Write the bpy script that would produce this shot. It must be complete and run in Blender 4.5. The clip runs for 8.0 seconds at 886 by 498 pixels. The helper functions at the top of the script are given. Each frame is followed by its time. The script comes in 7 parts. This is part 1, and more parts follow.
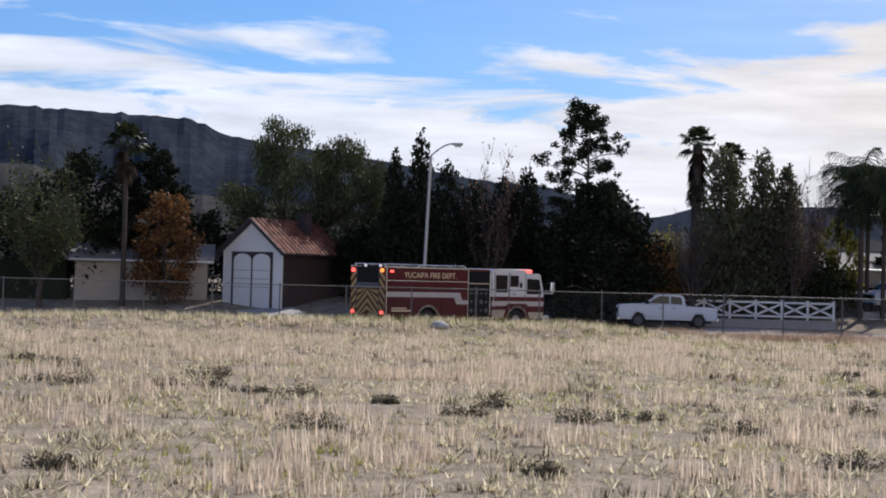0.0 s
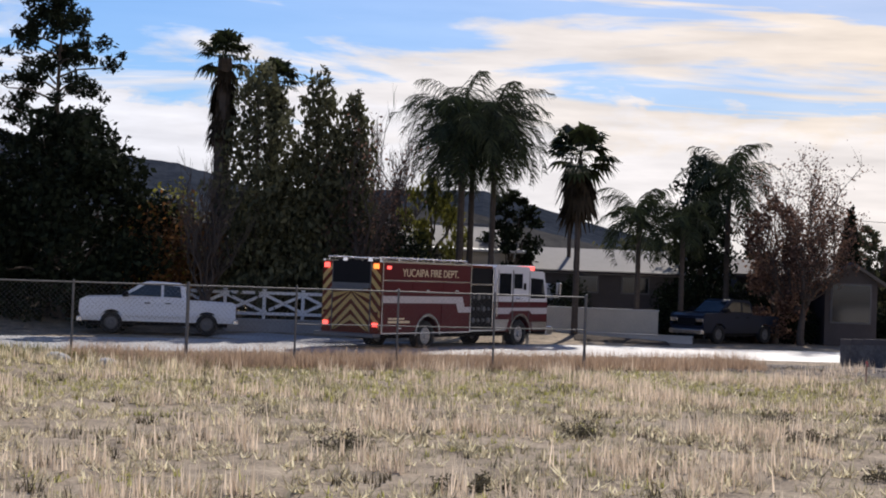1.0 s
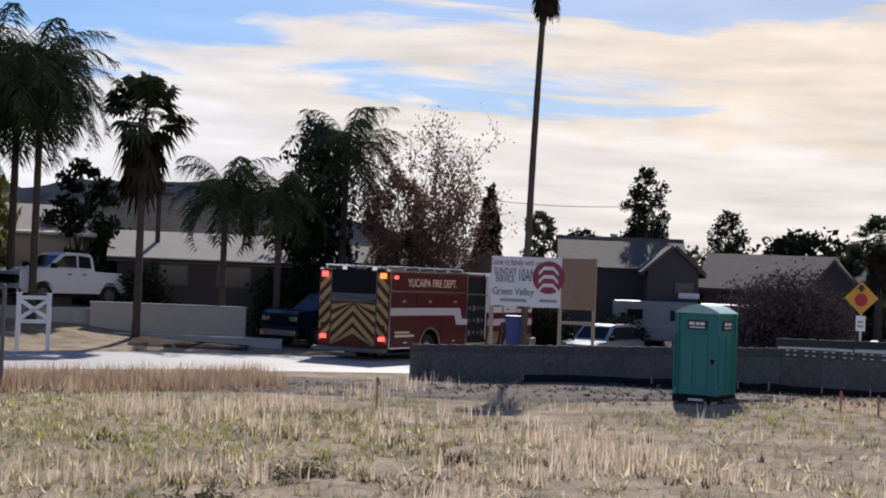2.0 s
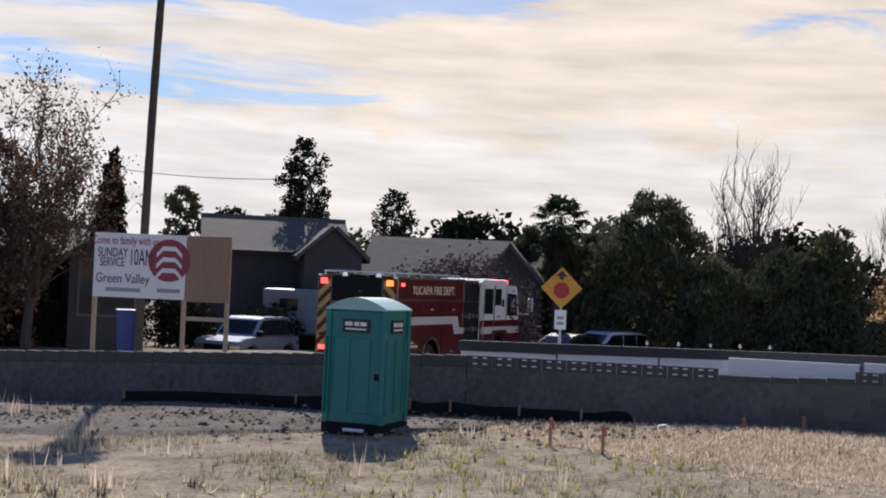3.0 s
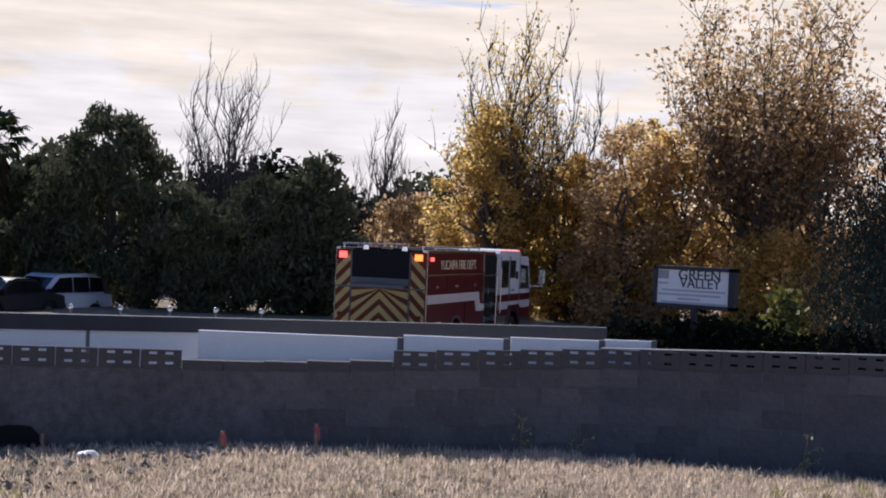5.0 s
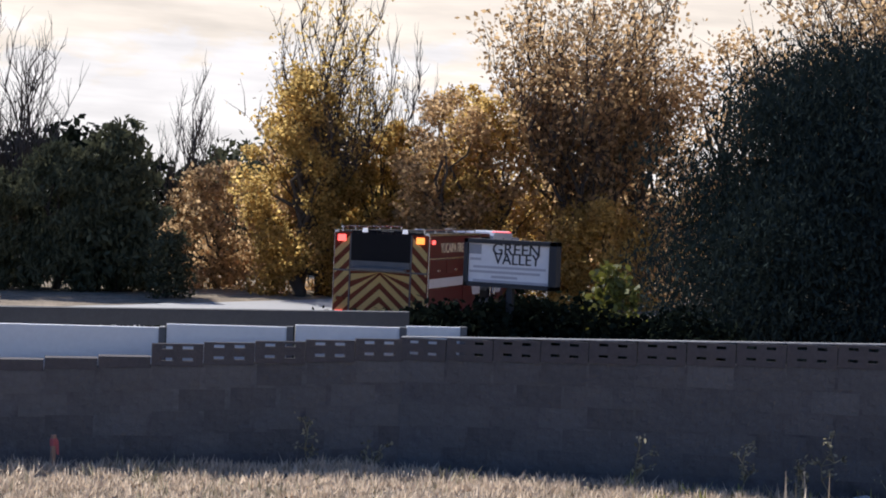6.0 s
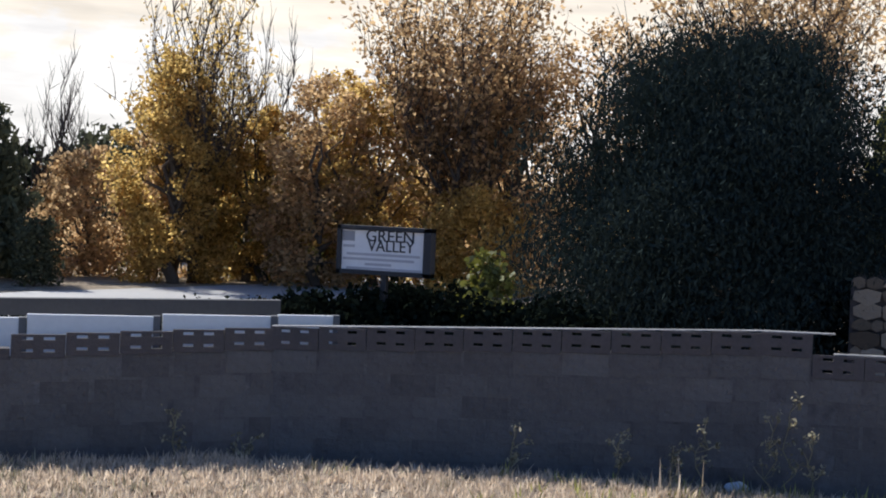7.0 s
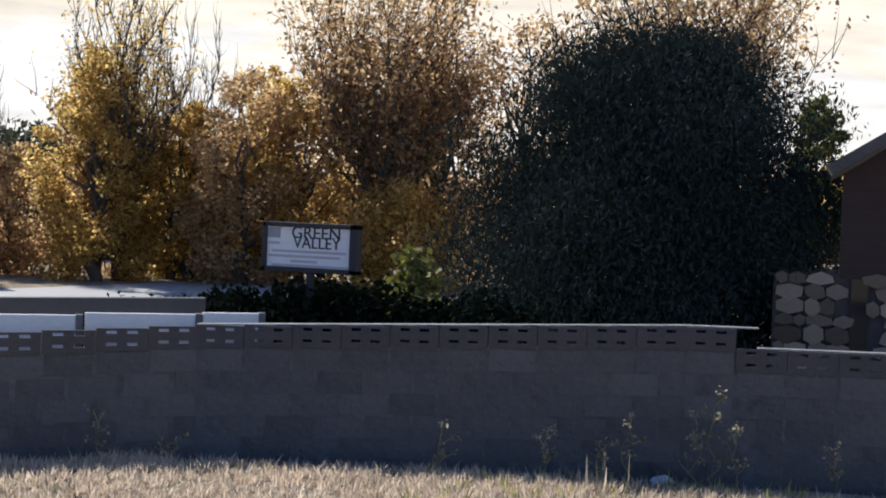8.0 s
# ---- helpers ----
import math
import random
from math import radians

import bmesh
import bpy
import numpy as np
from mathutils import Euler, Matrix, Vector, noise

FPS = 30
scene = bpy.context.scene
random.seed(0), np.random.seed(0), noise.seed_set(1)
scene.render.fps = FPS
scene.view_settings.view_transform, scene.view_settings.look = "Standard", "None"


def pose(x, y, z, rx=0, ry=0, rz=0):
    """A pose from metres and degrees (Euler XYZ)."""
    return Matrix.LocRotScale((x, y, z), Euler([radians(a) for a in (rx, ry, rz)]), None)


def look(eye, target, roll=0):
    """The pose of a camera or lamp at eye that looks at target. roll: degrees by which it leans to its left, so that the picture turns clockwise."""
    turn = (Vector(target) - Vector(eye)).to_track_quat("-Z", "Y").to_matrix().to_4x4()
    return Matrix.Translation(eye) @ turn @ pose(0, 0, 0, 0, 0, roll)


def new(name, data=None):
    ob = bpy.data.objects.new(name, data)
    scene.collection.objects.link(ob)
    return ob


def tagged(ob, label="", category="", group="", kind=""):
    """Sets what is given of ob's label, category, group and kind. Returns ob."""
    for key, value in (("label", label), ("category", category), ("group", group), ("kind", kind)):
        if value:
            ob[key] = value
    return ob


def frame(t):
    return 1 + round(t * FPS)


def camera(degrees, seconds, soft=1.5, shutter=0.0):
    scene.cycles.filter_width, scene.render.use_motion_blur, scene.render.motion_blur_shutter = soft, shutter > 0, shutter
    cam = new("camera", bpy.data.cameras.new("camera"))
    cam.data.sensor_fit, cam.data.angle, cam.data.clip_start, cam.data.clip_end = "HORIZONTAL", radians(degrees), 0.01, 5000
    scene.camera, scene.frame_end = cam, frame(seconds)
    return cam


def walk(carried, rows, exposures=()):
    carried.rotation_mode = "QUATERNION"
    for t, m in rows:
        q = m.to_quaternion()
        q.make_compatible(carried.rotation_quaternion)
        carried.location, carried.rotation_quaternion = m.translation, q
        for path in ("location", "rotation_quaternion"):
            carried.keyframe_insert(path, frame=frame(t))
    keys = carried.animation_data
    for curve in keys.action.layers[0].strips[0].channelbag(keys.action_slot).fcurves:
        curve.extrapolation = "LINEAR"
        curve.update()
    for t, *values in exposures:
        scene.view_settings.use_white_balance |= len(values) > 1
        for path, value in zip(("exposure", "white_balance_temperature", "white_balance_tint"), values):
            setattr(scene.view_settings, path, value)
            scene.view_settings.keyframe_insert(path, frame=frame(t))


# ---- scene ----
# ---------------------------------------------------------------- camera
cam = camera(33.56, 8.0, soft=1.9)
# seconds, x, y, heading, pitch, lean
PATH = [
    (0.00, 0.002, 8.797, 0.133, 1.025, -1.526),
    (0.25, 0.451, 18.584, -4.528, 0.956, -1.566),
    (0.50, 2.680, 27.069, -8.546, 0.899, -1.673),
    (0.75, 6.432, 33.755, -11.298, 0.876, -1.887),
    (1.00, 10.760, 38.526, -13.064, 0.881, -2.101),
    (1.25, 14.874, 41.603, -14.400, 0.905, -2.211),
    (1.50, 18.233, 43.724, -15.921, 0.950, -2.248),
    (1.75, 20.358, 45.667, -18.398, 1.019, -2.272),
    (2.00, 21.865, 47.888, -21.489, 1.092, -2.300),
    (2.25, 23.458, 50.355, -24.553, 1.149, -2.343),
    (2.50, 24.815, 52.445, -27.725, 1.175, -2.405),
    (2.75, 25.832, 54.228, -31.148, 1.162, -2.464),
    (3.00, 26.641, 55.567, -34.461, 1.103, -2.493),
    (3.25, 27.430, 56.744, -37.600, 1.011, -2.462),
    (3.50, 28.082, 57.709, -40.624, 0.889, -2.374),
    (3.75, 28.882, 58.768, -43.526, 0.718, -2.374),
    (4.00, 29.753, 59.861, -46.465, 0.497, -2.426),
    (4.25, 30.473, 60.700, -49.329, 0.265, -2.449),
    (4.50, 31.539, 61.258, -51.215, -0.010, -2.461),
    (4.75, 32.489, 61.703, -53.042, -0.307, -2.496),
    (5.00, 33.319, 62.100, -54.936, -0.596, -2.545),
    (5.25, 33.860, 62.479, -57.208, -0.833, -2.573),
    (5.50, 34.592, 62.730, -58.746, -1.086, -2.530),
    (5.75, 35.182, 62.926, -60.219, -1.292, -2.455),
    (6.00, 35.557, 63.072, -61.747, -1.437, -2.400),
    (6.25, 35.763, 63.144, -63.130, -1.573, -2.418),
    (6.50, 35.754, 63.139, -64.396, -1.677, -2.522),
    (6.75, 35.778, 63.148, -65.549, -1.738, -2.521),
    (7.00, 35.787, 63.153, -66.576, -1.771, -2.457),
    (7.25, 35.799, 63.156, -67.431, -1.815, -2.433),
    (7.50, 35.807, 63.158, -68.167, -1.845, -2.421),
    (7.75, 35.811, 63.159, -68.820, -1.833, -2.372),
    (8.00, 35.815, 63.159, -69.432, -1.796, -2.297),
]


def view(x, y, yaw, pitch, lean):
    ahead = Vector((-math.sin(radians(yaw)) * math.cos(radians(pitch)), math.cos(radians(yaw)) * math.cos(radians(pitch)), math.sin(radians(pitch))))
    eye = Vector((x, y, 2.3))
    return look(eye, eye + ahead, -lean)


walk(cam, [(t, view(*row)) for t, *row in PATH], exposures=[(0, 0.04, 6100, 13), (1.0, 0.05, 6380, 14), (2.2, 0.0, 6350, 13), (3.5, 0.0, 6100, 14), (5.2, 0.10, 5950, 16), (6.6, 0.30, 6050, 10), (8, 0.32, 6050, 9)])

# ---------------------------------------------------------------- light
SUN_AZ, SUN_EL = 28.0, 40.0   # degrees east of +y, and up
sun_way = Vector((math.sin(radians(SUN_AZ)) * math.cos(radians(SUN_EL)), math.cos(radians(SUN_AZ)) * math.cos(radians(SUN_EL)), math.sin(radians(SUN_EL))))
sun = new("sun", bpy.data.lights.new("sun", "SUN"))
sun.data.energy, sun.data.angle, sun.data.color = 5.0, radians(0.6), (1.0, 0.93, 0.82)
sun.matrix_basis = look(sun_way * 200, (0, 0, 0))


def node(tree, kind, x=0, **inputs):
    n = tree.nodes.new(kind)
    for key, value in inputs.items():
        n.inputs[key.replace("_", " ")].default_value = value
    return n


def build_world():
    world = bpy.data.worlds.new("sky")
    scene.world = world
    world.use_nodes = True
    tr = world.node_tree
    tr.nodes.clear()
    link = tr.links.new
    sky = tr.nodes.new("ShaderNodeTexSky")
    sky.sky_type, sky.sun_disc = "NISHITA", False
    sky.sun_elevation, sky.sun_rotation = radians(SUN_EL), radians(SUN_AZ)
    sky.air_density, sky.dust_density, sky.ozone_density = 1.1, 0.15, 4.0
    blue = node(tr, "ShaderNodeBackground")
    blue.inputs["Strength"].default_value = 0.088
    deep = tr.nodes.new("ShaderNodeMix")
    deep.data_type, deep.blend_type = "RGBA", "MULTIPLY"
    deep.inputs[0].default_value = 1.0
    deep.inputs[7].default_value = (0.60, 0.86, 1.16, 1)
    link(sky.outputs[0], deep.inputs[6])
    link(deep.outputs[2], blue.inputs["Color"])
    co = tr.nodes.new("ShaderNodeTexCoord")
    sep = tr.nodes.new("ShaderNodeSeparateXYZ")
    link(co.outputs["Generated"], sep.inputs[0])

    def math_node(op, a, b=None, c=None):
        m = tr.nodes.new("ShaderNodeMath")
        m.operation = op
        for i, v in enumerate((a, b, c)):
            if v is None:
                continue
            if isinstance(v, (int, float)):
                m.inputs[i].default_value = v
            else:
                link(v, m.inputs[i])
        return m.outputs[0]

    az = math_node("ARCTAN2", sep.outputs[0], sep.outputs[1])
    up = sep.outputs[2]
    comb = tr.nodes.new("ShaderNodeCombineXYZ")
    link(math_node("ADD", math_node("MULTIPLY", az, 3.2), math_node("MULTIPLY", up, 3.0)), comb.inputs[0])
    link(math_node("MULTIPLY", up, 22.0), comb.inputs[1])
    no = node(tr, "ShaderNodeTexNoise", Scale=1.35, Detail=7.0, Roughness=0.56, Distortion=0.5)
    link(comb.outputs[0], no.inputs["Vector"])
    # a long bank of cloud, whose upper edge climbs towards the sun
    edge = math_node("ADD", math_node("MULTIPLY", math_node("MAXIMUM", math_node("SUBTRACT", az, 0.08), 0.0), 0.10), 0.128)
    gap = math_node("SUBTRACT", edge, up)
    fac = math_node("ADD", math_node("MULTIPLY", gap, 13.0), math_node("MULTIPLY_ADD", no.outputs[0], 5.4, -2.25))
    ramp = tr.nodes.new("ShaderNodeMapRange")
    ramp.interpolation_type = "SMOOTHSTEP"
    link(fac, ramp.inputs[0])
    ramp.inputs[1].default_value, ramp.inputs[2].default_value = -0.1, 0.75
    # billows low over the horizon
    comb2 = tr.nodes.new("ShaderNodeCombineXYZ")
    link(math_node("MULTIPLY", az, 9.0), comb2.inputs[0])
    link(math_node("MULTIPLY", up, 24.0), comb2.inputs[1])
    no2 = node(tr, "ShaderNodeTexNoise", Scale=1.8, Detail=8.0, Roughness=0.6, Distortion=0.3)
    link(comb2.outputs[0], no2.inputs["Vector"])
    low = tr.nodes.new("ShaderNodeMapRange")
    link(math_node("SUBTRACT", math_node("MULTIPLY_ADD", no2.outputs[0], 0.16, 0.03), up), low.inputs[0])
    low.inputs[1].default_value, low.inputs[2].default_value = 0.0, 0.02
    cloud = tr.nodes.new("ShaderNodeBackground")
    warm = tr.nodes.new("ShaderNodeMix")
    warm.data_type = "RGBA"
    warm.inputs[6].default_value, warm.inputs[7].default_value = (0.88, 0.91, 0.97, 1), (1.0, 0.86, 0.69, 1)
    wr = tr.nodes.new("ShaderNodeMapRange")
    link(az, wr.inputs[0])
    wr.inputs[1].default_value, wr.inputs[2].default_value = -0.1, 0.55
    link(wr.outputs[0], warm.inputs[0])
    # the low billows are whiter than the high sheet
    pale = tr.nodes.new("ShaderNodeMix")
    pale.data_type = "RGBA"
    link(warm.outputs[2], pale.inputs[6])
    pale.inputs[7].default_value = (0.97, 0.97, 1.0, 1)
    link(math_node("MULTIPLY", low.outputs[0], 0.45), pale.inputs[0])
    link(pale.outputs[2], cloud.inputs["Color"])
    # thick parts are greyer
    no3 = node(tr, "ShaderNodeTexNoise", Scale=2.6, Detail=6.0, Roughness=0.55)
    link(comb.outputs[0], no3.inputs["Vector"])
    link(math_node("MULTIPLY_ADD", no3.outputs[0], 0.75, 0.54), cloud.inputs["Strength"])
    mix = tr.nodes.new("ShaderNodeMixShader")
    # the thin veil ends well above the horizon
    high = tr.nodes.new("ShaderNodeMapRange")
    link(up, high.inputs[0])
    high.inputs[1].default_value, high.inputs[2].default_value = 0.24, 0.45
    high.inputs[3].default_value, high.inputs[4].default_value = 1.0, 0.25
    veil = math_node("MULTIPLY", math_node("MULTIPLY_ADD", wr.outputs[0], 0.38, 0.04), high.outputs[0])
    link(math_node("MINIMUM", math_node("ADD", math_node("MAXIMUM", ramp.outputs[0], veil), math_node("MULTIPLY", low.outputs[0], 0.75)), 0.96), mix.inputs[0])
    link(blue.outputs[0], mix.inputs[1])
    link(cloud.outputs[0], mix.inputs[2])
    out = tr.nodes.new("ShaderNodeOutputWorld")
    link(mix.outputs[0], out.inputs[0])


build_world()


# ---------------------------------------------------------------- materials
def material(name, colour, rough=0.8, metal=0.0, vary=0.25, scale=3.0, bump=0.0, bump_scale=40.0, second=None, island=0.0, piece=0.0, glow=None, glow_power=0.0, through_light=0.0, gloss=0.5, stretch=(1, 1, 1)):
    """A surface with a coarse and a fine variation of its colour, and relief."""
    m = bpy.data.materials.new(name)
    m.use_nodes = True
    tr = m.node_tree
    link = tr.links.new
    bsdf = tr.nodes["Principled BSDF"]
    bsdf.inputs["Roughness"].default_value = rough
    bsdf.inputs["Metallic"].default_value = metal
    bsdf.inputs["Specular IOR Level"].default_value = gloss
    co = tr.nodes.new("ShaderNodeTexCoord")
    mp = tr.nodes.new("ShaderNodeMapping")
    mp.inputs["Scale"].default_value = stretch
    link(co.outputs["Object"], mp.inputs["Vector"])
    big = node(tr, "ShaderNodeTexNoise", Scale=scale, Detail=5.0, Roughness=0.6)
    fine = node(tr, "ShaderNodeTexNoise", Scale=scale * 11.0, Detail=3.0, Roughness=0.6)
    for n in (big, fine):
        link(mp.outputs[0], n.inputs["Vector"])
    add = tr.nodes.new("ShaderNodeMath")
    add.operation = "MULTIPLY_ADD"
    link(fine.outputs[0], add.inputs[0])
    add.inputs[1].default_value = 0.5
    half = tr.nodes.new("ShaderNodeMath")
    half.operation = "MULTIPLY"
    link(big.outputs[0], half.inputs[0])
    half.inputs[1].default_value = 0.5
    link(half.outputs[0], add.inputs[2])
    value = add.outputs[0]
    if island or piece:
        src = tr.nodes.new("ShaderNodeNewGeometry").outputs["Random Per Island"] if island else tr.nodes.new("ShaderNodeObjectInfo").outputs["Random"]
        mx = tr.nodes.new("ShaderNodeMix")
        mx.inputs[0].default_value = island or piece
        link(value, mx.inputs[2])
        link(src, mx.inputs[3])
        value = mx.outputs[0]
    ramp = tr.nodes.new("ShaderNodeValToRGB")
    link(value, ramp.inputs[0])
    c = Vector(colour)
    s = Vector(second) if second else c * (1 + vary)
    d = c * (1 - vary)
    ramp.color_ramp.elements[0].position, ramp.color_ramp.elements[1].position = (0.3, 0.7) if not (island or piece) else (0.15, 0.85)
    ramp.color_ramp.elements[0].color, ramp.color_ramp.elements[1].color = (*d, 1), (*s, 1)
    link(ramp.outputs[0], bsdf.inputs["Base Color"])
    if bump:
        bn = node(tr, "ShaderNodeTexNoise", Scale=bump_scale, Detail=5.0, Roughness=0.65)
        link(mp.outputs[0], bn.inputs["Vector"])
        b = tr.nodes.new("ShaderNodeBump")
        b.inputs["Strength"].default_value = bump
        b.inputs["Distance"].default_value = 0.03
        link(bn.outputs[0], b.inputs["Height"])
        link(b.outputs[0], bsdf.inputs["Normal"])
    if glow:
        bsdf.inputs["Emission Color"].default_value = (*glow, 1)
        bsdf.inputs["Emission Strength"].default_value = glow_power
    if through_light:
        tl = tr.nodes.new("ShaderNodeBsdfTranslucent")
        link(ramp.outputs[0], tl.inputs["Color"])
        ms = tr.nodes.new("ShaderNodeMixShader")
        ms.inputs[0].default_value = through_light
        link(bsdf.outputs[0], ms.inputs[1])
        link(tl.outputs[0], ms.inputs[2])
        link(ms.outputs[0], tr.nodes["Material Output"].inputs[0])
    return m


M_BARK = material("bark", (0.09, 0.07, 0.055), 0.95, vary=0.4, scale=4, bump=0.6, bump_scale=18, stretch=(1, 1, 0.3))
M_PALM_BARK = material("palm_bark", (0.075, 0.06, 0.05), 0.95, vary=0.4, scale=3, bump=0.8, bump_scale=10, stretch=(0.6, 0.6, 3))
M_TWIG = material("twig", (0.095, 0.078, 0.068), 0.9, vary=0.3, scale=6, gloss=0.1)
M_DARK_LEAF = material("dark_foliage", (0.015, 0.021, 0.014), 0.9, vary=0.5, scale=0.8, island=0.55, second=(0.034, 0.044, 0.026), through_light=0.10, gloss=0.03)
M_GREEN_LEAF = material("green_foliage", (0.045, 0.065, 0.025), 0.7, vary=0.5, scale=0.8, island=0.6, second=(0.10, 0.13, 0.045), through_light=0.25, gloss=0.3)
M_PEPPER_LEAF = material("pepper_foliage", (0.045, 0.06, 0.028), 0.75, vary=0.5, scale=0.7, island=0.5, second=(0.11, 0.13, 0.055), through_light=0.22, gloss=0.25)
M_GREY_LEAF = material("grey_green_foliage", (0.070, 0.076, 0.044), 0.9, vary=0.55, scale=0.6, island=0.4, second=(0.175, 0.178, 0.105), through_light=0.28, gloss=0.04)
M_OLIVE_LEAF = material("olive_foliage", (0.021, 0.031, 0.029), 0.95, vary=0.3, scale=0.9, island=0.25, second=(0.050, 0.066, 0.058), through_light=0.08, gloss=0.0)
M_PALM_LEAF = material("palm_frond", (0.022, 0.032, 0.015), 0.6, vary=0.5, scale=1.0, island=0.6, second=(0.06, 0.075, 0.03), through_light=0.2, gloss=0.25)
M_DEAD_FROND = material("dead_frond", (0.036, 0.028, 0.019), 0.9, vary=0.4, scale=1.0, island=0.6, gloss=0.05)
M_ORANGE_LEAF = material("rust_foliage", (0.10, 0.045, 0.018), 0.75, vary=0.5, scale=0.9, island=0.6, second=(0.26, 0.12, 0.035), through_light=0.3)
M_YELLOW_LEAF = material("yellow_autumn_foliage", (0.56, 0.33, 0.09), 0.7, vary=0.6, scale=0.6, island=0.6, second=(0.93, 0.68, 0.25), through_light=0.8, gloss=0.1)
M_BROWN_LEAF = material("brown_autumn_foliage", (0.48, 0.30, 0.14), 0.75, vary=0.55, scale=0.7, island=0.6, second=(0.82, 0.58, 0.32), through_light=0.74, gloss=0.1)
M_PINK_LEAF = material("faded_autumn_foliage", (0.10, 0.055, 0.042), 0.8, vary=0.5, scale=0.9, island=0.6, second=(0.30, 0.18, 0.13), through_light=0.3, gloss=0.05)
M_YGREEN_LEAF = material("yellow_green_foliage", (0.09, 0.10, 0.02), 0.7, vary=0.5, scale=0.9, island=0.6, second=(0.26, 0.25, 0.05), through_light=0.35)
M_GRASS = material("dry_grass", (0.50, 0.42, 0.27), 0.9, vary=0.4, scale=0.25, island=0.6, second=(0.90, 0.80, 0.55), through_light=0.55, gloss=0.1)
M_GRASS_DULL = material("dull_dry_grass", (0.25, 0.22, 0.14), 0.9, vary=0.45, scale=0.3, island=0.6, second=(0.54, 0.49, 0.34), through_light=0.5, gloss=0.1)
M_GRASS_GREEN = material("green_weeds", (0.26, 0.26, 0.07), 0.85, vary=0.4, scale=0.3, island=0.6, second=(0.58, 0.56, 0.19), through_light=0.5, gloss=0.1)
M_RUST_GRASS = material("rust_grass", (0.36, 0.25, 0.17), 0.9, vary=0.35, scale=0.4, island=0.6, second=(0.58, 0.43, 0.31), through_light=0.5, gloss=0.2)
M_DARK_TWIG = material("dark_twigs", (0.065, 0.050, 0.050), 0.9, vary=0.4, scale=1.0, island=0.5, second=(0.13, 0.105, 0.10), through_light=0.12, gloss=0.05)
M_SCRUB = material("grey_scrub", (0.07, 0.062, 0.045), 0.9, vary=0.45, scale=1.0, island=0.6, second=(0.17, 0.15, 0.10), through_light=0.3, gloss=0.05)
M_WHITE = material("white_paint", (0.74, 0.74, 0.74), 0.45, vary=0.06, scale=2)
M_CREAM = material("cream_stucco", (0.46, 0.42, 0.36), 0.9, vary=0.12, scale=1.5, bump=0.25, bump_scale=60)
M_GREY_STUCCO = material("grey_stucco", (0.085, 0.076, 0.078), 0.9, vary=0.2, scale=1.5, bump=0.25, bump_scale=60, gloss=0.1)
M_BROWN_WOOD = material("brown_wood_siding", (0.045, 0.026, 0.022), 0.8, vary=0.3, scale=2, stretch=(1, 1, 6))
M_DARK_TRIM = material("dark_brown_trim", (0.04, 0.028, 0.03), 0.7, vary=0.2, scale=3)
M_TILE = material("red_roof_tile", (0.13, 0.045, 0.03), 0.85, vary=0.3, scale=2, piece=0.6, second=(0.22, 0.085, 0.055), gloss=0.2)
M_SHINGLE = material("grey_shingle", (0.27, 0.255, 0.24), 0.9, vary=0.25, scale=2.5, island=0.4, bump=0.4, bump_scale=30)
M_SHINGLE_DARK = material("brown_shingle", (0.105, 0.095, 0.09), 0.9, vary=0.3, scale=2.5, bump=0.4, bump_scale=30)
M_GLASS_DARK = material("dark_glass", (0.012, 0.014, 0.018), 0.08, vary=0.2, scale=1.0, gloss=0.6)
M_METAL = material("galvanised_steel", (0.42, 0.42, 0.43), 0.45, metal=0.85, vary=0.12, scale=8)
M_STEEL = material("polished_steel", (0.62, 0.62, 0.64), 0.22, metal=1.0, vary=0.06, scale=6)
M_POST = material("dull_steel_post", (0.15, 0.15, 0.155), 0.65, metal=0.4, vary=0.2, scale=8, gloss=0.2)
M_BLOCK = material("grey_concrete_block", (0.138, 0.131, 0.134), 0.95, vary=0.46, scale=1.6, piece=0.26, bump=0.8, bump_scale=30, second=(0.190, 0.181, 0.181), gloss=0.05)
M_BLOCK_JOIN = material("grey_block_wall", (0.128, 0.122, 0.125), 0.95, vary=0.46, scale=0.9, bump=0.6, bump_scale=40, gloss=0.05)
M_CAP = material("dark_wall_cap", (0.045, 0.045, 0.05), 0.8, vary=0.2, scale=3)
M_CAP_SUNLIT = material("sunlit_edge_cap", (0.24, 0.235, 0.235), 0.9, vary=0.5, scale=1.2, bump=0.3, bump_scale=40)
M_CONCRETE = material("pale_concrete", (0.42, 0.41, 0.40), 0.9, vary=0.12, scale=1.0, bump=0.2, bump_scale=40)
M_RED = material("red_truck_paint", (0.080, 0.005, 0.011), 0.30, vary=0.12, scale=1.5, gloss=0.25)
M_TRUCK_WHITE = material("white_truck_paint", (0.62, 0.62, 0.66), 0.35, vary=0.06, scale=2, gloss=0.3)
M_STRIPE = material("reflective_white_stripe", (0.50, 0.46, 0.48), 0.5, vary=0.12, scale=3, gloss=0.3)
M_CAR_WHITE = material("white_car_paint", (0.70, 0.73, 0.80), 0.25, vary=0.04, scale=2)
M_CAR_SILVER = material("silver_car_paint", (0.36, 0.40, 0.47), 0.25, metal=0.3, vary=0.06, scale=2)
M_CAR_NAVY = material("navy_car_paint", (0.010, 0.017, 0.036), 0.3, vary=0.1, scale=2, gloss=0.3)
M_CAR_DARK = material("charcoal_car_paint", (0.03, 0.032, 0.036), 0.25, vary=0.1, scale=2, gloss=0.7)
M_TYRE = material("tyre_rubber", (0.014, 0.014, 0.015), 0.85, vary=0.2, scale=8)
M_BLACK = material("black_plastic", (0.010, 0.010, 0.012), 0.7, vary=0.2, scale=6, gloss=0.15)
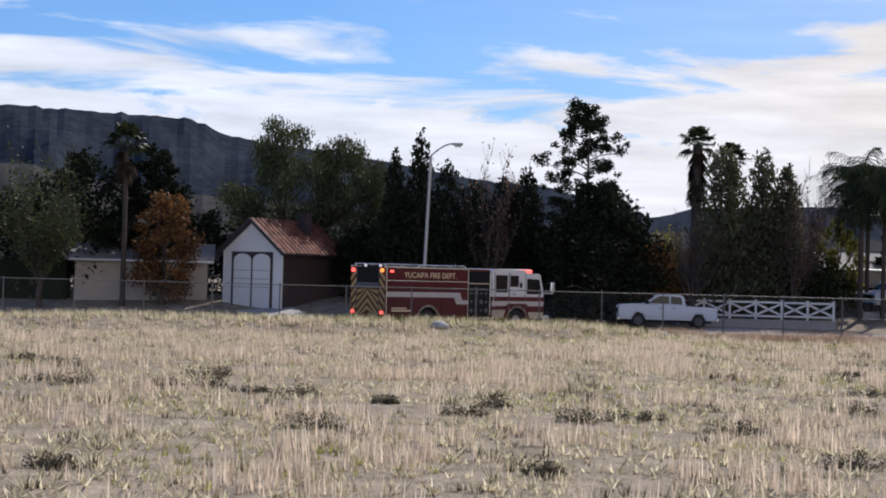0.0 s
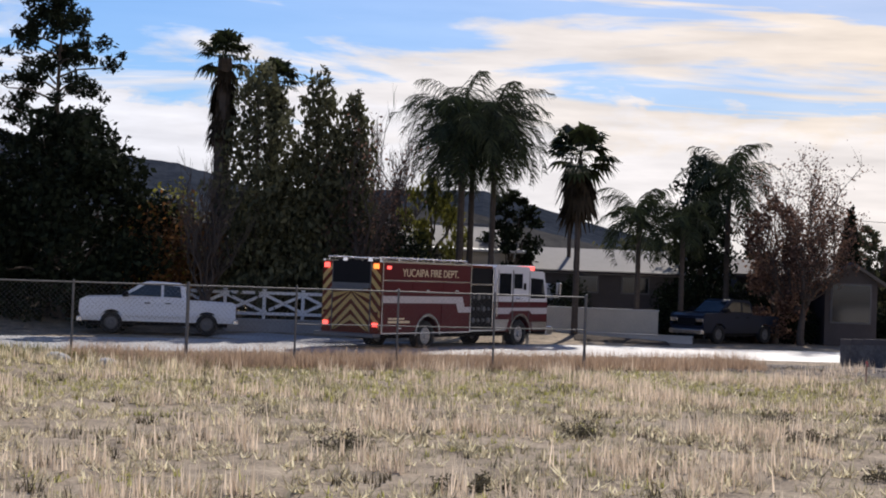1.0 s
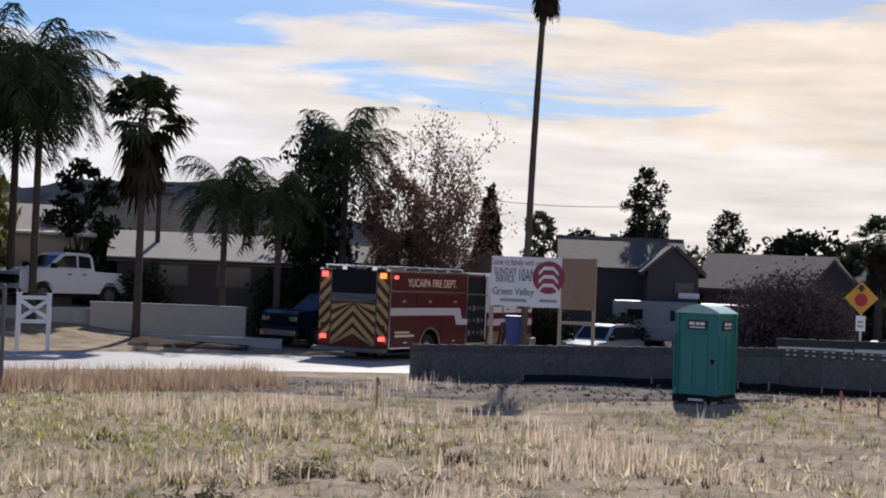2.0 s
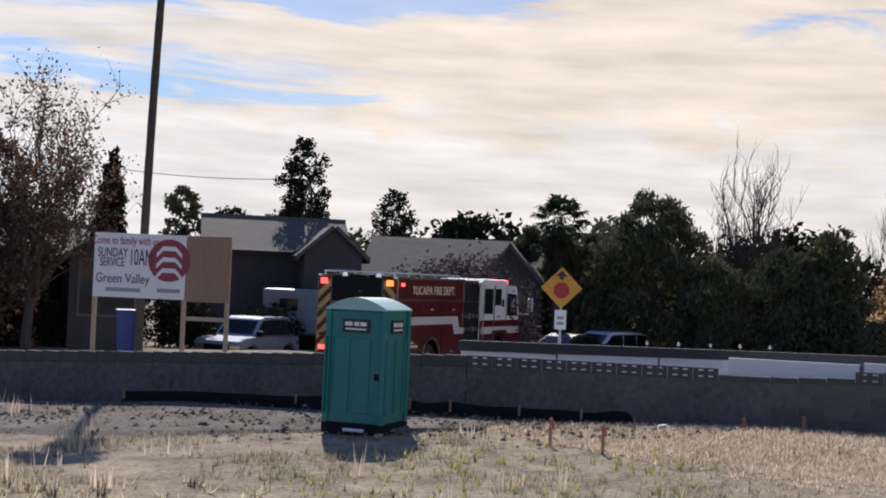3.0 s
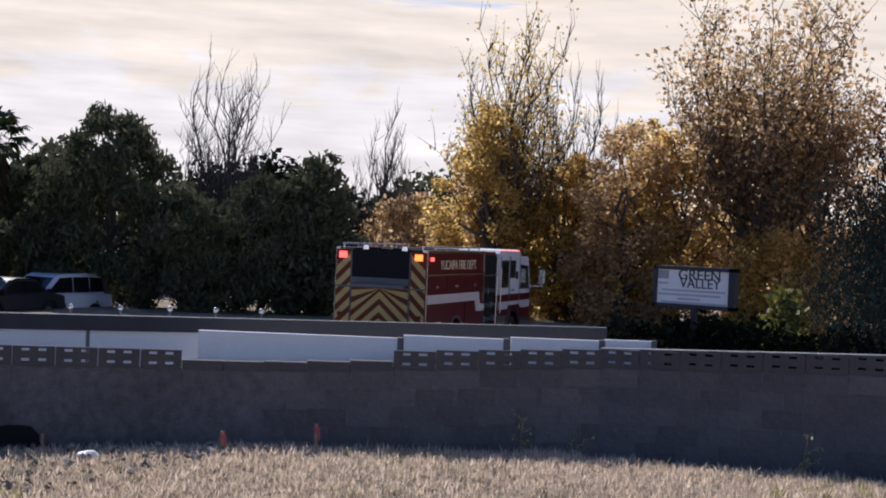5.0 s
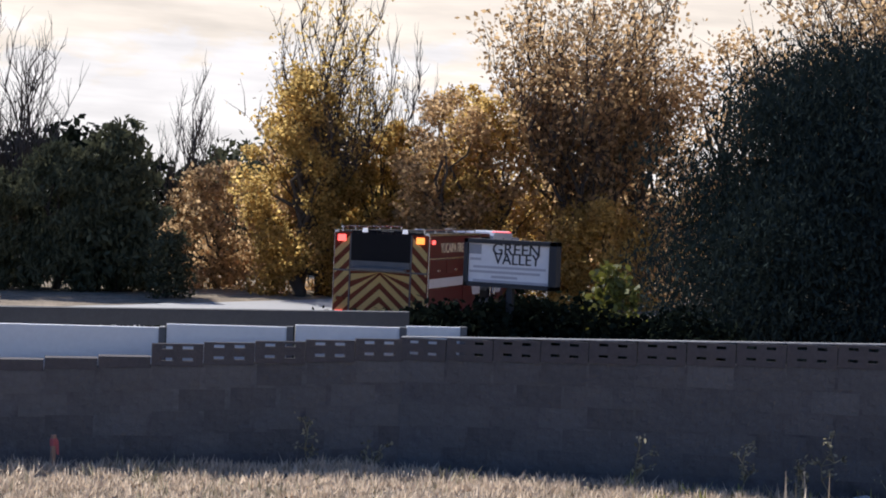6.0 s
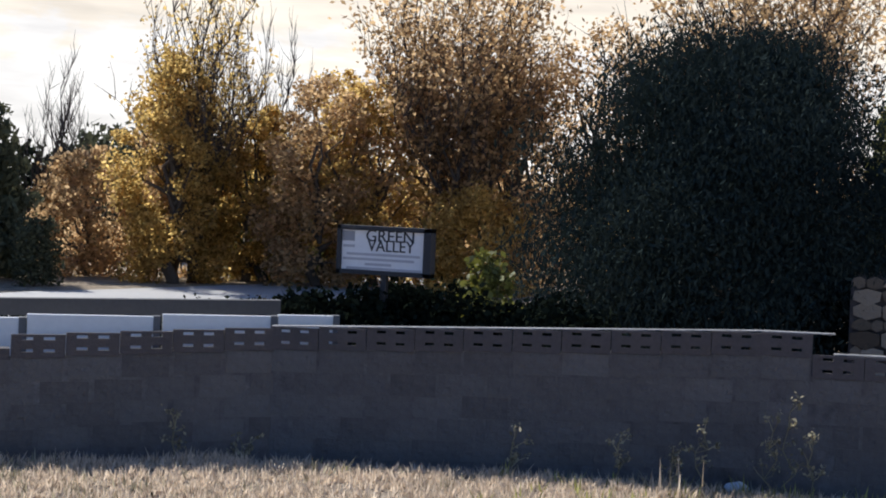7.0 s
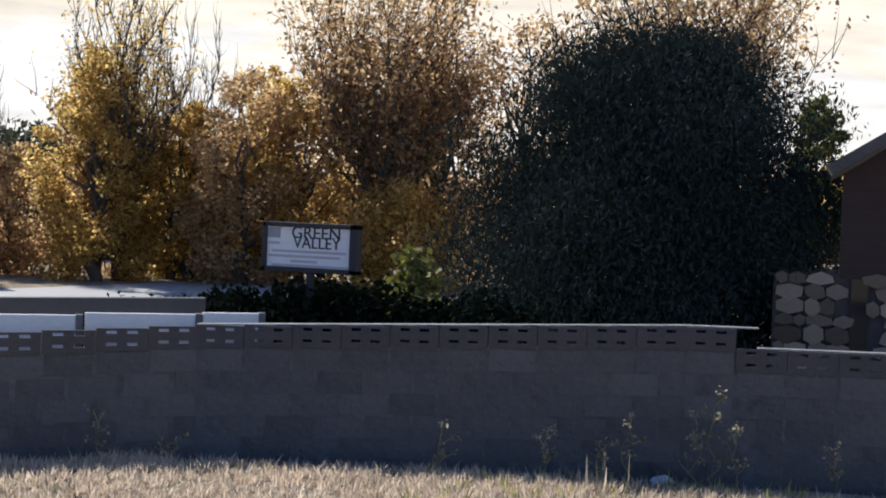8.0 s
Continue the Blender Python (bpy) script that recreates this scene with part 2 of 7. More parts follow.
M_YELLOW = material("reflective_yellow", (0.74, 0.58, 0.25), 0.5, vary=0.12, scale=4, gloss=0.3)
M_CHEV_RED = material("reflective_red", (0.115, 0.024, 0.010), 0.5, vary=0.14, scale=4, gloss=0.2)
M_LAMP_RED = material("lit_red_lamp", (0.5, 0.02, 0.02), 0.4, glow=(1.0, 0.10, 0.08), glow_power=2.4)
M_LAMP_AMBER = material("lit_amber_lamp", (0.5, 0.15, 0.02), 0.4, glow=(1.0, 0.28, 0.05), glow_power=1.8)
M_LAMP_WHITE = material("clear_lamp", (0.7, 0.7, 0.75), 0.2, glow=(1.0, 0.97, 0.95), glow_power=0.4)
M_GOLD = material("gold_leaf_letters", (0.75, 0.62, 0.42), 0.5, vary=0.1, scale=6)
M_TEAL = material("teal_plastic", (0.012, 0.17, 0.165), 0.45, vary=0.12, scale=1.6, bump=0.1, bump_scale=25)
M_TEAL_ROOF = material("pale_teal_roof", (0.30, 0.47, 0.46), 0.4, vary=0.1, scale=3)
M_PLY = material("weathered_plywood", (0.28, 0.19, 0.13), 0.85, vary=0.2, scale=1.5, stretch=(1, 1, 0.2))
M_LUMBER = material("pale_lumber", (0.40, 0.32, 0.23), 0.85, vary=0.2, scale=2.5, stretch=(4, 4, 0.5))
M_BANNER = material("white_vinyl_banner", (0.76, 0.75, 0.77), 0.6, vary=0.06, scale=2)
M_CARAVAN = material("grey_caravan_skin", (0.24, 0.25, 0.27), 0.5, vary=0.15, scale=1.5)
M_INK = material("black_print", (0.03, 0.03, 0.035), 0.7, vary=0.1, scale=8)
M_MAROON = material("maroon_print", (0.27, 0.05, 0.075), 0.7, vary=0.08, scale=6)
M_SIGN_YELLOW = material("amber_sign_sheet", (0.62, 0.30, 0.03), 0.5, vary=0.07, scale=5)
M_SIGN_RED = material("red_sign_sheet", (0.40, 0.025, 0.03), 0.5, vary=0.08, scale=5)
M_GREY_PRINT = material("grey_print", (0.30, 0.30, 0.33), 0.7, vary=0.1, scale=8)
M_BLUE_BIN = material("blue_plastic", (0.02, 0.045, 0.20), 0.5, vary=0.15, scale=3)
M_STONE = material("flagstone", (0.15, 0.115, 0.085), 0.9, vary=0.4, scale=4, piece=0.7, second=(0.36, 0.29, 0.22), bump=0.5, bump_scale=25, gloss=0.1)
M_STAKE = material("survey_stake_wood", (0.34, 0.22, 0.16), 0.85, vary=0.2, scale=6)
M_PINK_TAPE = material("pink_marking_tape", (0.42, 0.10, 0.11), 0.6, vary=0.2, scale=8)
M_TAPE = material("yellow_tape", (0.66, 0.55, 0.20), 0.6, vary=0.1, scale=8)
# near black: the backlit shade of these shrubs is put into the leaf colour
M_HEDGE = material("silhouette_hedge", (0.008, 0.011, 0.008), 0.95, vary=0.5, scale=1.2, island=0.5, second=(0.020, 0.026, 0.017), through_light=0.05, gloss=0.0)
M_WATER_WHITE = material("pale_litter", (0.70, 0.70, 0.72), 0.6, vary=0.1, scale=6)


# ---------------------------------------------------------------- building helpers
def thing(name, x=0, y=0, z=0, turn=0, label="", category="", group="", kind=""):
    ob = new(name)
    ob.empty_display_size = 0.2
    ob.matrix_basis = pose(x, y, z, 0, 0, turn)
    return tagged(ob, label, category, group, kind)


def part(name, bm, mat, parent=None, label="", smooth=False):
    me = bpy.data.meshes.new(name)
    bm.to_mesh(me)
    bm.free()
    me.materials.append(mat)
    if smooth:
        for p in me.polygons:
            p.use_smooth = True
    ob = new(name, me)
    ob.parent = parent
    return tagged(ob, label)


def raw(name, verts, faces, mat, parent=None, label=""):
    me = bpy.data.meshes.new(name)
    me.from_pydata(verts, [], faces)
    me.materials.append(mat)
    ob = new(name, me)
    ob.parent = parent
    return tagged(ob, label)


def B():
    return bmesh.new()


def box(bm, x0, x1, y0, y1, z0, z1, bevel=0.0, m=None):
    r = bmesh.ops.create_cube(bm, size=1.0, matrix=Matrix.LocRotScale(((x0 + x1) / 2, (y0 + y1) / 2, (z0 + z1) / 2), None, (abs(x1 - x0), abs(y1 - y0), abs(z1 - z0))))
    vs = r["verts"]
    if bevel:
        es = list({e for v in vs for e in v.link_edges})
        r = bmesh.ops.bevel(bm, geom=es, offset=bevel, segments=2, affect="EDGES", profile=0.6)
        vs = list({v for f in r["faces"] for v in f.verts} | {v for v in vs if v.is_valid})
    if m is not None:
        bmesh.ops.transform(bm, matrix=m, verts=[v for v in vs if v.is_valid])
    return bm


def cyl(bm, p, q, r0, r1=None, sides=10):
    p, q = Vector(p), Vector(q)
    d = q - p
    m = Matrix.Translation((p + q) / 2) @ d.to_track_quat("Z", "Y").to_matrix().to_4x4()
    bmesh.ops.create_cone(bm, cap_ends=True, segments=sides, radius1=r0, radius2=r0 if r1 is None else r1, depth=d.length, matrix=m)
    return bm


def slab(bm, outline, thick, m=None):
    """A prism: an outline in x and z, thick along y, centred on y = 0."""
    a = [bm.verts.new((x, -thick / 2, z)) for x, z in outline]
    b = [bm.verts.new((x, thick / 2, z)) for x, z in outline]
    n = len(outline)
    bm.faces.new(a)
    bm.faces.new(b[::-1])
    for i in range(n):
        bm.faces.new((a[i], b[i], b[(i + 1) % n], a[(i + 1) % n]))
    if m is not None:
        bmesh.ops.transform(bm, matrix=m, verts=a + b)
    bmesh.ops.recalc_face_normals(bm, faces=bm.faces)
    return bm


def words(name, text, size, mat, parent, m, label="", depth=0.004, spread=1.0):
    cu = bpy.data.curves.new(name, "FONT")
    cu.body, cu.size, cu.extrude, cu.align_x, cu.align_y = text, size, depth, "CENTER", "CENTER"
    tmp = new(name, cu)
    me = bpy.data.meshes.new_from_object(tmp.evaluated_get(bpy.context.evaluated_depsgraph_get()))
    bpy.data.objects.remove(tmp)
    me.materials.clear()
    me.materials.append(mat)
    ob = new(name, me)
    ob.parent = parent
    ob.matrix_basis = m @ Matrix.Diagonal((spread, 1, 1, 1))
    return tagged(ob, label)


def smooth_step(a, b, v):
    v = min(1.0, max(0.0, (v - a) / (b - a)))
    return v * v * (3 - 2 * v)


WALL = [(35.4, 84.2), (41.0, 75.6), (44.6, 72.2), (47.0, 69.6), (48.3, 65.6), (49.6, 60.2)]


def wall_x(y):
    return float(np.interp(-y, [-p[1] for p in WALL], [p[0] for p in WALL])) if y < 84 else 36.0


def ground_z(x, y):
    """The field falls a little to the road, and the gardens behind it climb."""
    off = wall_x(y) - x
    heap = (0.07 + 0.07 * smooth_step(64, 69, y)) * smooth_step(0.25, 0.95, off) * smooth_step(5.0, 1.6, off) * smooth_step(76, 71, y) * smooth_step(58, 62, y)
    berm = 0.55 * smooth_step(4.0, 0.6, abs(y - (73.6 + 0.18 * x))) * smooth_step(-26, -14, x) * smooth_step(13, 5, x)
    return heap + berm + lie(x, y)


def lie(x, y):
    dip = -0.42 * smooth_step(45, 84, y) * (1 - smooth_step(33, 41, x - max(0, y - 80) * 0.6))
    dip -= 0.75 * smooth_step(44, 58, x) * smooth_step(72, 82, y)
    climb = 1.3 * smooth_step(95, 106, y) * (1 - smooth_step(24, 40, x))
    rough = 0.035 * noise.noise((x * 0.5, y * 0.5, 0)) + 0.02 * noise.noise((x * 1.7, y * 1.7, 4))
    calm = smooth_step(84, 87, y) * (1 - smooth_step(40, 50, x))
    return dip + climb + rough * (1 - calm) - 0.02


def leaves(name, pts, size, mat, parent, label="", aim=None, longer=1.6, rng=None):
    """Many small leaves, each a bent pair of triangles, at pts."""
    rng = rng or np.random.default_rng(1)
    n = len(pts)
    a = rng.normal(size=(n, 3))
    if aim is not None:
        a = a * 0.45 + np.asarray(aim)
    a /= np.linalg.norm(a, axis=1)[:, None] + 1e-9
    b = np.cross(a, rng.normal(size=(n, 3)))
    b /= np.linalg.norm(b, axis=1)[:, None] + 1e-9
    s = size * rng.uniform(0.55, 1.35, size=(n, 1))
    v = np.empty((n, 4, 3))
    v[:, 0], v[:, 2] = pts - a * s * longer / 2, pts + a * s * longer / 2
    v[:, 1], v[:, 3] = pts + b * s * 0.5, pts - b * s * 0.5
    me = bpy.data.meshes.new(name)
    me.vertices.add(n * 4)
    me.vertices.foreach_set("co", v.reshape(-1))
    me.loops.add(n * 4)
    me.loops.foreach_set("vertex_index", np.arange(n * 4, dtype=np.int32))
    me.polygons.add(n)
    me.polygons.foreach_set("loop_start", np.arange(0, n * 4, 4, dtype=np.int32))
    me.polygons.foreach_set("loop_total", np.full(n, 4, dtype=np.int32))
    me.update(calc_edges=True)
    me.materials.append(mat)
    ob = new(name, me)
    ob.parent = parent
    return tagged(ob, label)


# ---------------------------------------------------------------- ground, road, hills
def ground_material():
    m = material("field_soil", (0.205, 0.160, 0.120), 0.95, vary=0.70, scale=1.5, second=(0.52, 0.43, 0.32), bump=1.0, bump_scale=9, gloss=0.05)
    return m


def build_ground():
    xs = sorted(set([-1500, -700, -300, -150, -90] + [-60 + i * 1.0 for i in range(92)] + [32 + i * 0.5 for i in range(41)] + [53 + i * 1.0 for i in range(33)] + [95, 110, 150, 300, 700, 1500]))
    ys = sorted(set([-600, -200, -80, -30, -10] + [0 + i * 1.0 for i in range(121)] + [58.5 + i * 1.0 for i in range(26)] + [130, 150, 200, 400, 900, 2000]))
    verts = [(x, y, ground_z(x, y)) for y in ys for x in xs]
    w = len(xs)
    faces = [(j * w + i, j * w + i + 1, (j + 1) * w + i + 1, (j + 1) * w + i) for j in range(len(ys) - 1) for i in range(w - 1)]
    g = raw("ground", verts, faces, ground_material())
    tagged(g, "dry straw-coloured field soil with patches of bare earth", "ground", kind="structure")
    for p in g.data.polygons:
        p.use_smooth = True


def strip(name, line, mat, label, category, lift=0.012):
    """A paved strip: a row of (x, y, half width); it follows the ground."""
    verts, faces = [], []
    pts = []
    for (x0, y0, w0), (x1, y1, w1) in zip(line, line[1:]):
        n = max(2, int(math.hypot(x1 - x0, y1 - y0) / 1.5))
        pts += [(x0 + (x1 - x0) * i / n, y0 + (y1 - y0) * i / n, w0 + (w1 - w0) * i / n) for i in range(n)]
    pts.append(line[-1])
    for i, (x, y, w) in enumerate(pts):
        a, b = pts[max(0, i - 1)], pts[min(len(pts) - 1, i + 1)]
        d = Vector((b[0] - a[0], b[1] - a[1], 0)).normalized()
        side = Vector((d.y, -d.x, 0))
        for k in range(7):
            p = Vector((x, y, 0)) + side * w * (k / 3 - 1)
            verts.append((p.x, p.y, ground_z(p.x, p.y) + (lift + 0.05 if 0 < k < 6 else -0.12)))
    for i in range(len(pts) - 1):
        for k in range(6):
            a = i * 7 + k
            faces.append((a, a + 1, a + 8, a + 7))
    ob = raw(name, verts, faces, mat)
    return tagged(ob, label, category, kind="structure")


def build_hills():
    # distance, bearing range, crest height by bearing
    rng = np.random.default_rng(5)
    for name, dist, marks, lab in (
        ("hill", 420.0, [(-40, 40), (-17, 47), (-10, 45.5), (-8.5, 41), (-3, 36), (1, 31), (4, 29), (8, 21), (9.5, 24), (15, 25), (19, 17), (24, 9), (40, 3)], "dark scrub-covered mountain ridge far behind the houses with haze blue in its colour"),
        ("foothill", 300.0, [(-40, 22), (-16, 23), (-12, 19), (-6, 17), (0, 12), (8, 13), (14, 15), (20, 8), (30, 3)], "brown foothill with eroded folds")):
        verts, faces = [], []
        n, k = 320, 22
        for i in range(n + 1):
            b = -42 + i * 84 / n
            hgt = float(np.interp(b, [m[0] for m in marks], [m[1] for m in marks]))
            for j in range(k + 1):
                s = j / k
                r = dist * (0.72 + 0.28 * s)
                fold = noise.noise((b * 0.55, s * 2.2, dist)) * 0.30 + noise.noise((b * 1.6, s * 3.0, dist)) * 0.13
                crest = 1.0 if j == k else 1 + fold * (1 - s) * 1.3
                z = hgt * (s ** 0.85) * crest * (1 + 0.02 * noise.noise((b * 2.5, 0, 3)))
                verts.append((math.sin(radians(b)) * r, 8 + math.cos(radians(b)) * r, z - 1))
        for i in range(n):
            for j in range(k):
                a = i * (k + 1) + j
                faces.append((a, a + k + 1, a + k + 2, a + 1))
        # the far ridge's scrub colour is tinted blue for distance haze
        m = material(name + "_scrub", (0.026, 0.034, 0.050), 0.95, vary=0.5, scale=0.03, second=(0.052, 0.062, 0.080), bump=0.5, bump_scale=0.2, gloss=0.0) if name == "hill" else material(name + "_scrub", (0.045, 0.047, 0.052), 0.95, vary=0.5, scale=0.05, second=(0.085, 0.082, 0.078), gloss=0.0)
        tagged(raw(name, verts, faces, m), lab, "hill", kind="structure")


# ---------------------------------------------------------------- plants
def limb(bm, p, q, r0, r1, rng, steps=4, wander=0.06, sides=7):
    """A bent, tapering limb from p to q. Returns its points."""
    p, q = Vector(p), Vector(q)
    L = (q - p).length
    pts = []
    for i in range(steps + 1):
        s = i / steps
        off = Vector(rng.normal(size=3)) * wander * L * math.sin(math.pi * s) if 0 < i < steps else Vector()
        pts.append(p.lerp(q, s) + off)
    rings = []
    for i, c in enumerate(pts):
        d = (pts[min(i + 1, steps)] - pts[max(i - 1, 0)]).normalized()
        u = d.orthogonal().normalized()
        v = d.cross(u)
        r = r0 + (r1 - r0) * i / steps
        rings.append([bm.verts.new(c + (u * math.cos(a) + v * math.sin(a)) * r) for a in (2 * math.pi * k / sides for k in range(sides))])
    for a, b in zip(rings, rings[1:]):
        for k in range(sides):
            bm.faces.new((a[k], a[(k + 1) % sides], b[(k + 1) % sides], b[k]))
    return pts


def in_clumps(clumps, count, rng, inner=0.35):
    """Points in ellipsoids (x, y, z, rx, ry, rz), thickest towards their skins."""
    vol = np.array([c[3] * c[4] + c[4] * c[5] for c in clumps])
    pick = rng.choice(len(clumps), size=count, p=vol / vol.sum())
    d = rng.normal(size=(count, 3))
    d /= np.linalg.norm(d, axis=1)[:, None]
    r = (inner + (1 - inner) * rng.random(count) ** 0.6)[:, None]
    c = np.array(clumps)[pick]
    return c[:, :3] + d * r * c[:, 3:6] * (1 + 0.12 * rng.normal(size=(count, 1)))


def broad_tree(name, x, y, top, wide, mat, label, seed=1, count=9000, leaf=0.16, low=0.12, lumps=26, gaps=0.85, category="tree", shape=0.5, weep=0.0, bark=None, group="", brush=0.0):
    """A branching tree with a crown of many leaf clumps; low: share of the height that stays bare."""
    rng = np.random.default_rng(seed)
    z0 = ground_z(x, y)
    h = top - z0
    t = thing(name, x, y, z0, 0, label, category, group)
    bm = B()
    fork = h * max(low, 0.15)
    limb(bm, (0, 0, -0.1), (rng.normal() * 0.05 * h, rng.normal() * 0.03 * h, fork), h * 0.026 + 0.03, h * 0.02 + 0.02, rng)
    clumps = []
    for i in range(lumps):
        s = (i + 0.5) / lumps
        zz = h * (low + (0.97 - low) * s)
        prof = max(0.22, (1 - (2 * min(1, 0.24 + 0.76 * s) ** 1.1 - 1) ** 2) ** 0.5)
        ang = i * 2.4 + rng.normal() * 0.4
        rr = wide / 2 * prof * rng.uniform(0.45, 0.98)
        cr = wide * rng.uniform(0.12, 0.21) * (0.6 + 0.4 * prof)
        c = (math.cos(ang) * rr, math.sin(ang) * rr * 0.8, zz - cr * 0.2)
        clumps.append((*c, cr, cr, cr * rng.uniform(0.6, 0.95)))
        if i % 2 == 0:
            limb(bm, (0, 0, fork * rng.uniform(0.8, 1.0) + (zz - fork) * 0.35 * (s > 0.3)), c, h * 0.011 + 0.012, 0.008, rng, wander=0.08, sides=5)
    part("trunk", bm, bark or M_BARK, t, smooth=True)
    pts = in_clumps(clumps, count, rng, 1 - gaps)
    if weep:
        pts[:, 2] -= rng.random(len(pts)) ** 2 * weep * h
        pts[:, 2] = np.maximum(pts[:, 2], low * h * 0.5)
        leaves("crown", pts, leaf, mat, t, aim=(0, 0, -1.0), longer=3.2, rng=rng)
    elif brush:
        leaves("crown", pts, leaf, mat, t, aim=(0, 0, brush), longer=3.4, rng=rng)
    else:
        leaves("crown", pts, leaf, mat, t, rng=rng)
    return t


def conifer(name, x, y, top, wide, mat, label, seed=1, count=6000, leaf=0.14, low=0.04, category="tree", tip=1.0, group=""):
    """A narrow evergreen with whorls that shorten to the tip."""
    rng = np.random.default_rng(seed)
    z0 = ground_z(x, y)
    h = top - z0
    t = thing(name, x, y, z0, 0, label, category, group)
    bm = B()
    limb(bm, (0, 0, -0.1), (rng.normal() * 0.01 * h, 0, h * 0.96), 0.035 * h * 0.6 + 0.03, 0.01, rng, steps=5, wander=0.005)
    clumps = []
    n = int(18 + h * 4)
    for i in range(n):
        s = i / n
        zz = h * (low + (1 - low) * s)
        r = 1.25 * wide / 2 * ((1 - s) ** (0.62 * tip)) * rng.uniform(0.75, 1.12) * (0.75 + 0.25 * math.sin(min(1, s * 5) * math.pi / 2)) + 0.03
        ang = i * 2.4
        c = (math.cos(ang) * r * 0.55, math.sin(ang) * r * 0.55, zz)
        clumps.append((*c, r * 0.55 + 0.05, r * 0.55 + 0.05, h * 0.045 + 0.08))
        if i % 3 == 0:
            limb(bm, (0, 0, zz * 0.95), c, 0.02, 0.006, rng, steps=2, sides=4)
    part("trunk", bm, M_BARK, t, smooth=True)
    pts = in_clumps(clumps, count, rng, 0.2)
    leaves("crown", pts, leaf, mat, t, aim=(0, 0, 0.6), longer=2.2, rng=rng)
    return t


def pine_tree(name, x, y, top, wide, label, seed=1):
    rng = np.random.default_rng(seed)
    z0 = ground_z(x, y)
    h = top - z0
    t = thing(name, x, y, z0, 0, label, "tree")
    bm = B()
    limb(bm, (0, 0, -0.1), (0.02 * h, 0, h * 0.97), 0.2, 0.03, rng, steps=6, wander=0.01)
    clumps = []
    for i in range(44):
        s = 0.28 + 0.72 * (i / 44)
        zz = h * s
        ang = i * 2.4
        reach = wide / 2 * (1.05 - abs(s - 0.62) * 1.25) * rng.uniform(0.45, 1.1)
        if s > 0.9:
            reach *= 0.55
        tip = Vector((math.cos(ang) * reach, math.sin(ang) * reach * 0.8, zz + reach * 0.18))
        limb(bm, (0, 0, zz - 0.1 * h * (1 - s)), tip, 0.05, 0.012, rng, steps=3, sides=5)
        for q in range(3):
            c = Vector((0, 0, zz)).lerp(tip, 0.5 + 0.25 * q)
            r = 0.38 * rng.uniform(0.5, 1.35)
            clumps.append((c[0] + rng.normal() * 0.2, c[1] + rng.normal() * 0.2, c[2] + rng.normal() * 0.22, r * 1.2, r * 1.2, r * 0.95))
    part("trunk", bm, M_BARK, t, smooth=True)
    leaves("crown", in_clumps(clumps, 12000, rng, 0.1), 0.10, M_DARK_LEAF, t, longer=2.6, rng=rng)
    return t


def bare_tree(name, x, y, top, wide, label, seed=1, mat=None, leaf_mat=None, count=0, leaf=0.09, category="tree", shoots=9):
    """A leafless tree: limbs fork three times into fine twigs; a few leaves may hang on."""
    rng = np.random.default_rng(seed)
    z0 = ground_z(x, y)
    h = top - z0
    t = thing(name, x, y, z0, 0, label, category)
    bm = B()
    tips = []
    base = limb(bm, (0, 0, -0.1), (0, 0, h * 0.22), 0.022 * h + 0.02, 0.016 * h + 0.015, rng)
    for i in range(shoots):
        a = i * 2.4 + rng.normal() * 0.3
        s = (i + 0.6) / shoots
        end = Vector((math.cos(a) * wide * 0.34 * (1.1 - 0.5 * s), math.sin(a) * wide * 0.3 * (1.1 - 0.5 * s), h * (0.45 + 0.45 * s)))
        q = limb(bm, (0, 0, h * rng.uniform(0.12, 0.26)), end, 0.007 * h + 0.008, 0.010, rng, wander=0.07, sides=5)
        for j in range(7):
            st = q[1 + j % 4]
            e2 = st + Vector((math.cos(a + rng.normal()) * wide * 0.16, math.sin(a + rng.normal()) * wide * 0.16, h * rng.uniform(0.1, 0.24)))
            q2 = limb(bm, st, e2, max(0.014, h * 0.0026), 0.007, rng, steps=3, wander=0.05, sides=4)
            for k in range(8):
                s3 = q2[1 + k % 3]
                e3 = s3 + Vector((rng.normal() * wide * 0.06, rng.normal() * wide * 0.06, h * rng.uniform(0.04, 0.13)))
                limb(bm, s3, e3, max(0.007, h * 0.0017), 0.004, rng, steps=2, sides=3)
                tips.append(e3)
                tips.append(s3)
    part("branching", bm, mat or M_TWIG, t)
    if count:
        c = np.array([tuple(v) for v in tips])[rng.integers(0, len(tips), count)]
        leaves("foliage", c + rng.normal(size=(count, 3)) * wide * 0.03, leaf, leaf_mat, t, rng=rng)
    return t


def blade_strip(verts, faces, pts, widths, up):
    base = len(verts)
    for i, p in enumerate(pts):
        d = (pts[min(i + 1, len(pts) - 1)] - pts[max(i - 1, 0)]).normalized()
        s = d.cross(up)
        s = s.normalized() if s.length > 1e-4 else Vector((1, 0, 0))
        verts += [tuple(p - s * widths[i]), tuple(p + s * widths[i])]
    for i in range(len(pts) - 1):
        a = base + i * 2
        faces.append((a, a + 1, a + 3, a + 2))


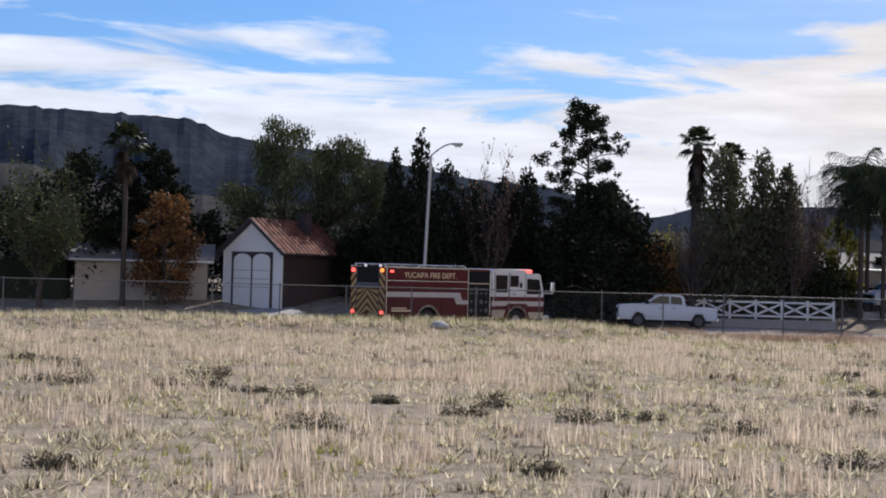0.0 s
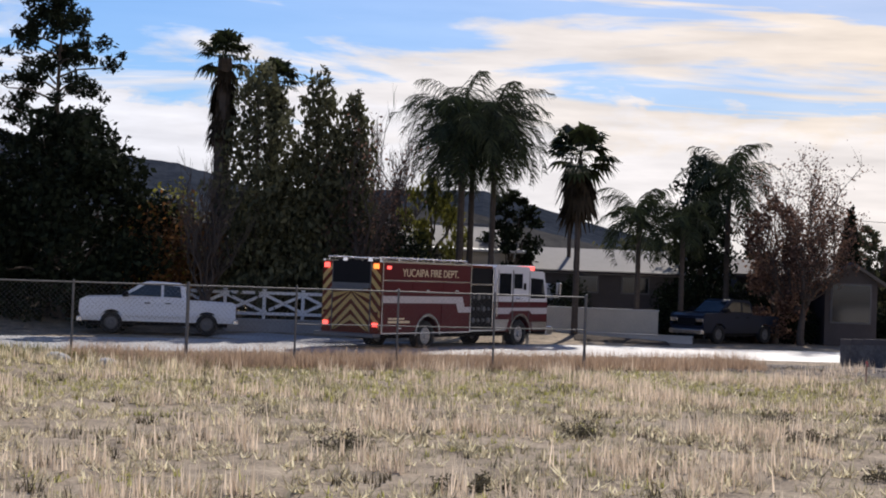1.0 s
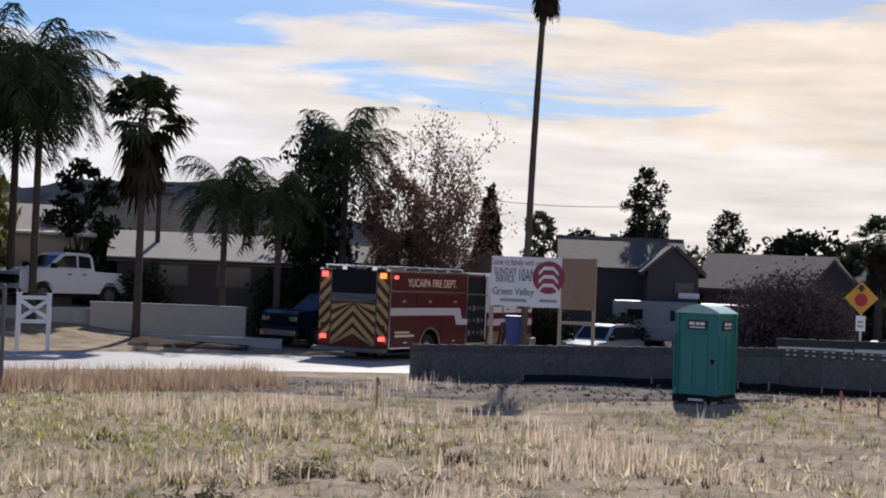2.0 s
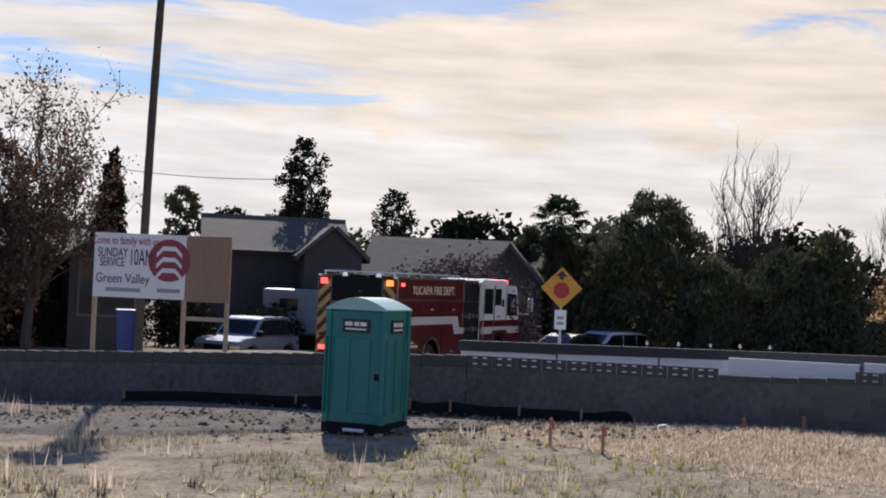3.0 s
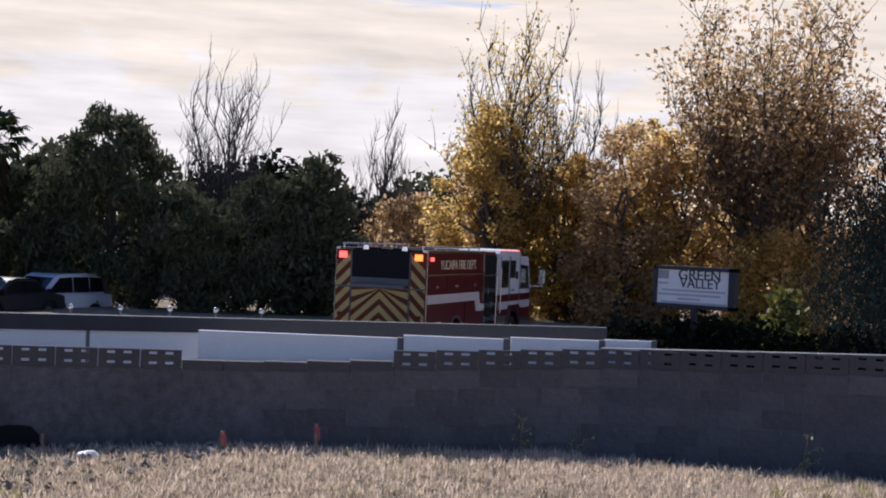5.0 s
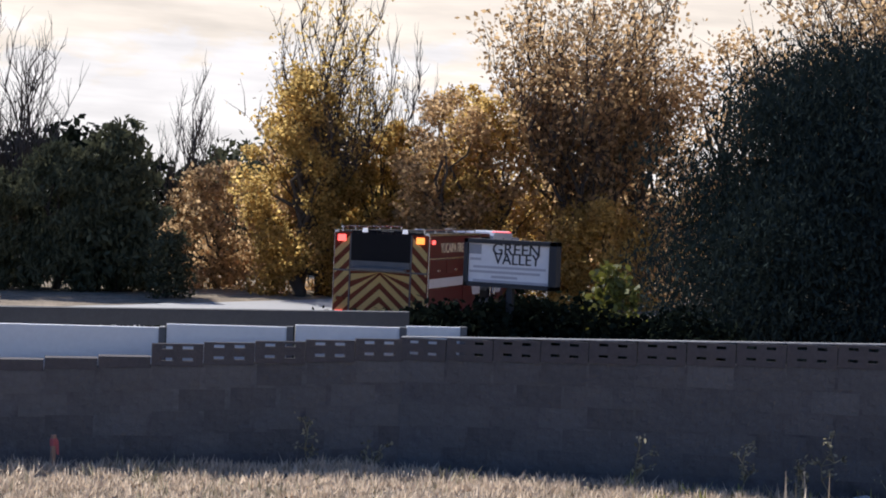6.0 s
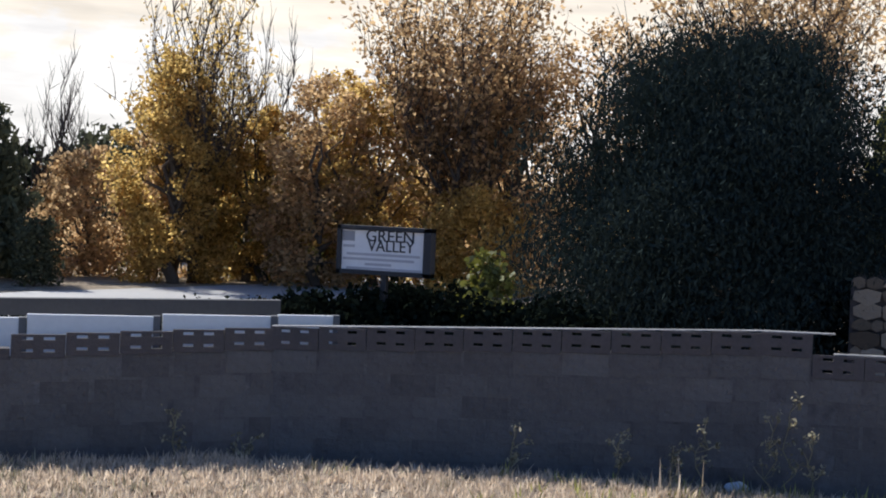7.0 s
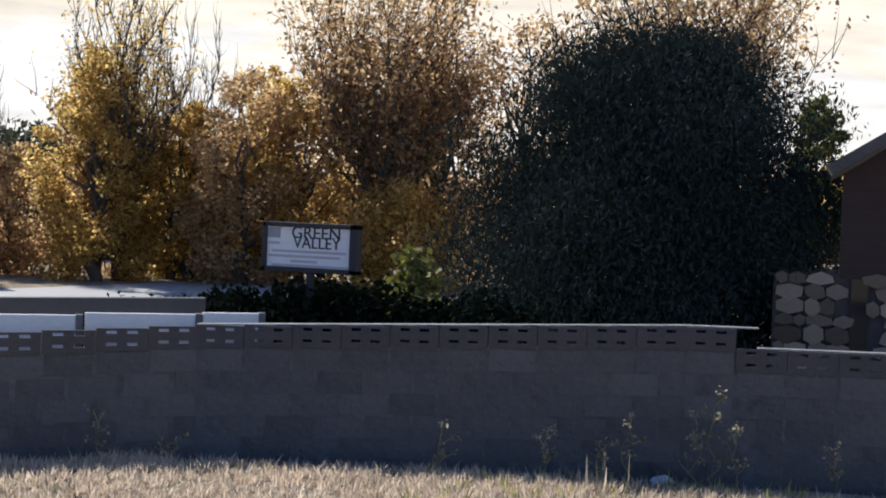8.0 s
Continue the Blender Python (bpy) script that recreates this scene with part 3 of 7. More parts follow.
def palm_trunk(t, h, r0, r1, rng, lean=(0, 0), mat=None):
    bm = B()
    n = 22
    rings = []
    for i in range(n + 1):
        s = i / n
        r = (r0 + (r1 - r0) * s) * (1 + 0.07 * (i % 2)) * (1 + 0.5 * max(0, 0.06 - s) * 8)
        c = Vector((lean[0] * s * s, lean[1] * s * s, h * s - 0.1 * (i == 0)))
        rings.append([bm.verts.new(c + Vector((math.cos(a) * r, math.sin(a) * r, 0))) for a in (2 * math.pi * k / 9 for k in range(9))])
    for a, b in zip(rings, rings[1:]):
        for k in range(9):
            bm.faces.new((a[k], a[(k + 1) % 9], b[(k + 1) % 9], b[k]))
    part("trunk", bm, mat or M_PALM_BARK, t)


def fan_palm(name, x, y, top, wide, label, seed=1, r0=0.16, skirt=0.35, fronds=34, lean=(0, 0), thick_skirt=False, stem=0.0):
    """A fan palm: round fans of stiff blades on stalks, dead fans hanging below them."""
    rng = np.random.default_rng(seed)
    z0 = ground_z(x, y)
    R = wide / 2
    h = top - z0 - R * 0.95
    t = thing(name, x, y, z0, 0, label, "palm tree")
    palm_trunk(t, h, r0, r0 * 0.8, rng, lean)
    hub = Vector((lean[0], lean[1], h))
    for dead in (False, True):
        verts, faces = [], []
        for i in range(fronds if not dead else int(fronds * skirt * 2.2)):
            a = i * 2.39996 + rng.normal() * 0.15
            el = rng.uniform(-0.55, 1.45) if not dead else rng.uniform(-1.45, -0.75)
            d = Vector((math.cos(a) * math.cos(el), math.sin(a) * math.cos(el), math.sin(el)))
            root = hub + (Vector((0, 0, -rng.random() * R * (0.9 if not stem else stem))) if dead else Vector())
            stalk = R * rng.uniform(0.42, 0.56) * (0.6 if dead else 1)
            c = root + d * stalk
            blade_strip(verts, faces, [root, c], [0.018, 0.012], Vector((0, 0, 1)))
            u = d.orthogonal().normalized()
            v = d.cross(u)
            side = (Vector((-math.sin(a), math.cos(a), 0))).normalized()
            upv = side.cross(d)
            n = 13
            for k in range(n):
                ph = (k / (n - 1) - 0.5) * 3.6
                w = (d * math.cos(ph) + side * math.sin(ph)).normalized()
                L = R * rng.uniform(0.38, 0.5) * (0.75 + 0.25 * math.cos(ph))
                droop = Vector((0, 0, -L * (0.22 + 0.25 * rng.random()) * (1.6 if dead else 1)))
                blade_strip(verts, faces, [c, c + w * L * 0.6, c + w * L + droop], [0.012, R * 0.045, 0.006], upv)
        raw("dead_skirt" if dead else "crown", verts, faces, M_DEAD_FROND if dead else M_PALM_LEAF, t, "hanging dry brown fronds" if dead else "")
    return t


def queen_palm(name, x, y, top, wide, label, seed=1, r0=0.13, fronds=20, lean=(0, 0), twin=None):
    """A feather palm: long arching fronds with hanging leaflets."""
    rng = np.random.default_rng(seed)
    z0 = ground_z(x, y)
    R = wide / 2
    h = top - z0 - R * 0.62
    t = thing(name, x, y, z0, 0, label, "palm tree")
    palm_trunk(t, h, r0, r0 * 0.75, rng, lean)
    verts, faces = [], []
    hub = Vector((lean[0], lean[1], h))
    for i in range(fronds):
        a = i * 2.39996
        el = 1.35 - 2.05 * ((i + 0.5) / fronds) + rng.normal() * 0.1
        L = R * rng.uniform(0.98, 1.25)
        out = Vector((math.cos(a), math.sin(a), 0))
        pts = []
        n = 9
        p = hub.copy()
        ang = el
        for k in range(n + 1):
            pts.append(p.copy())
            p += (out * math.cos(ang) + Vector((0, 0, math.sin(ang)))) * L / n
            ang -= (0.13 + 0.16 * k / n)
        blade_strip(verts, faces, pts, [0.022 * (1 - 0.8 * k / n) for k in range(n + 1)], Vector((0, 0, 1)))
        side = Vector((-out.y, out.x, 0))
        for k in range(34):
            s = 0.14 + 0.86 * k / 34
            f = s * n
            b = min(int(f), n - 1)
            q = pts[b].lerp(pts[b + 1], f - b)
            ll = R * 0.34 * math.sin(math.pi * (0.12 + 0.8 * s)) * rng.uniform(0.7, 1.15)
            for sg in (-1, 1):
                w = (side * sg * rng.uniform(0.35, 0.8) + out * 0.35 + Vector((0, 0, rng.uniform(-0.9, 0.05)))).normalized()
                blade_strip(verts, faces, [q, q + w * ll * 0.5, q + w * ll + Vector((0, 0, -ll * 0.35))], [0.012, 0.024, 0.003], out)
    raw("crown", verts, faces, M_PALM_LEAF, t)
    return t


def bush(name, x, y, top, wide, mat, label, seed=1, count=2500, leaf=0.09, category="bush", z=None, deep=None, group=""):
    rng = np.random.default_rng(seed)
    z0 = ground_z(x, y) if z is None else z
    h = max(0.15, top - z0)
    t = thing(name, x, y, z0, 0, label, category, group)
    bm = B()
    clumps = []
    n = max(6, min(18, int(wide * 4)))
    for i in range(n):
        a = i * 2.4
        r = wide / 2 * math.sqrt((i + 0.5) / n) * 0.78
        cr = min(wide * 0.24, h * 0.5)
        zz = (h - cr * 0.9) * (1 - 0.45 * (2 * r / wide) ** 2) * rng.uniform(0.65, 1.0)
        c = (math.cos(a) * r, math.sin(a) * (deep / wide if deep else 0.8) * r, max(zz, cr * 0.6))
        clumps.append((*c, cr, cr, cr * 0.9))
        limb(bm, (0, 0, -0.05), c, 0.02, 0.006, rng, steps=2, sides=4)
        clumps.append((c[0], c[1], c[2] * 0.45, cr, cr, c[2] * 0.5))
    part("stem", bm, M_BARK, t)
    leaves("foliage", in_clumps(clumps, count, rng, 0.3), leaf, mat, t, rng=rng)
    return t


build_ground()
build_hills()


# ---------------------------------------------------------------- fire engine
def wheel(parent, name, x, y, z, r, width, hub_mat, side):
    w = new(name)
    w.parent = parent
    w.matrix_basis = pose(x, y, z)
    bm = B()
    prof = [(r * 0.62, -width / 2), (r * 0.93, -width / 2), (r, -width * 0.36), (r, width * 0.36), (r * 0.93, width / 2), (r * 0.62, width / 2)]
    n = 28
    rings = [[bm.verts.new((math.cos(a) * pr, py, math.sin(a) * pr)) for pr, py in prof] for a in (2 * math.pi * k / n for k in range(n))]
    for i in range(n):
        a, b = rings[i], rings[(i + 1) % n]
        for k in range(len(prof) - 1):
            bm.faces.new((a[k], a[k + 1], b[k + 1], b[k]))
        bm.faces.new((a[-1], a[0], b[0], b[-1]))
    bmesh.ops.recalc_face_normals(bm, faces=bm.faces)
    part("tyre", bm, M_TYRE, w, smooth=False)
    bm = B()
    cyl(bm, (0, -width * 0.30, 0), (0, width * 0.30, 0), r * 0.63, sides=24)
    cyl(bm, (0, side * width * 0.28, 0), (0, side * width * 0.42, 0), r * 0.60, r * 0.50, sides=24)
    cyl(bm, (0, side * width * 0.40, 0), (0, side * width * 0.56, 0), r * 0.24, r * 0.18, sides=14)
    for k in range(8):
        a = 2 * math.pi * k / 8
        cyl(bm, (math.cos(a) * r * 0.38, side * width * 0.40, math.sin(a) * r * 0.38), (math.cos(a) * r * 0.38, side * width * 0.48, math.sin(a) * r * 0.38), r * 0.055, sides=6)
    part("rim", bm, hub_mat, w, "bright metal rim with bolts")
    return w


def arch_side(length, z0, z1, holes, x0=0.0):
    """A side's outline from x0 with round wheel cuts in its lower edge: [(centre, radius)]."""
    out = [(x0, z1), (x0, z0)]
    for c, r, hub in holes:
        for k in range(13):
            a = math.pi - math.pi * k / 12
            px, pz = c + math.cos(a) * r, hub + math.sin(a) * r
            if pz > z0:
                out.append((px, pz))
    out += [(x0 + length, z0), (x0 + length, z1)]
    return out


def turned_y(y):
    return Matrix.Translation((0, y, 0))


def fire_engine():
    t = thing("fire_engine", 0, 0, 0, 0, "red and white fire engine with yellow rear chevrons", "fire engine")
    W = 1.28
    # body behind the pump: x 0 to 5.2
    bm = B()
    for s in (-1, 1):
        slab(bm, arch_side(5.2, 0.62, 3.02, [(2.62, 0.66, 0.55)]), 0.06, turned_y(s * (W - 0.03)))
    box(bm, 0.0, 5.2, -W + 0.06, W - 0.06, 1.25, 3.0)
    box(bm, 0.0, 1.9, -W + 0.06, W - 0.06, 0.62, 1.3)
    box(bm, 3.35, 5.2, -W + 0.06, W - 0.06, 0.62, 1.3)
    body = part("body", bm, M_RED, t)
    bm = B()
    for s in (-1, 1):
        for z in (3.035, 2.42, 0.64):
            box(bm, 0.0, 5.2, s * W, s * (W + 0.02), z - 0.022, z + 0.022)
        for x in (0.03, 5.17):
            box(bm, x - 0.03, x + 0.03, s * W, s * (W + 0.02), 0.62, 3.04)
    box(bm, -0.02, 5.22, -W - 0.01, -W + 0.10, 3.02, 3.08)
    box(bm, -0.02, 5.22, W - 0.10, W + 0.01, 3.02, 3.08)
    part("trim", bm, M_STEEL, t, "polished steel edging")
    # compartment doors with their gaps and latches
    for i, (xa, xb, za, zb) in enumerate(((0.10, 1.88, 0.72, 1.62), (0.10, 1.62, 2.02, 2.38), (1.68, 3.40, 2.02, 2.38), (3.46, 5.08, 2.02, 2.38), (3.40, 5.08, 0.72, 1.62))):
        for s in (-1, 1):
            bm = B()
            box(bm, xa, xb, s * (W + 0.002), s * (W + 0.022), za, zb, 0.012)
            door = part("compartment_door", bm, M_RED, t)
            bm = B()
            box(bm, (xa + xb) / 2 - 0.10, (xa + xb) / 2 + 0.10, s * (W + 0.022), s * (W + 0.05), za + 0.06, za + 0.11, 0.01)
            part("latch", bm, M_STEEL, door, "bright steel latch")
    # white stripe that steps down towards the cab
    for s in (-1, 1):
        bm = B()
        slab(bm, [(0.05, 1.90), (0.05, 1.66), (4.25, 1.66), (4.40, 1.34), (5.18, 1.34), (5.18, 1.54), (4.78, 1.54), (4.62, 1.90)], 0.012, turned_y(s * (W + 0.031)))
        part("side_stripe", bm, M_STRIPE, t, "white reflective stripe")
        bm = B()
        for k in range(24):
            a0, a1 = math.pi * k / 24, math.pi * (k + 1) / 24
            p = [(2.62 + math.cos(a) * r, s * (W + 0.03), 0.55 + math.sin(a) * r) for a, r in ((a0, 0.66), (a1, 0.66), (a1, 0.75), (a0, 0.75))]
            bm.faces.new([bm.verts.new(v) for v in p])
        bmesh.ops.solidify(bm, geom=bm.faces[:], thickness=0.03)
        part("wheel_arch", bm, M_STEEL, t, "bright steel arch trim")
    words("lettering", "YUCAIPA FIRE DEPT.", 0.37, M_GOLD, t, pose(2.75, -W - 0.008, 2.68, 90, 0, 0), "gold capital letters", spread=0.98)
    bm = B()
    box(bm, 0.35, 1.55, -W - 0.034, -W - 0.024, 0.98, 1.06)
    box(bm, 0.35, 1.25, -W - 0.034, -W - 0.024, 1.10, 1.16)
    part("marking", bm, M_GOLD, t, "small pale line of lettering")
    # hose bed and rails on top
    bm = B()
    for s in (-1, 1):
        cyl(bm, (0.05, s * 1.12, 3.17), (5.1, s * 1.12, 3.17), 0.025)
        for k in range(6):
            cyl(bm, (0.1 + k, s * 1.12, 3.05), (0.1 + k, s * 1.12, 3.17), 0.02, sides=6)
    part("top_rail", bm, M_STEEL, t)
    bm = B()
    for k in range(5):
        box(bm, 0.3, 5.0, -0.9 + k * 0.38, -0.6 + k * 0.38, 3.0, 3.08 + 0.03 * (k % 2), 0.02)
    part("hose_cover", bm, M_BLACK, t, "dark hose bed cover")
    # rear
    bm = B()
    box(bm, -0.03, 0.0, -W, W, 0.62, 3.02)
    rear = part("rear_panel", bm, M_CHEV_RED, t, "dark red rear panel")
    # flat black panel that paints the shade inside the open rear bay
    bm = B()
    box(bm, -0.05, -0.03, -0.82, 0.82, 2.12, 3.02)
    part("rear_opening_shade", bm, M_BLACK, t, "flat black panel for the shade inside the rear opening")
    bm = B()
    box(bm, -0.30, -0.05, -0.72, 0.72, 2.06, 2.13, 0.01)
    box(bm, -0.08, -0.05, -0.80, 0.80, 2.13, 2.30)
    part("rear_shelf", bm, M_POST, t)
    for s in (-1, 1):
        for k in range(5):
            bm = B()
            z = 0.74 + k * 0.40
            a, b = s * (W - 0.02), s * 0.86
            vs = [(-0.042, a, z), (-0.042, b, z + 0.40), (-0.042, b, z + 0.61), (-0.042, a, z + 0.21)]
            f = bm.faces.new([bm.verts.new(v) for v in vs])
            bmesh.ops.solidify(bm, geom=[f], thickness=0.008)
            part("chevron_stripe", bm, M_YELLOW, rear)
        for k in range(5):
            z = 0.62 + k * 0.36
            top = 2.02
            za, zb = z - 0.30, z + 0.42
            y_in, y_out = 0.0, 0.80
            lo = lambda q: za + (zb - za) * (1 - q / 0.80)
            pts = []
            for q in (y_in, y_out):
                pts.append((q, min(top, max(0.66, lo(q)))))
            for q in (y_out, y_in):
                pts.append((q, min(top, max(0.66, lo(q) + 0.19))))
            if abs(pts[0][1] - pts[3][1]) + abs(pts[1][1] - pts[2][1]) < 0.1:
                continue
            bm = B()
            f = bm.faces.new([bm.verts.new((-0.045, s * q, zz)) for q, zz in pts])
            bmesh.ops.solidify(bm, geom=[f], thickness=0.008)
            part("chevron_stripe", bm, M_YELLOW, rear)
    bm = B()
    for y in (-0.83, 0.83):
        box(bm, -0.06, -0.03, y - 0.015, y + 0.015, 0.66, 3.0)
    box(bm, -0.06, -0.03, -W, W, 2.02, 2.06)
    part("rear_trim", bm, M_POST, t)
    bm = B()
    box(bm, -0.42, 0.0, -W, W, 0.50, 0.62, 0.02)
    part("tailboard", bm, M_POST, t, "diamond plate tailboard")
    for s in (-1, 1):
        for name, mat, z, hgt in (("beacon", M_LAMP_RED if s > 0 else M_LAMP_AMBER, 2.88, 0.17), ("tail_lamp", M_LAMP_RED, 0.92, 0.13), ("marker_lamp", M_CHEV_RED, 1.30, 0.10)):
            bm = B()
            box(bm, -0.09, -0.045, s * 1.07 - 0.11, s * 1.07 + 0.11, z - hgt / 2, z + hgt / 2, 0.015)
            part(name, bm, mat, t, "lit lamp" if name != "marker_lamp" else "unlit red lens")
        bm = B()
        box(bm, 0.22, 0.42, s * (W + 0.02), s * (W + 0.06), 2.80, 2.90, 0.015)
        part("side_beacon", bm, M_LAMP_RED, t, "lit red lamp")
        bm = B()
        cyl(bm, (0.25, s * 0.55, 3.04), (0.25, s * 0.55, 3.15), 0.08, 0.06)
        part("rear_lamp", bm, M_LAMP_WHITE, t)
    # pump panel
    bm = B()
    box(bm, 5.2, 6.75, -W + 0.10, W - 0.10, 0.62, 2.95)
    part("pump_panel", bm, M_BLACK, t, "dark pump panel with gauges and valves")
    rng = np.random.default_rng(3)
    for k in range(12):
        bm = B()
        x, z = 5.45 + (k % 4) * 0.33, 1.05 + (k // 4) * 0.42
        cyl(bm, (x, -W + 0.10, z), (x, -W + 0.02, z), 0.06 + 0.04 * (k % 3 == 0), sides=12)
        part("gauge", bm, M_POST, t)
    bm = B()
    for z in (2.36, 0.68):
        box(bm, 5.2, 6.75, -W + 0.02, -W + 0.12, z - 0.03, z + 0.03)
    cyl(bm, (6.7, -W + 0.05, 0.8), (6.7, -W + 0.05, 2.9), 0.025)
    part("grab_rail", bm, M_STEEL, t)
    bm = B()
    box(bm, 5.2, 6.75, -W + 0.12, W - 0.12, 2.95, 3.06, 0.03)
    part("cross_hose", bm, M_CHEV_RED, t, "faded red hose cover")
    # cab
    cab = [(6.75, 1.74), (10.42, 1.74), (10.40, 2.05), (10.18, 2.86), (10.05, 2.92), (9.2, 2.93), (9.1, 3.08), (6.9, 3.10), (6.75, 3.0)]
    bm = B()
    slab(bm, cab, 2 * W - 0.02)
    part("cab_upper", bm, M_TRUCK_WHITE, t, "white upper cab")
    bm = B()
    for s in (-1, 1):
        slab(bm, arch_side(3.70, 0.62, 1.74, [(8.55, 0.66, 0.55)], 6.75), 0.06, turned_y(s * (W - 0.04)))
    box(bm, 6.75, 7.85, -W + 0.06, W - 0.06, 0.62, 1.72)
    box(bm, 9.25, 10.44, -W + 0.06, W - 0.06, 0.62, 1.72)
    box(bm, 7.8, 9.3, -W + 0.06, W - 0.06, 1.25, 1.72)
    part("cab_lower", bm, M_RED, t, "red lower cab")
    bm = B()
    box(bm, 10.40, 10.86, -W, W, 0.45, 0.80, 0.04)
    part("bumper", bm, M_STEEL, t)
    for s in (-1, 1):
        bm = B()
        slab(bm, [(6.78, 1.52), (6.78, 1.28), (7.75, 1.28), (7.9, 1.40), (9.2, 1.40), (9.35, 1.28), (10.42, 1.28), (10.42, 1.52)], 0.012, turned_y(s * (W - 0.002)))
        part("cab_stripe", bm, M_STRIPE, t)
        bm = B()
        slab(bm, [(6.80, 1.08), (6.80, 0.66), (7.55, 0.66), (7.75, 1.08)], 0.012, turned_y(s * (W - 0.002)))
        part("step_guard", bm, M_STEEL, t, "scuffed steel step guard")
        bm = B()
        slab(bm, [(9.40, 0.66), (10.40, 0.66), (10.40, 0.98), (9.32, 0.98)], 0.012, turned_y(s * (W - 0.002)))
        part("step_guard", bm, M_STEEL, t, "scuffed steel step guard")
        for xa, xb, za, zb in ((7.05, 7.85, 1.95, 2.80), (8.05, 8.62, 2.24, 2.80)):
            bm = B()
            box(bm, xa, xb, s * (W - 0.008), s * (W + 0.006), za, zb, 0.006)
            part("cab_window", bm, M_GLASS_DARK, t, "dark side window")
        bm = B()
        slab(bm, [(9.22, 1.88), (10.28, 1.88), (10.10, 2.62), (9.22, 2.66)], 0.014, turned_y(s * (W - 0.002)))
        part("front_window", bm, M_GLASS_DARK, t, "dark side window")
        bm = B()
        for x in (6.98, 7.95, 8.0, 9.12):
            box(bm, x - 0.012, x + 0.012, s * (W - 0.008), s * (W + 0.004), 0.95, 2.92)
        part("door_seam", bm, M_POST, t)
        bm = B()
        box(bm, 8.7, 8.86, s * (W - 0.01), s * (W + 0.03), 2.2, 2.45, 0.02)
        part("vent", bm, M_BLACK, t)
        bm = B()
        cyl(bm, (8.2, s * W, 1.86), (8.45, s * W, 1.86), 0.03)
        part("door_handle", bm, M_STEEL, t)
        bm = B()
        cyl(bm, (6.85, s * (W + 0.04), 1.2), (6.85, s * (W + 0.04), 2.6), 0.02)
        part("grab_bar", bm, M_STEEL, t)
        bm = B()
        for k in range(24):
            a0, a1 = math.pi * k / 24, math.pi * (k + 1) / 24
            p = [(8.55 + math.cos(a) * r, s * (W + 0.004), 0.55 + math.sin(a) * r) for a, r in ((a0, 0.66), (a1, 0.66), (a1, 0.75), (a0, 0.75))]
            bm.faces.new([bm.verts.new(v) for v in p])
        bmesh.ops.solidify(bm, geom=bm.faces[:], thickness=0.03)
        part("wheel_arch", bm, M_STEEL, t, "bright steel arch trim")
        bm = B()
        cyl(bm, (10.3, s * W, 1.95), (10.75, s * (W + 0.32), 1.95), 0.025)
        cyl(bm, (10.75, s * (W + 0.32), 1.9), (10.75, s * (W + 0.32), 2.5), 0.02)
        box(bm, 10.68, 10.80, s * (W + 0.22), s * (W + 0.42), 2.02, 2.5, 0.02)
        part("mirror", bm, M_STEEL, t)
        bm = B()
        box(bm, 10.42, 10.48, s * 0.95 - 0.2, s * 0.95 + 0.2, 1.0, 1.2, 0.02)
        part("headlight", bm, M_LAMP_WHITE, t)
    bm = B()
    slab(bm, [(-1.1, 1.92), (1.1, 1.92), (1.02, 2.72), (-1.02, 2.72)], 0.02, Matrix.Translation((10.36, 0, 0)) @ Matrix.Rotation(radians(90), 4, "Z"))
    part("windscreen", bm, M_GLASS_DARK, t)
    bm = B()
    box(bm, 9.35, 9.75, -1.05, 1.05, 2.94, 3.12, 0.03)
    bar = part("light_bar", bm, M_LAMP_WHITE, t, "clear roof light bar")
    bm = B()
    box(bm, 9.33, 9.77, -1.08, -0.55, 2.945, 3.10, 0.03)
    part("red_lens", bm, M_LAMP_RED, bar, "lit red lens")
    bm = B()
    box(bm, 0.4, 10.2, -0.55, 0.55, 0.42, 0.7)
    box(bm, 0.4, 10.0, -1.0, 1.0, 0.60, 0.66)
    part("chassis", bm, M_BLACK, t)
    wheels = []
    for x in (2.62, 8.55):
        for s in (-1, 1):
            wheels.append(wheel(t, "wheel", x, s * 1.05, 0.53, 0.53, 0.36, M_METAL, s))
    return t, wheels


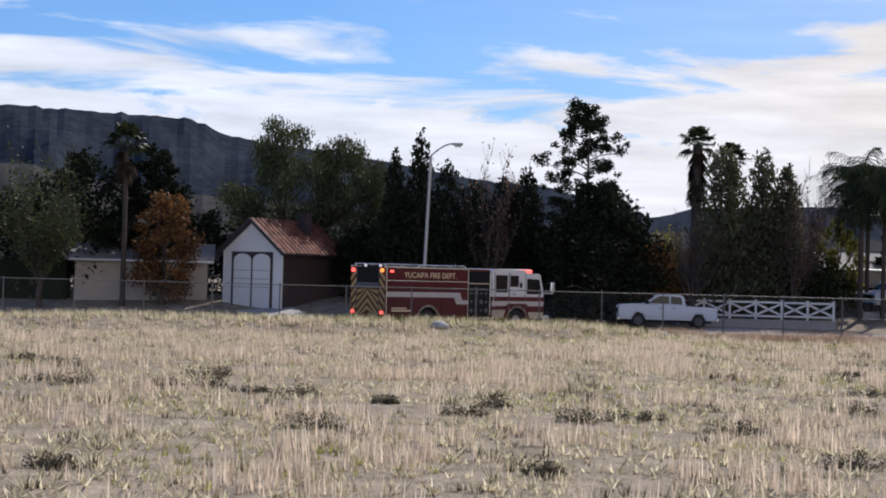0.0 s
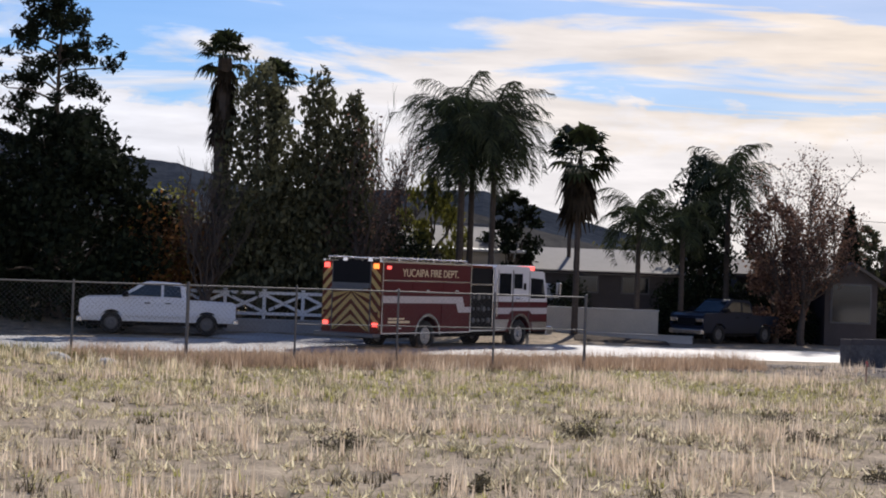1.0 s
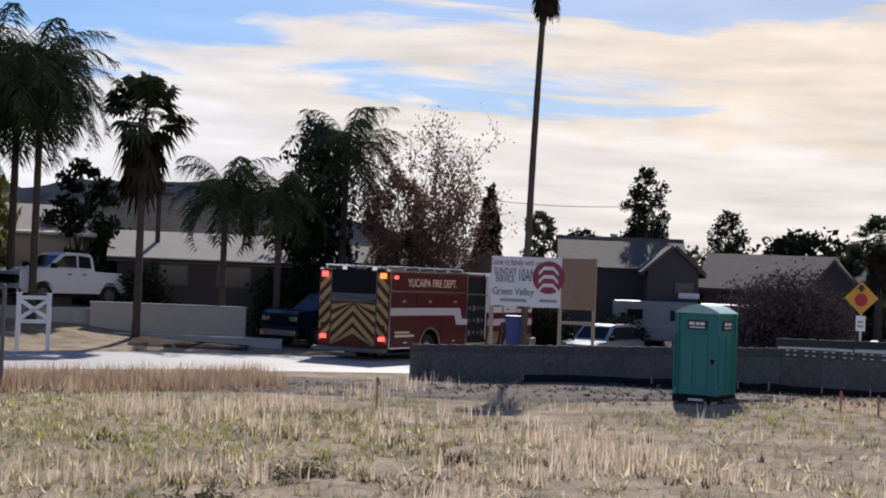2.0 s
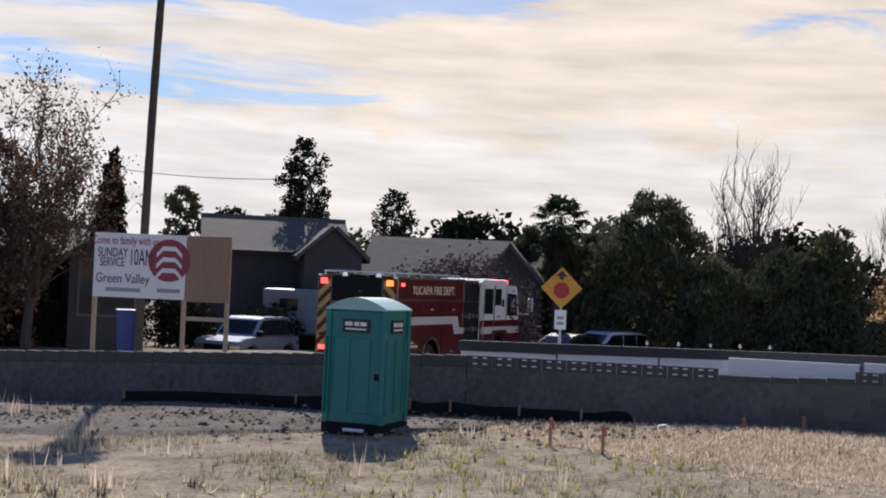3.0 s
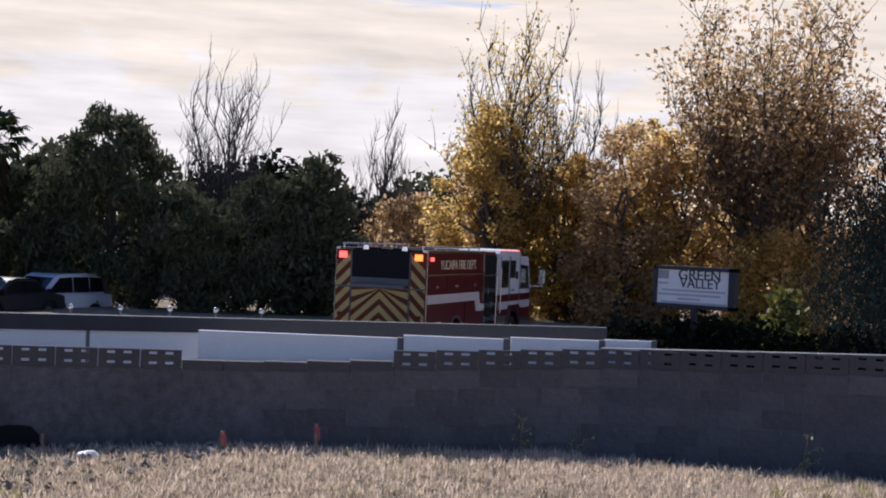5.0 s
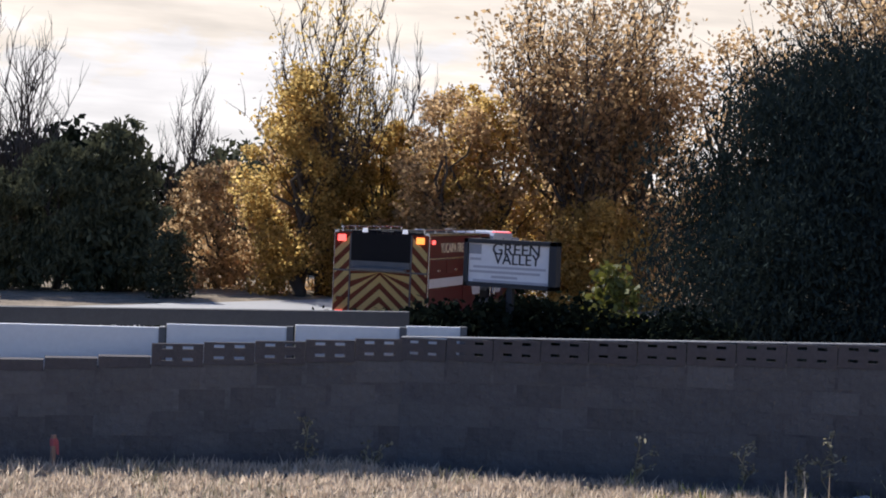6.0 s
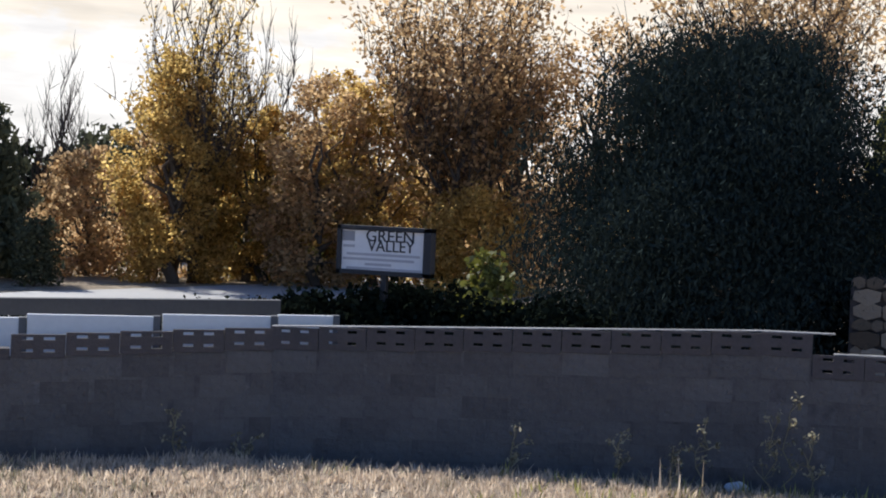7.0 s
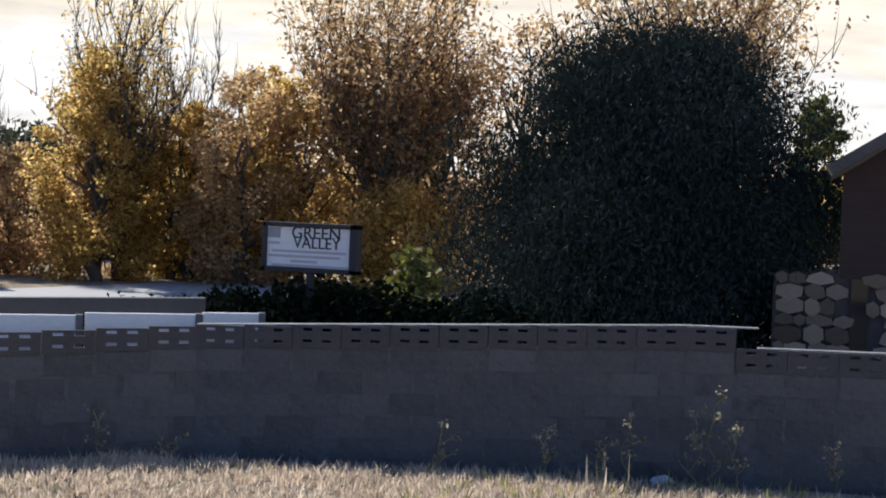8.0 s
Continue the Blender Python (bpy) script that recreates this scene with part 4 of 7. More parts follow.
# ---------------------------------------------------------------- cars
def car(name, x, y, z, turn, paint, label, category, style="pickup", L=5.6):
    """A car that faces +x before it is turned. Outlines in x and z of body and cabin set the style."""
    t = thing(name, x, y, z, turn, label, category)
    W = 0.95
    k = L / 5.6
    r = 0.40
    ax = (1.05 * k, 4.45 * k)
    bm = B()
    if style == "pickup":
        low = [(0, 1.20), (0.02, 0.56), (5.50 * k, 0.52), (5.6 * k, 0.78), (5.57 * k, 1.20), (5.38 * k, 1.30), (4.1 * k, 1.36), (1.9 * k, 1.26)]
        cab = [(1.78 * k, 1.24), (1.86 * k, 1.76), (2.02 * k, 1.90), (3.15 * k, 1.93), (3.42 * k, 1.86), (4.22 * k, 1.33)]
        glass = [[(1.98 * k, 1.36), (2.04 * k, 1.77), (2.62 * k, 1.82), (2.62 * k, 1.38)], [(2.72 * k, 1.38), (2.72 * k, 1.82), (3.30 * k, 1.80), (3.95 * k, 1.40)]]
    elif style == "suv":
        low = [(0.05, 0.95), (0, 0.50), (5.5 * k, 0.46), (5.6 * k, 0.70), (5.5 * k, 0.98), (5.2 * k, 1.06), (3.9 * k, 1.14), (0.1, 1.12)]
        cab = [(0.05, 1.10), (0.45 * k, 1.72), (0.75 * k, 1.80), (2.9 * k, 1.80), (3.2 * k, 1.74), (4.1 * k, 1.13)]
        glass = [[(0.35 * k, 1.2), (0.6 * k, 1.66), (1.3 * k, 1.70), (1.3 * k, 1.18)], [(1.38 * k, 1.18), (1.38 * k, 1.70), (2.3 * k, 1.70), (2.3 * k, 1.18)], [(2.38 * k, 1.18), (2.38 * k, 1.70), (3.1 * k, 1.67), (3.85 * k, 1.18)]]
    else:
        low = [(0.02, 0.85), (0.02, 0.40), (5.55 * k, 0.36), (5.6 * k, 0.58), (5.4 * k, 0.78), (4.1 * k, 0.92), (0.9 * k, 0.98)]
        cab = [(0.75 * k, 0.95), (1.6 * k, 1.38), (2.1 * k, 1.44), (2.9 * k, 1.43), (3.3 * k, 1.36), (4.25 * k, 0.90)]
        glass = [[(1.15 * k, 1.0), (1.7 * k, 1.32), (2.4 * k, 1.36), (2.4 * k, 0.98)], [(2.48 * k, 0.98), (2.48 * k, 1.36), (3.15 * k, 1.30), (3.95 * k, 0.95)]]
        r = 0.33
    cut = []
    for (px, pz), nxt in zip(low, low[1:] + low[:1]):
        cut.append((px, pz))
        if pz < 0.6 and nxt[1] < 0.6 and nxt[0] > px + 1:
            for c in ax:
                for i in range(13):
                    a = math.pi - math.pi * i / 12
                    hx, hz = c + math.cos(a) * (r + 0.07), r + math.sin(a) * (r + 0.07)
                    if hz > pz:
                        cut.append((hx, hz))
    for s in (-1, 1):
        slab(bm, cut, 0.08, turned_y(s * (W - 0.04)))
    zt = min(p[1] for p in low if p[1] > 0.7)
    box(bm, 0.02, L - 0.06, -W + 0.08, W - 0.08, 0.45, zt - 0.02)
    if style == "pickup":
        slab(bm, [(1.8 * k, 1.0), (5.5 * k, 1.0), (5.53 * k, 1.19), (5.36 * k, 1.285), (4.1 * k, 1.345), (1.8 * k, 1.25)], 2 * W - 0.16)
    else:
        slab(bm, [(p[0], p[1]) for p in low if p[1] > 0.6], 2 * W - 0.16)
    bmesh.ops.bevel(bm, geom=[e for e in bm.edges if abs(e.calc_face_angle(0)) > 1.2], offset=0.025, segments=2, affect="EDGES")
    part("body", bm, paint, t)
    bm = B()
    slab(bm, cab, 1.62)
    for v in bm.verts:
        if v.co.z > 1.3:
            v.co.y *= 0.88
    bmesh.ops.bevel(bm, geom=bm.edges[:], offset=0.03, segments=2, affect="EDGES")
    part("cabin", bm, paint, t)
    for s in (-1, 1):
        for g in glass:
            bm = B()
            slab(bm, g, 0.02, turned_y(0))
            for v in bm.verts:
                v.co.y += s * ((0.836 - max(0, v.co.z - 1.15) * 0.155) if style != "sedan" else (0.836 - max(0, v.co.z - 0.95) * 0.19))
            part("window", bm, M_GLASS_DARK, t)
        bm = B()
        box(bm, cab[-1][0] - 0.35 * k, cab[-1][0] - 0.12 * k, s * 0.86, s * 1.08, cab[-1][1] + 0.02, cab[-1][1] + 0.20, 0.03)
        part("mirror", bm, M_BLACK, t)
        bm = B()
        zl = low[4][1] - 0.28 if style != "sedan" else 0.56
        box(bm, L - 0.16, L - 0.0, s * 0.72 - 0.2, s * 0.72 + 0.2, zl, zl + 0.16, 0.02)
        part("headlight", bm, M_STEEL, t)
        bm = B()
        box(bm, -0.02, 0.06, s * 0.84 - 0.08, s * 0.84 + 0.08, low[0][1] - 0.36, low[0][1] - 0.06, 0.015)
        part("tail_light", bm, M_CHEV_RED, t)
        for hx in ((2.35, 3.1) if style == "pickup" else (1.5, 2.5)):
            bm = B()
            box(bm, hx * k, (hx + 0.2) * k, s * W, s * (W + 0.03), cab[0][1] - 0.12, cab[0][1] - 0.08)
            part("door_handle", bm, paint if style != "pickup" else M_BLACK, t)
    # windscreen and rear window lie just over the cabin's slopes
    for a, b, nm in ((cab[-1], cab[-2], "windscreen"), (cab[1], cab[0], "rear_window")):
        va, vb = Vector((a[0], 0, a[1])), Vector((b[0], 0, b[1]))
        d = (vb - va)
        n = Vector((d.z, 0, -d.x)).normalized()
        if n.z < 0:
            n = -n
        bm = B()
        q0, q1 = va + d * 0.12 + n * 0.006, va + d * 0.9 + n * 0.006
        f = bm.faces.new([bm.verts.new(v) for v in ((q0.x, -0.70, q0.z), (q0.x, 0.70, q0.z), (q1.x, 0.62, q1.z), (q1.x, -0.62, q1.z))])
        bmesh.ops.solidify(bm, geom=[f], thickness=0.012)
        part(nm, bm, M_GLASS_DARK, t)
    bm = B()
    zg = low[4][1] - 0.42 if style != "sedan" else 0.40
    box(bm, L - 0.08, L + 0.02, -0.5, 0.5, zg, zg + 0.30, 0.02)
    part("grille", bm, M_BLACK, t)
    bm = B()
    box(bm, L - 0.12, L + 0.07, -0.92, 0.92, 0.40, 0.60, 0.03)
    part("bumper", bm, M_STEEL if style == "pickup" else paint, t)
    bm = B()
    box(bm, -0.10, 0.10, -0.92, 0.92, 0.42, 0.60, 0.03)
    part("rear_bumper", bm, M_STEEL if style == "pickup" else paint, t)
    if style == "pickup":
        bm = B()
        box(bm, 0.10, 1.90 * k, -W + 0.12, W - 0.12, zt - 0.012, zt + 0.004)
        part("bed_floor", bm, M_BLACK, t)
    bm = B()
    box(bm, 0.3, L - 0.3, -0.7, 0.7, 0.30, 0.46)
    part("underbody", bm, M_BLACK, t)
    for c in ax:
        for s in (-1, 1):
            wheel(t, "wheel", c, s * (W - 0.13), r, r, 0.24, M_POST, s)
    return t


# ---------------------------------------------------------------- road and drives
# the road's base colour is raised to carry the glare of the low sun
M_ROAD = material("glare_pale_asphalt", (0.34, 0.335, 0.33), 0.6, vary=0.12, scale=0.6, bump=0.2, bump_scale=60)
M_DRIVE = material("pale_drive_concrete", (0.36, 0.35, 0.34), 0.85, vary=0.15, scale=0.8, bump=0.2, bump_scale=50)
M_DIRT = material("grey_gravel_dirt", (0.115, 0.101, 0.094), 0.95, vary=0.6, scale=1.2, second=(0.30, 0.262, 0.232), bump=1.0, bump_scale=12, gloss=0.05)
strip("road", [(-70, 80, 4.0), (-20, 83, 4.2), (10, 87.5, 4.2), (30, 90.5, 4.5), (60, 89, 4.5), (90, 84, 4.5)], M_ROAD, "road behind the field with pale sun glare in its colour", "road")
strip("dirt_shoulder", [(24, 82.4, 1.2), (30, 82.5, 3.2), (35, 80.5, 3.5), (37.6, 77, 2.2), (40.2, 73.9, 0.6)], M_DIRT, "churned grey dirt along the wall", "ground", 0.0)


# ---------------------------------------------------------------- block wall along the lot
def wall_run(a, b):
    d = Vector((b[0] - a[0], b[1] - a[1], 0))
    return d.length, math.degrees(math.atan2(d.y, d.x))


def block_mesh(name, sx, sy, sz, bevel=0.008):
    bm = B()
    box(bm, -sx / 2, sx / 2, -sy / 2, sy / 2, -sz / 2, sz / 2, 0)
    me = bpy.data.meshes.new(name)
    bm.to_mesh(me)
    bm.free()
    return me


def build_wall():
    root = thing("wall_block", 0, 0, 0, 0, "long grey concrete block wall with a vented top course", "wall", kind="structure")
    full = block_mesh("brick", 0.394, 0.162, 0.187)
    full.materials.append(M_BLOCK)
    rest = B()
    slots = B()
    tops = [0.50, 1.02, 1.01, 1.16, 1.33, 1.38]
    count = 0
    rng = np.random.default_rng(8)
    core = B()
    caps = B()
    for i, (a, b) in enumerate(zip(WALL, WALL[1:])):
        L, turn = wall_run(a, b)
        m = pose(a[0], a[1], 0, 0, 0, turn)
        za, zb = tops[i], tops[i + 1]
        n = int(L / 0.40)
        zbase = -0.75
        for k in range(n):
            s = (k + 0.5) / n
            top = za + (zb - za) * s
            if i == 4 and s > 0.11:
                top -= 0.17
            zz = top - 0.20
            # vented course: a frame with two cells that light comes through
            c = (k + 0.5) * L / n
            w = L / n
            vented = i > 0
            missing = (i == 1 and s > 0.85) or (i == 2 and s < 0.33)
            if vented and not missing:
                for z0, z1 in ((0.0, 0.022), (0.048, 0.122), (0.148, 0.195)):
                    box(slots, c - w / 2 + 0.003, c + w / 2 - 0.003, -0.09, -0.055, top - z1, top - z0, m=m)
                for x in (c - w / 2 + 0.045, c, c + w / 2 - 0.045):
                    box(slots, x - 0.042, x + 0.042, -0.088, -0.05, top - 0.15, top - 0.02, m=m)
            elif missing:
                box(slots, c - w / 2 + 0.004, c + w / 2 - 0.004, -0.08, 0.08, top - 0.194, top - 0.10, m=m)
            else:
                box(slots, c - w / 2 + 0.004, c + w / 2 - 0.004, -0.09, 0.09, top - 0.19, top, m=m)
            box(core, c - w / 2, c + w / 2, -0.075, 0.075, zbase, top - 0.195, m=m)
            row = 0
            z = zz - 0.095
            while z > -0.45:
                px = c + (w / 2 if row % 2 else 0)
                p = m @ Vector((px, rng.normal() * 0.002, z))
                if i in (2, 3, 4) and z > 0.10 and count < 300:
                    ob = new("brick", full)
                    ob.matrix_basis = Matrix.Translation(p) @ pose(0, 0, 0, 0, 0, turn)
                    ob.parent = root
                    count += 1
                else:
                    box(rest, px - 0.197, px + 0.197, -0.081, 0.081, z - 0.0935, z + 0.0935, m=m)
                z -= 0.192
                row += 1
    for i, (a, b) in enumerate(zip(WALL, WALL[1:])):
        if i < 3:
            continue
        L, turn = wall_run(a, b)
        m = pose(a[0], a[1], 0, 0, 0, turn)
        cut = 0.11 if i == 4 else 1.0
        for s0, s1, drop in ((0.0, cut, 0.0), (cut, 1.0, 0.17)):
            if s1 - s0 < 0.01:
                continue
            zt = lambda q: tops[i] + (tops[i + 1] - tops[i]) * q - drop
            slab(caps, [(L * s0, zt(s0) + 0.002), (L * s1, zt(s1) + 0.002), (L * s1, zt(s1) + 0.011), (L * s0, zt(s0) + 0.011)], 0.12, m)
    # pale strip added so the wall's top edge reads as sunlit
    part("coping", caps, M_CAP_SUNLIT, root, "thin pale strip added for the sunlit top edge")
    # shade on this course is put into its colour, darker than the blocks below
    part("vent_course", slots, material("shaded_top_course", (0.088, 0.078, 0.080), 0.95, vary=0.2, scale=2.5, bump=0.4, bump_scale=50), root, "vented blocks along the top with shade in their colour")
    part("core", core, M_BLOCK_JOIN, root)
    ob = part("lower_courses", rest, M_BLOCK_JOIN, root)
    tagged(ob, kind="stuff")


build_wall()


def shade_strip():
    """A black strip with added pegs that stands in for shade at the wall's foot."""
    t = thing("shade_strip", 0, 0, 0, 0, "black strip standing in for shade along the foot of the block wall", "cloth")
    line = [(37.2, 81.1), (40.1, 76.6), (40.7, 75.7), (42.0, 74.5), (42.95, 73.6)]
    verts, faces = [], []
    for k in range(49):
        q = k / 12
        j = min(int(q), 3)
        f = q - j
        x, y = (line[j][0] + (line[j + 1][0] - line[j][0]) * f, line[j][1] + (line[j + 1][1] - line[j][1]) * f)
        wob = 0.03 * noise.noise((k * 0.4, 0, 7))
        g = ground_z(x, y)
        top = g + 0.21 + 0.05 * noise.noise((k * 0.23, 3, 1)) if k < 48 else g + 0.12
        verts += [(x - 0.14, y - 0.14, g + 0.01), (x + wob, y + wob, g + 0.08), (x + wob, y - wob, top), (x + 0.02, y + 0.02, top), (x + 0.02, y + 0.02, g - 0.05)]
    for k in range(48):
        for j in range(4):
            a = k * 5 + j
            faces.append((a, a + 5, a + 6, a + 1))
    raw("cloth", verts, faces, M_BLACK, t)
    for k in range(0, 49, 8):
        bm = B()
        v = verts[k * 5 + 2]
        box(bm, v[0] - 0.015, v[0] + 0.015, v[1] - 0.03, v[1] - 0.005, v[2] - 0.4, v[2] + 0.04)
        part("peg", bm, M_STAKE, t)


shade_strip()
# white panels with a dark cap, set behind the wall
for i, (xa, xb) in enumerate(((615, 933), (937, 1101), (1107, 1254), (1258, 1338))):
    pt = thing("panel_fence", 0, 0, 0, 0, "low white panel with a dark cap behind the block wall", "fence", "white panels")
    a, b = Vector((44.58, 73.13, 0)), Vector((47.64, 69.32, 0))
    s0, s1 = (xa - 615) / 723, (xb - 615) / 723
    p, q = a.lerp(b, s0), a.lerp(b, s1)
    z0, z1 = 1.15, 1.25
    L, turn = wall_run(p, q)
    pt.matrix_basis = pose(p.x, p.y, 0, 0, 0, turn)
    zt = z0 + (z1 - z0) * (s0 + s1) / 2
    bm = B()
    box(bm, 0.01, L - 0.01, -0.03, 0.03, -0.6, zt - 0.005, 0.006)
    part("panel", bm, M_WHITE, pt)
    bm = B()
    box(bm, L - 0.03, L + 0.03, -0.04, 0.04, -0.6, zt)
    part("post", bm, M_POST, pt)
bm = B()
a, b = Vector((42.24, 77.64, 0)), Vector((47.58, 69.87, 0))
L, turn = wall_run(a, b)
for k in range(3):
    pt = thing("panel_fence", 0, 0, 0, 0, "low white panel under the dark beam behind the block wall", "fence", "white panels")
    pt.matrix_basis = pose(a.x, a.y, 0, 0, 0, turn)
    bb = B()
    box(bb, 0.05 + k * 1.85, 1.86 + k * 1.85, -0.03, 0.03, -0.7, 1.0 + k * 0.08, 0.006)
    part("panel", bb, M_WHITE, pt)
    bb = B()
    box(bb, 1.87 + k * 1.85, 1.90 + k * 1.85, -0.035, 0.035, -0.7, 1.0 + k * 0.08)
    part("post", bb, M_POST, pt)
slab(bm, [(0, 0.97), (L, 1.21), (L, 1.35), (0, 1.16)], 0.14, pose(a.x, a.y, 0, 0, 0, turn))
tagged(part("wall_cap", bm, M_CAP), "dark steel beam along the top of the wall", "beam", kind="structure")


def reflectors():
    for s in (0.37, 0.43, 0.49, 0.545, 0.60):
        p = Vector((42.6, 78.0, 0)).lerp(Vector((47.9, 70.2, 0)), s)
        zt = 1.16 + 0.19 * s + 0.035
        t = thing("reflector", p.x, p.y, 0, 0, "small bright reflector on a thin stub behind the beam", "reflector", "row of reflectors")
        bm = B()
        cyl(bm, (0, 0, -0.8), (0, 0, zt), 0.012, sides=6)
        part("stub", bm, M_POST, t)
        bm = B()
        bmesh.ops.create_uvsphere(bm, u_segments=10, v_segments=6, radius=0.032, matrix=Matrix.Translation((0, 0, zt + 0.02)))
        part("lens", bm, M_STEEL, t, "bright polished lens", smooth=True)


reflectors()


# ---------------------------------------------------------------- chain link fence
def chain_fence():
    root = thing("chain_link_fence", 0, 0, 0, 0, "chain link fence with steel posts and rails round the field", "fence")
    x0, x1 = -34.0, 24.6
    y_at = lambda x: 75.0 + 0.18 * x
    z_top = lambda x: 1.70
    n = 21
    mesh_v, mesh_f = [], []
    for k in range(n + 1):
        x = x1 - k * 2.9
        y = y_at(x)
        z = ground_z(x, y)
        bm = B()
        r = 0.045 if k % 4 == 0 else 0.03
        cyl(bm, (x, y, z - 0.1), (x, y, z_top(x) + 0.03), r, sides=8)
        bmesh.ops.create_uvsphere(bm, u_segments=6, v_segments=4, radius=r * 1.2, matrix=Matrix.Translation((x, y, z_top(x) + 0.04)))
        part("post", bm, M_POST, root)
        if k == n:
            break
        xa = x - 2.9
        for nm, dz, r in (("top_rail", 0.0, 0.021), ("middle_rail", -0.95, 0.014)):
            if nm == "middle_rail" and k > 2:
                continue
            bm = B()
            cyl(bm, (x, y, z_top(x) + dz), (xa, y_at(xa), z_top(xa) + dz), r, sides=6)
            part(nm, bm, M_POST, root)
    # woven wire, thin diagonal strands
    step = 0.13
    w = 0.0026
    for s in (-1, 1):
        x = x0
        while x < x1:
            lo, hi = -0.35, 1.68
            span = (hi - lo)
            xa, xb = x, x + s * span
            if x0 <= xb <= x1:
                b = len(mesh_v)
                mesh_v += [(xa - w, y_at(xa), lo), (xa + w, y_at(xa), lo), (xb + w, y_at(xb), hi), (xb - w, y_at(xb), hi)]
                mesh_f.append((b, b + 1, b + 2, b + 3))
            x += step
    ob = raw("wire_mesh", mesh_v, mesh_f, M_POST, root)
    tagged(ob, "thin woven wire")
    return root


chain_fence()


# ---------------------------------------------------------------- white crossbuck fence and gate
def crossbuck(a, b, za, zb, hgt, bays, name, label, category="fence"):
    L, turn = wall_run(a, b)
    root = thing(name, a[0], a[1], za, turn, label, category)
    slope = (zb - za) / L
    zz = lambda x: slope * x
    for k in range(bays + 1):
        x = L * k / bays
        bm = B()
        box(bm, x - 0.065, x + 0.065, -0.065, 0.065, zz(x) - 1.2, zz(x) + hgt + 0.05, 0.008)
        box(bm, x - 0.085, x + 0.085, -0.085, 0.085, zz(x) + hgt + 0.05, zz(x) + hgt + 0.09, 0.01)
        part("post", bm, M_WHITE, root)
    for k in range(bays):
        xa, xb = L * k / bays, L * (k + 1) / bays
        for z0, z1 in ((0.06, 0.06), (hgt - 0.06, hgt - 0.06), (0.12, hgt - 0.12), (hgt - 0.12, 0.12)):
            bm = B()
            p, q = Vector((xa, 0, zz(xa) + z0)), Vector((xb, 0, zz(xb) + z1))
            d = q - p
            m = Matrix.Translation((p + q) / 2) @ Matrix.Rotation(-math.atan2(d.z, d.x), 4, "Y")
            box(bm, -d.length / 2, d.length / 2, -0.022, 0.022, -0.06, 0.06, 0, m)
            part("board", bm, M_WHITE, root)
    return root


crossbuck((14.05, 97.40), (23.35, 97.15), 0.30, 0.30, 0.95, 6, "white_fence", "white crossbuck board fence along the far side of the road")
crossbuck((26.34, 94.49), (27.22, 94.23), 0.37, 0.39, 0.85, 1, "fence_panel", "single white crossbuck panel beside the drive")


# ---------------------------------------------------------------- houses
def gable_house(name, x, y, z, turn, length, depth, wall_h, ridge, label, wall_mat, roof_mat, eave=0.4, ridge_along="x", windows=(), chimney=None):
    """Its long side lies along x; the origin is the middle of its front. depth runs to +y."""
    t = thing(name, x, y, z, turn, label, "house")
    h, L = wall_h, length / 2
    bm = B()
    if ridge_along == "x":
        slab(bm, [(0, -2), (depth, -2), (depth, h), (depth / 2, ridge), (0, h)], length, Matrix.Rotation(radians(90), 4, "Z"))
    else:
        slab(bm, [(-L, -2), (L, -2), (L, h), (0, ridge), (-L, h)], depth, Matrix.Translation((0, depth / 2, 0)))
    part("wall", bm, wall_mat, t)
    halves = []
    if ridge_along == "x":
        sl = (ridge - h) / (depth / 2)
        for s in (0, 1):
            y0, y1 = (-eave, depth / 2) if s == 0 else (depth + eave, depth / 2)
            z0 = h - sl * eave
            halves.append([(-L - eave, y0, z0), (L + eave, y0, z0), (L + eave, y1, ridge), (-L - eave, y1, ridge)])
    else:
        sl = (ridge - h) / L
        for s in (-1, 1):
            z0 = h - sl * eave
            halves.append([(s * (L + eave), -eave, z0), (s * (L + eave), depth + eave, z0), (0, depth + eave, ridge), (0, -eave, ridge)])
    for hv in halves:
        bm = B()
        bm.faces.new([bm.verts.new((p[0], p[1], p[2] + 0.03)) for p in hv])
        bmesh.ops.recalc_face_normals(bm, faces=bm.faces)
        bmesh.ops.solidify(bm, geom=bm.faces[:], thickness=0.14)
        roof = part("roof", bm, roof_mat, t)
        bm = B()
        p, q = Vector(hv[0]), Vector(hv[1])
        cyl(bm, p + Vector((0, 0, 0.0)), q, 0.07, sides=6)
        part("gutter", bm, M_DARK_TRIM if wall_mat is not M_CREAM else M_WHITE, roof)
    for kind, wx, wz, ww, wh in windows:
        bm = B()
        box(bm, wx - ww / 2 - 0.07, wx + ww / 2 + 0.07, -0.05, 0.03, wz - wh / 2 - 0.07, wz + wh / 2 + 0.07)
        w = part(kind, bm, M_POST if wall_mat is M_GREY_STUCCO else M_DARK_TRIM, t)
        bm = B()
        box(bm, wx - ww / 2, wx + ww / 2, -0.065, -0.04, wz - wh / 2, wz + wh / 2)
        part("pane", bm, M_GLASS_DARK, w)
    return t


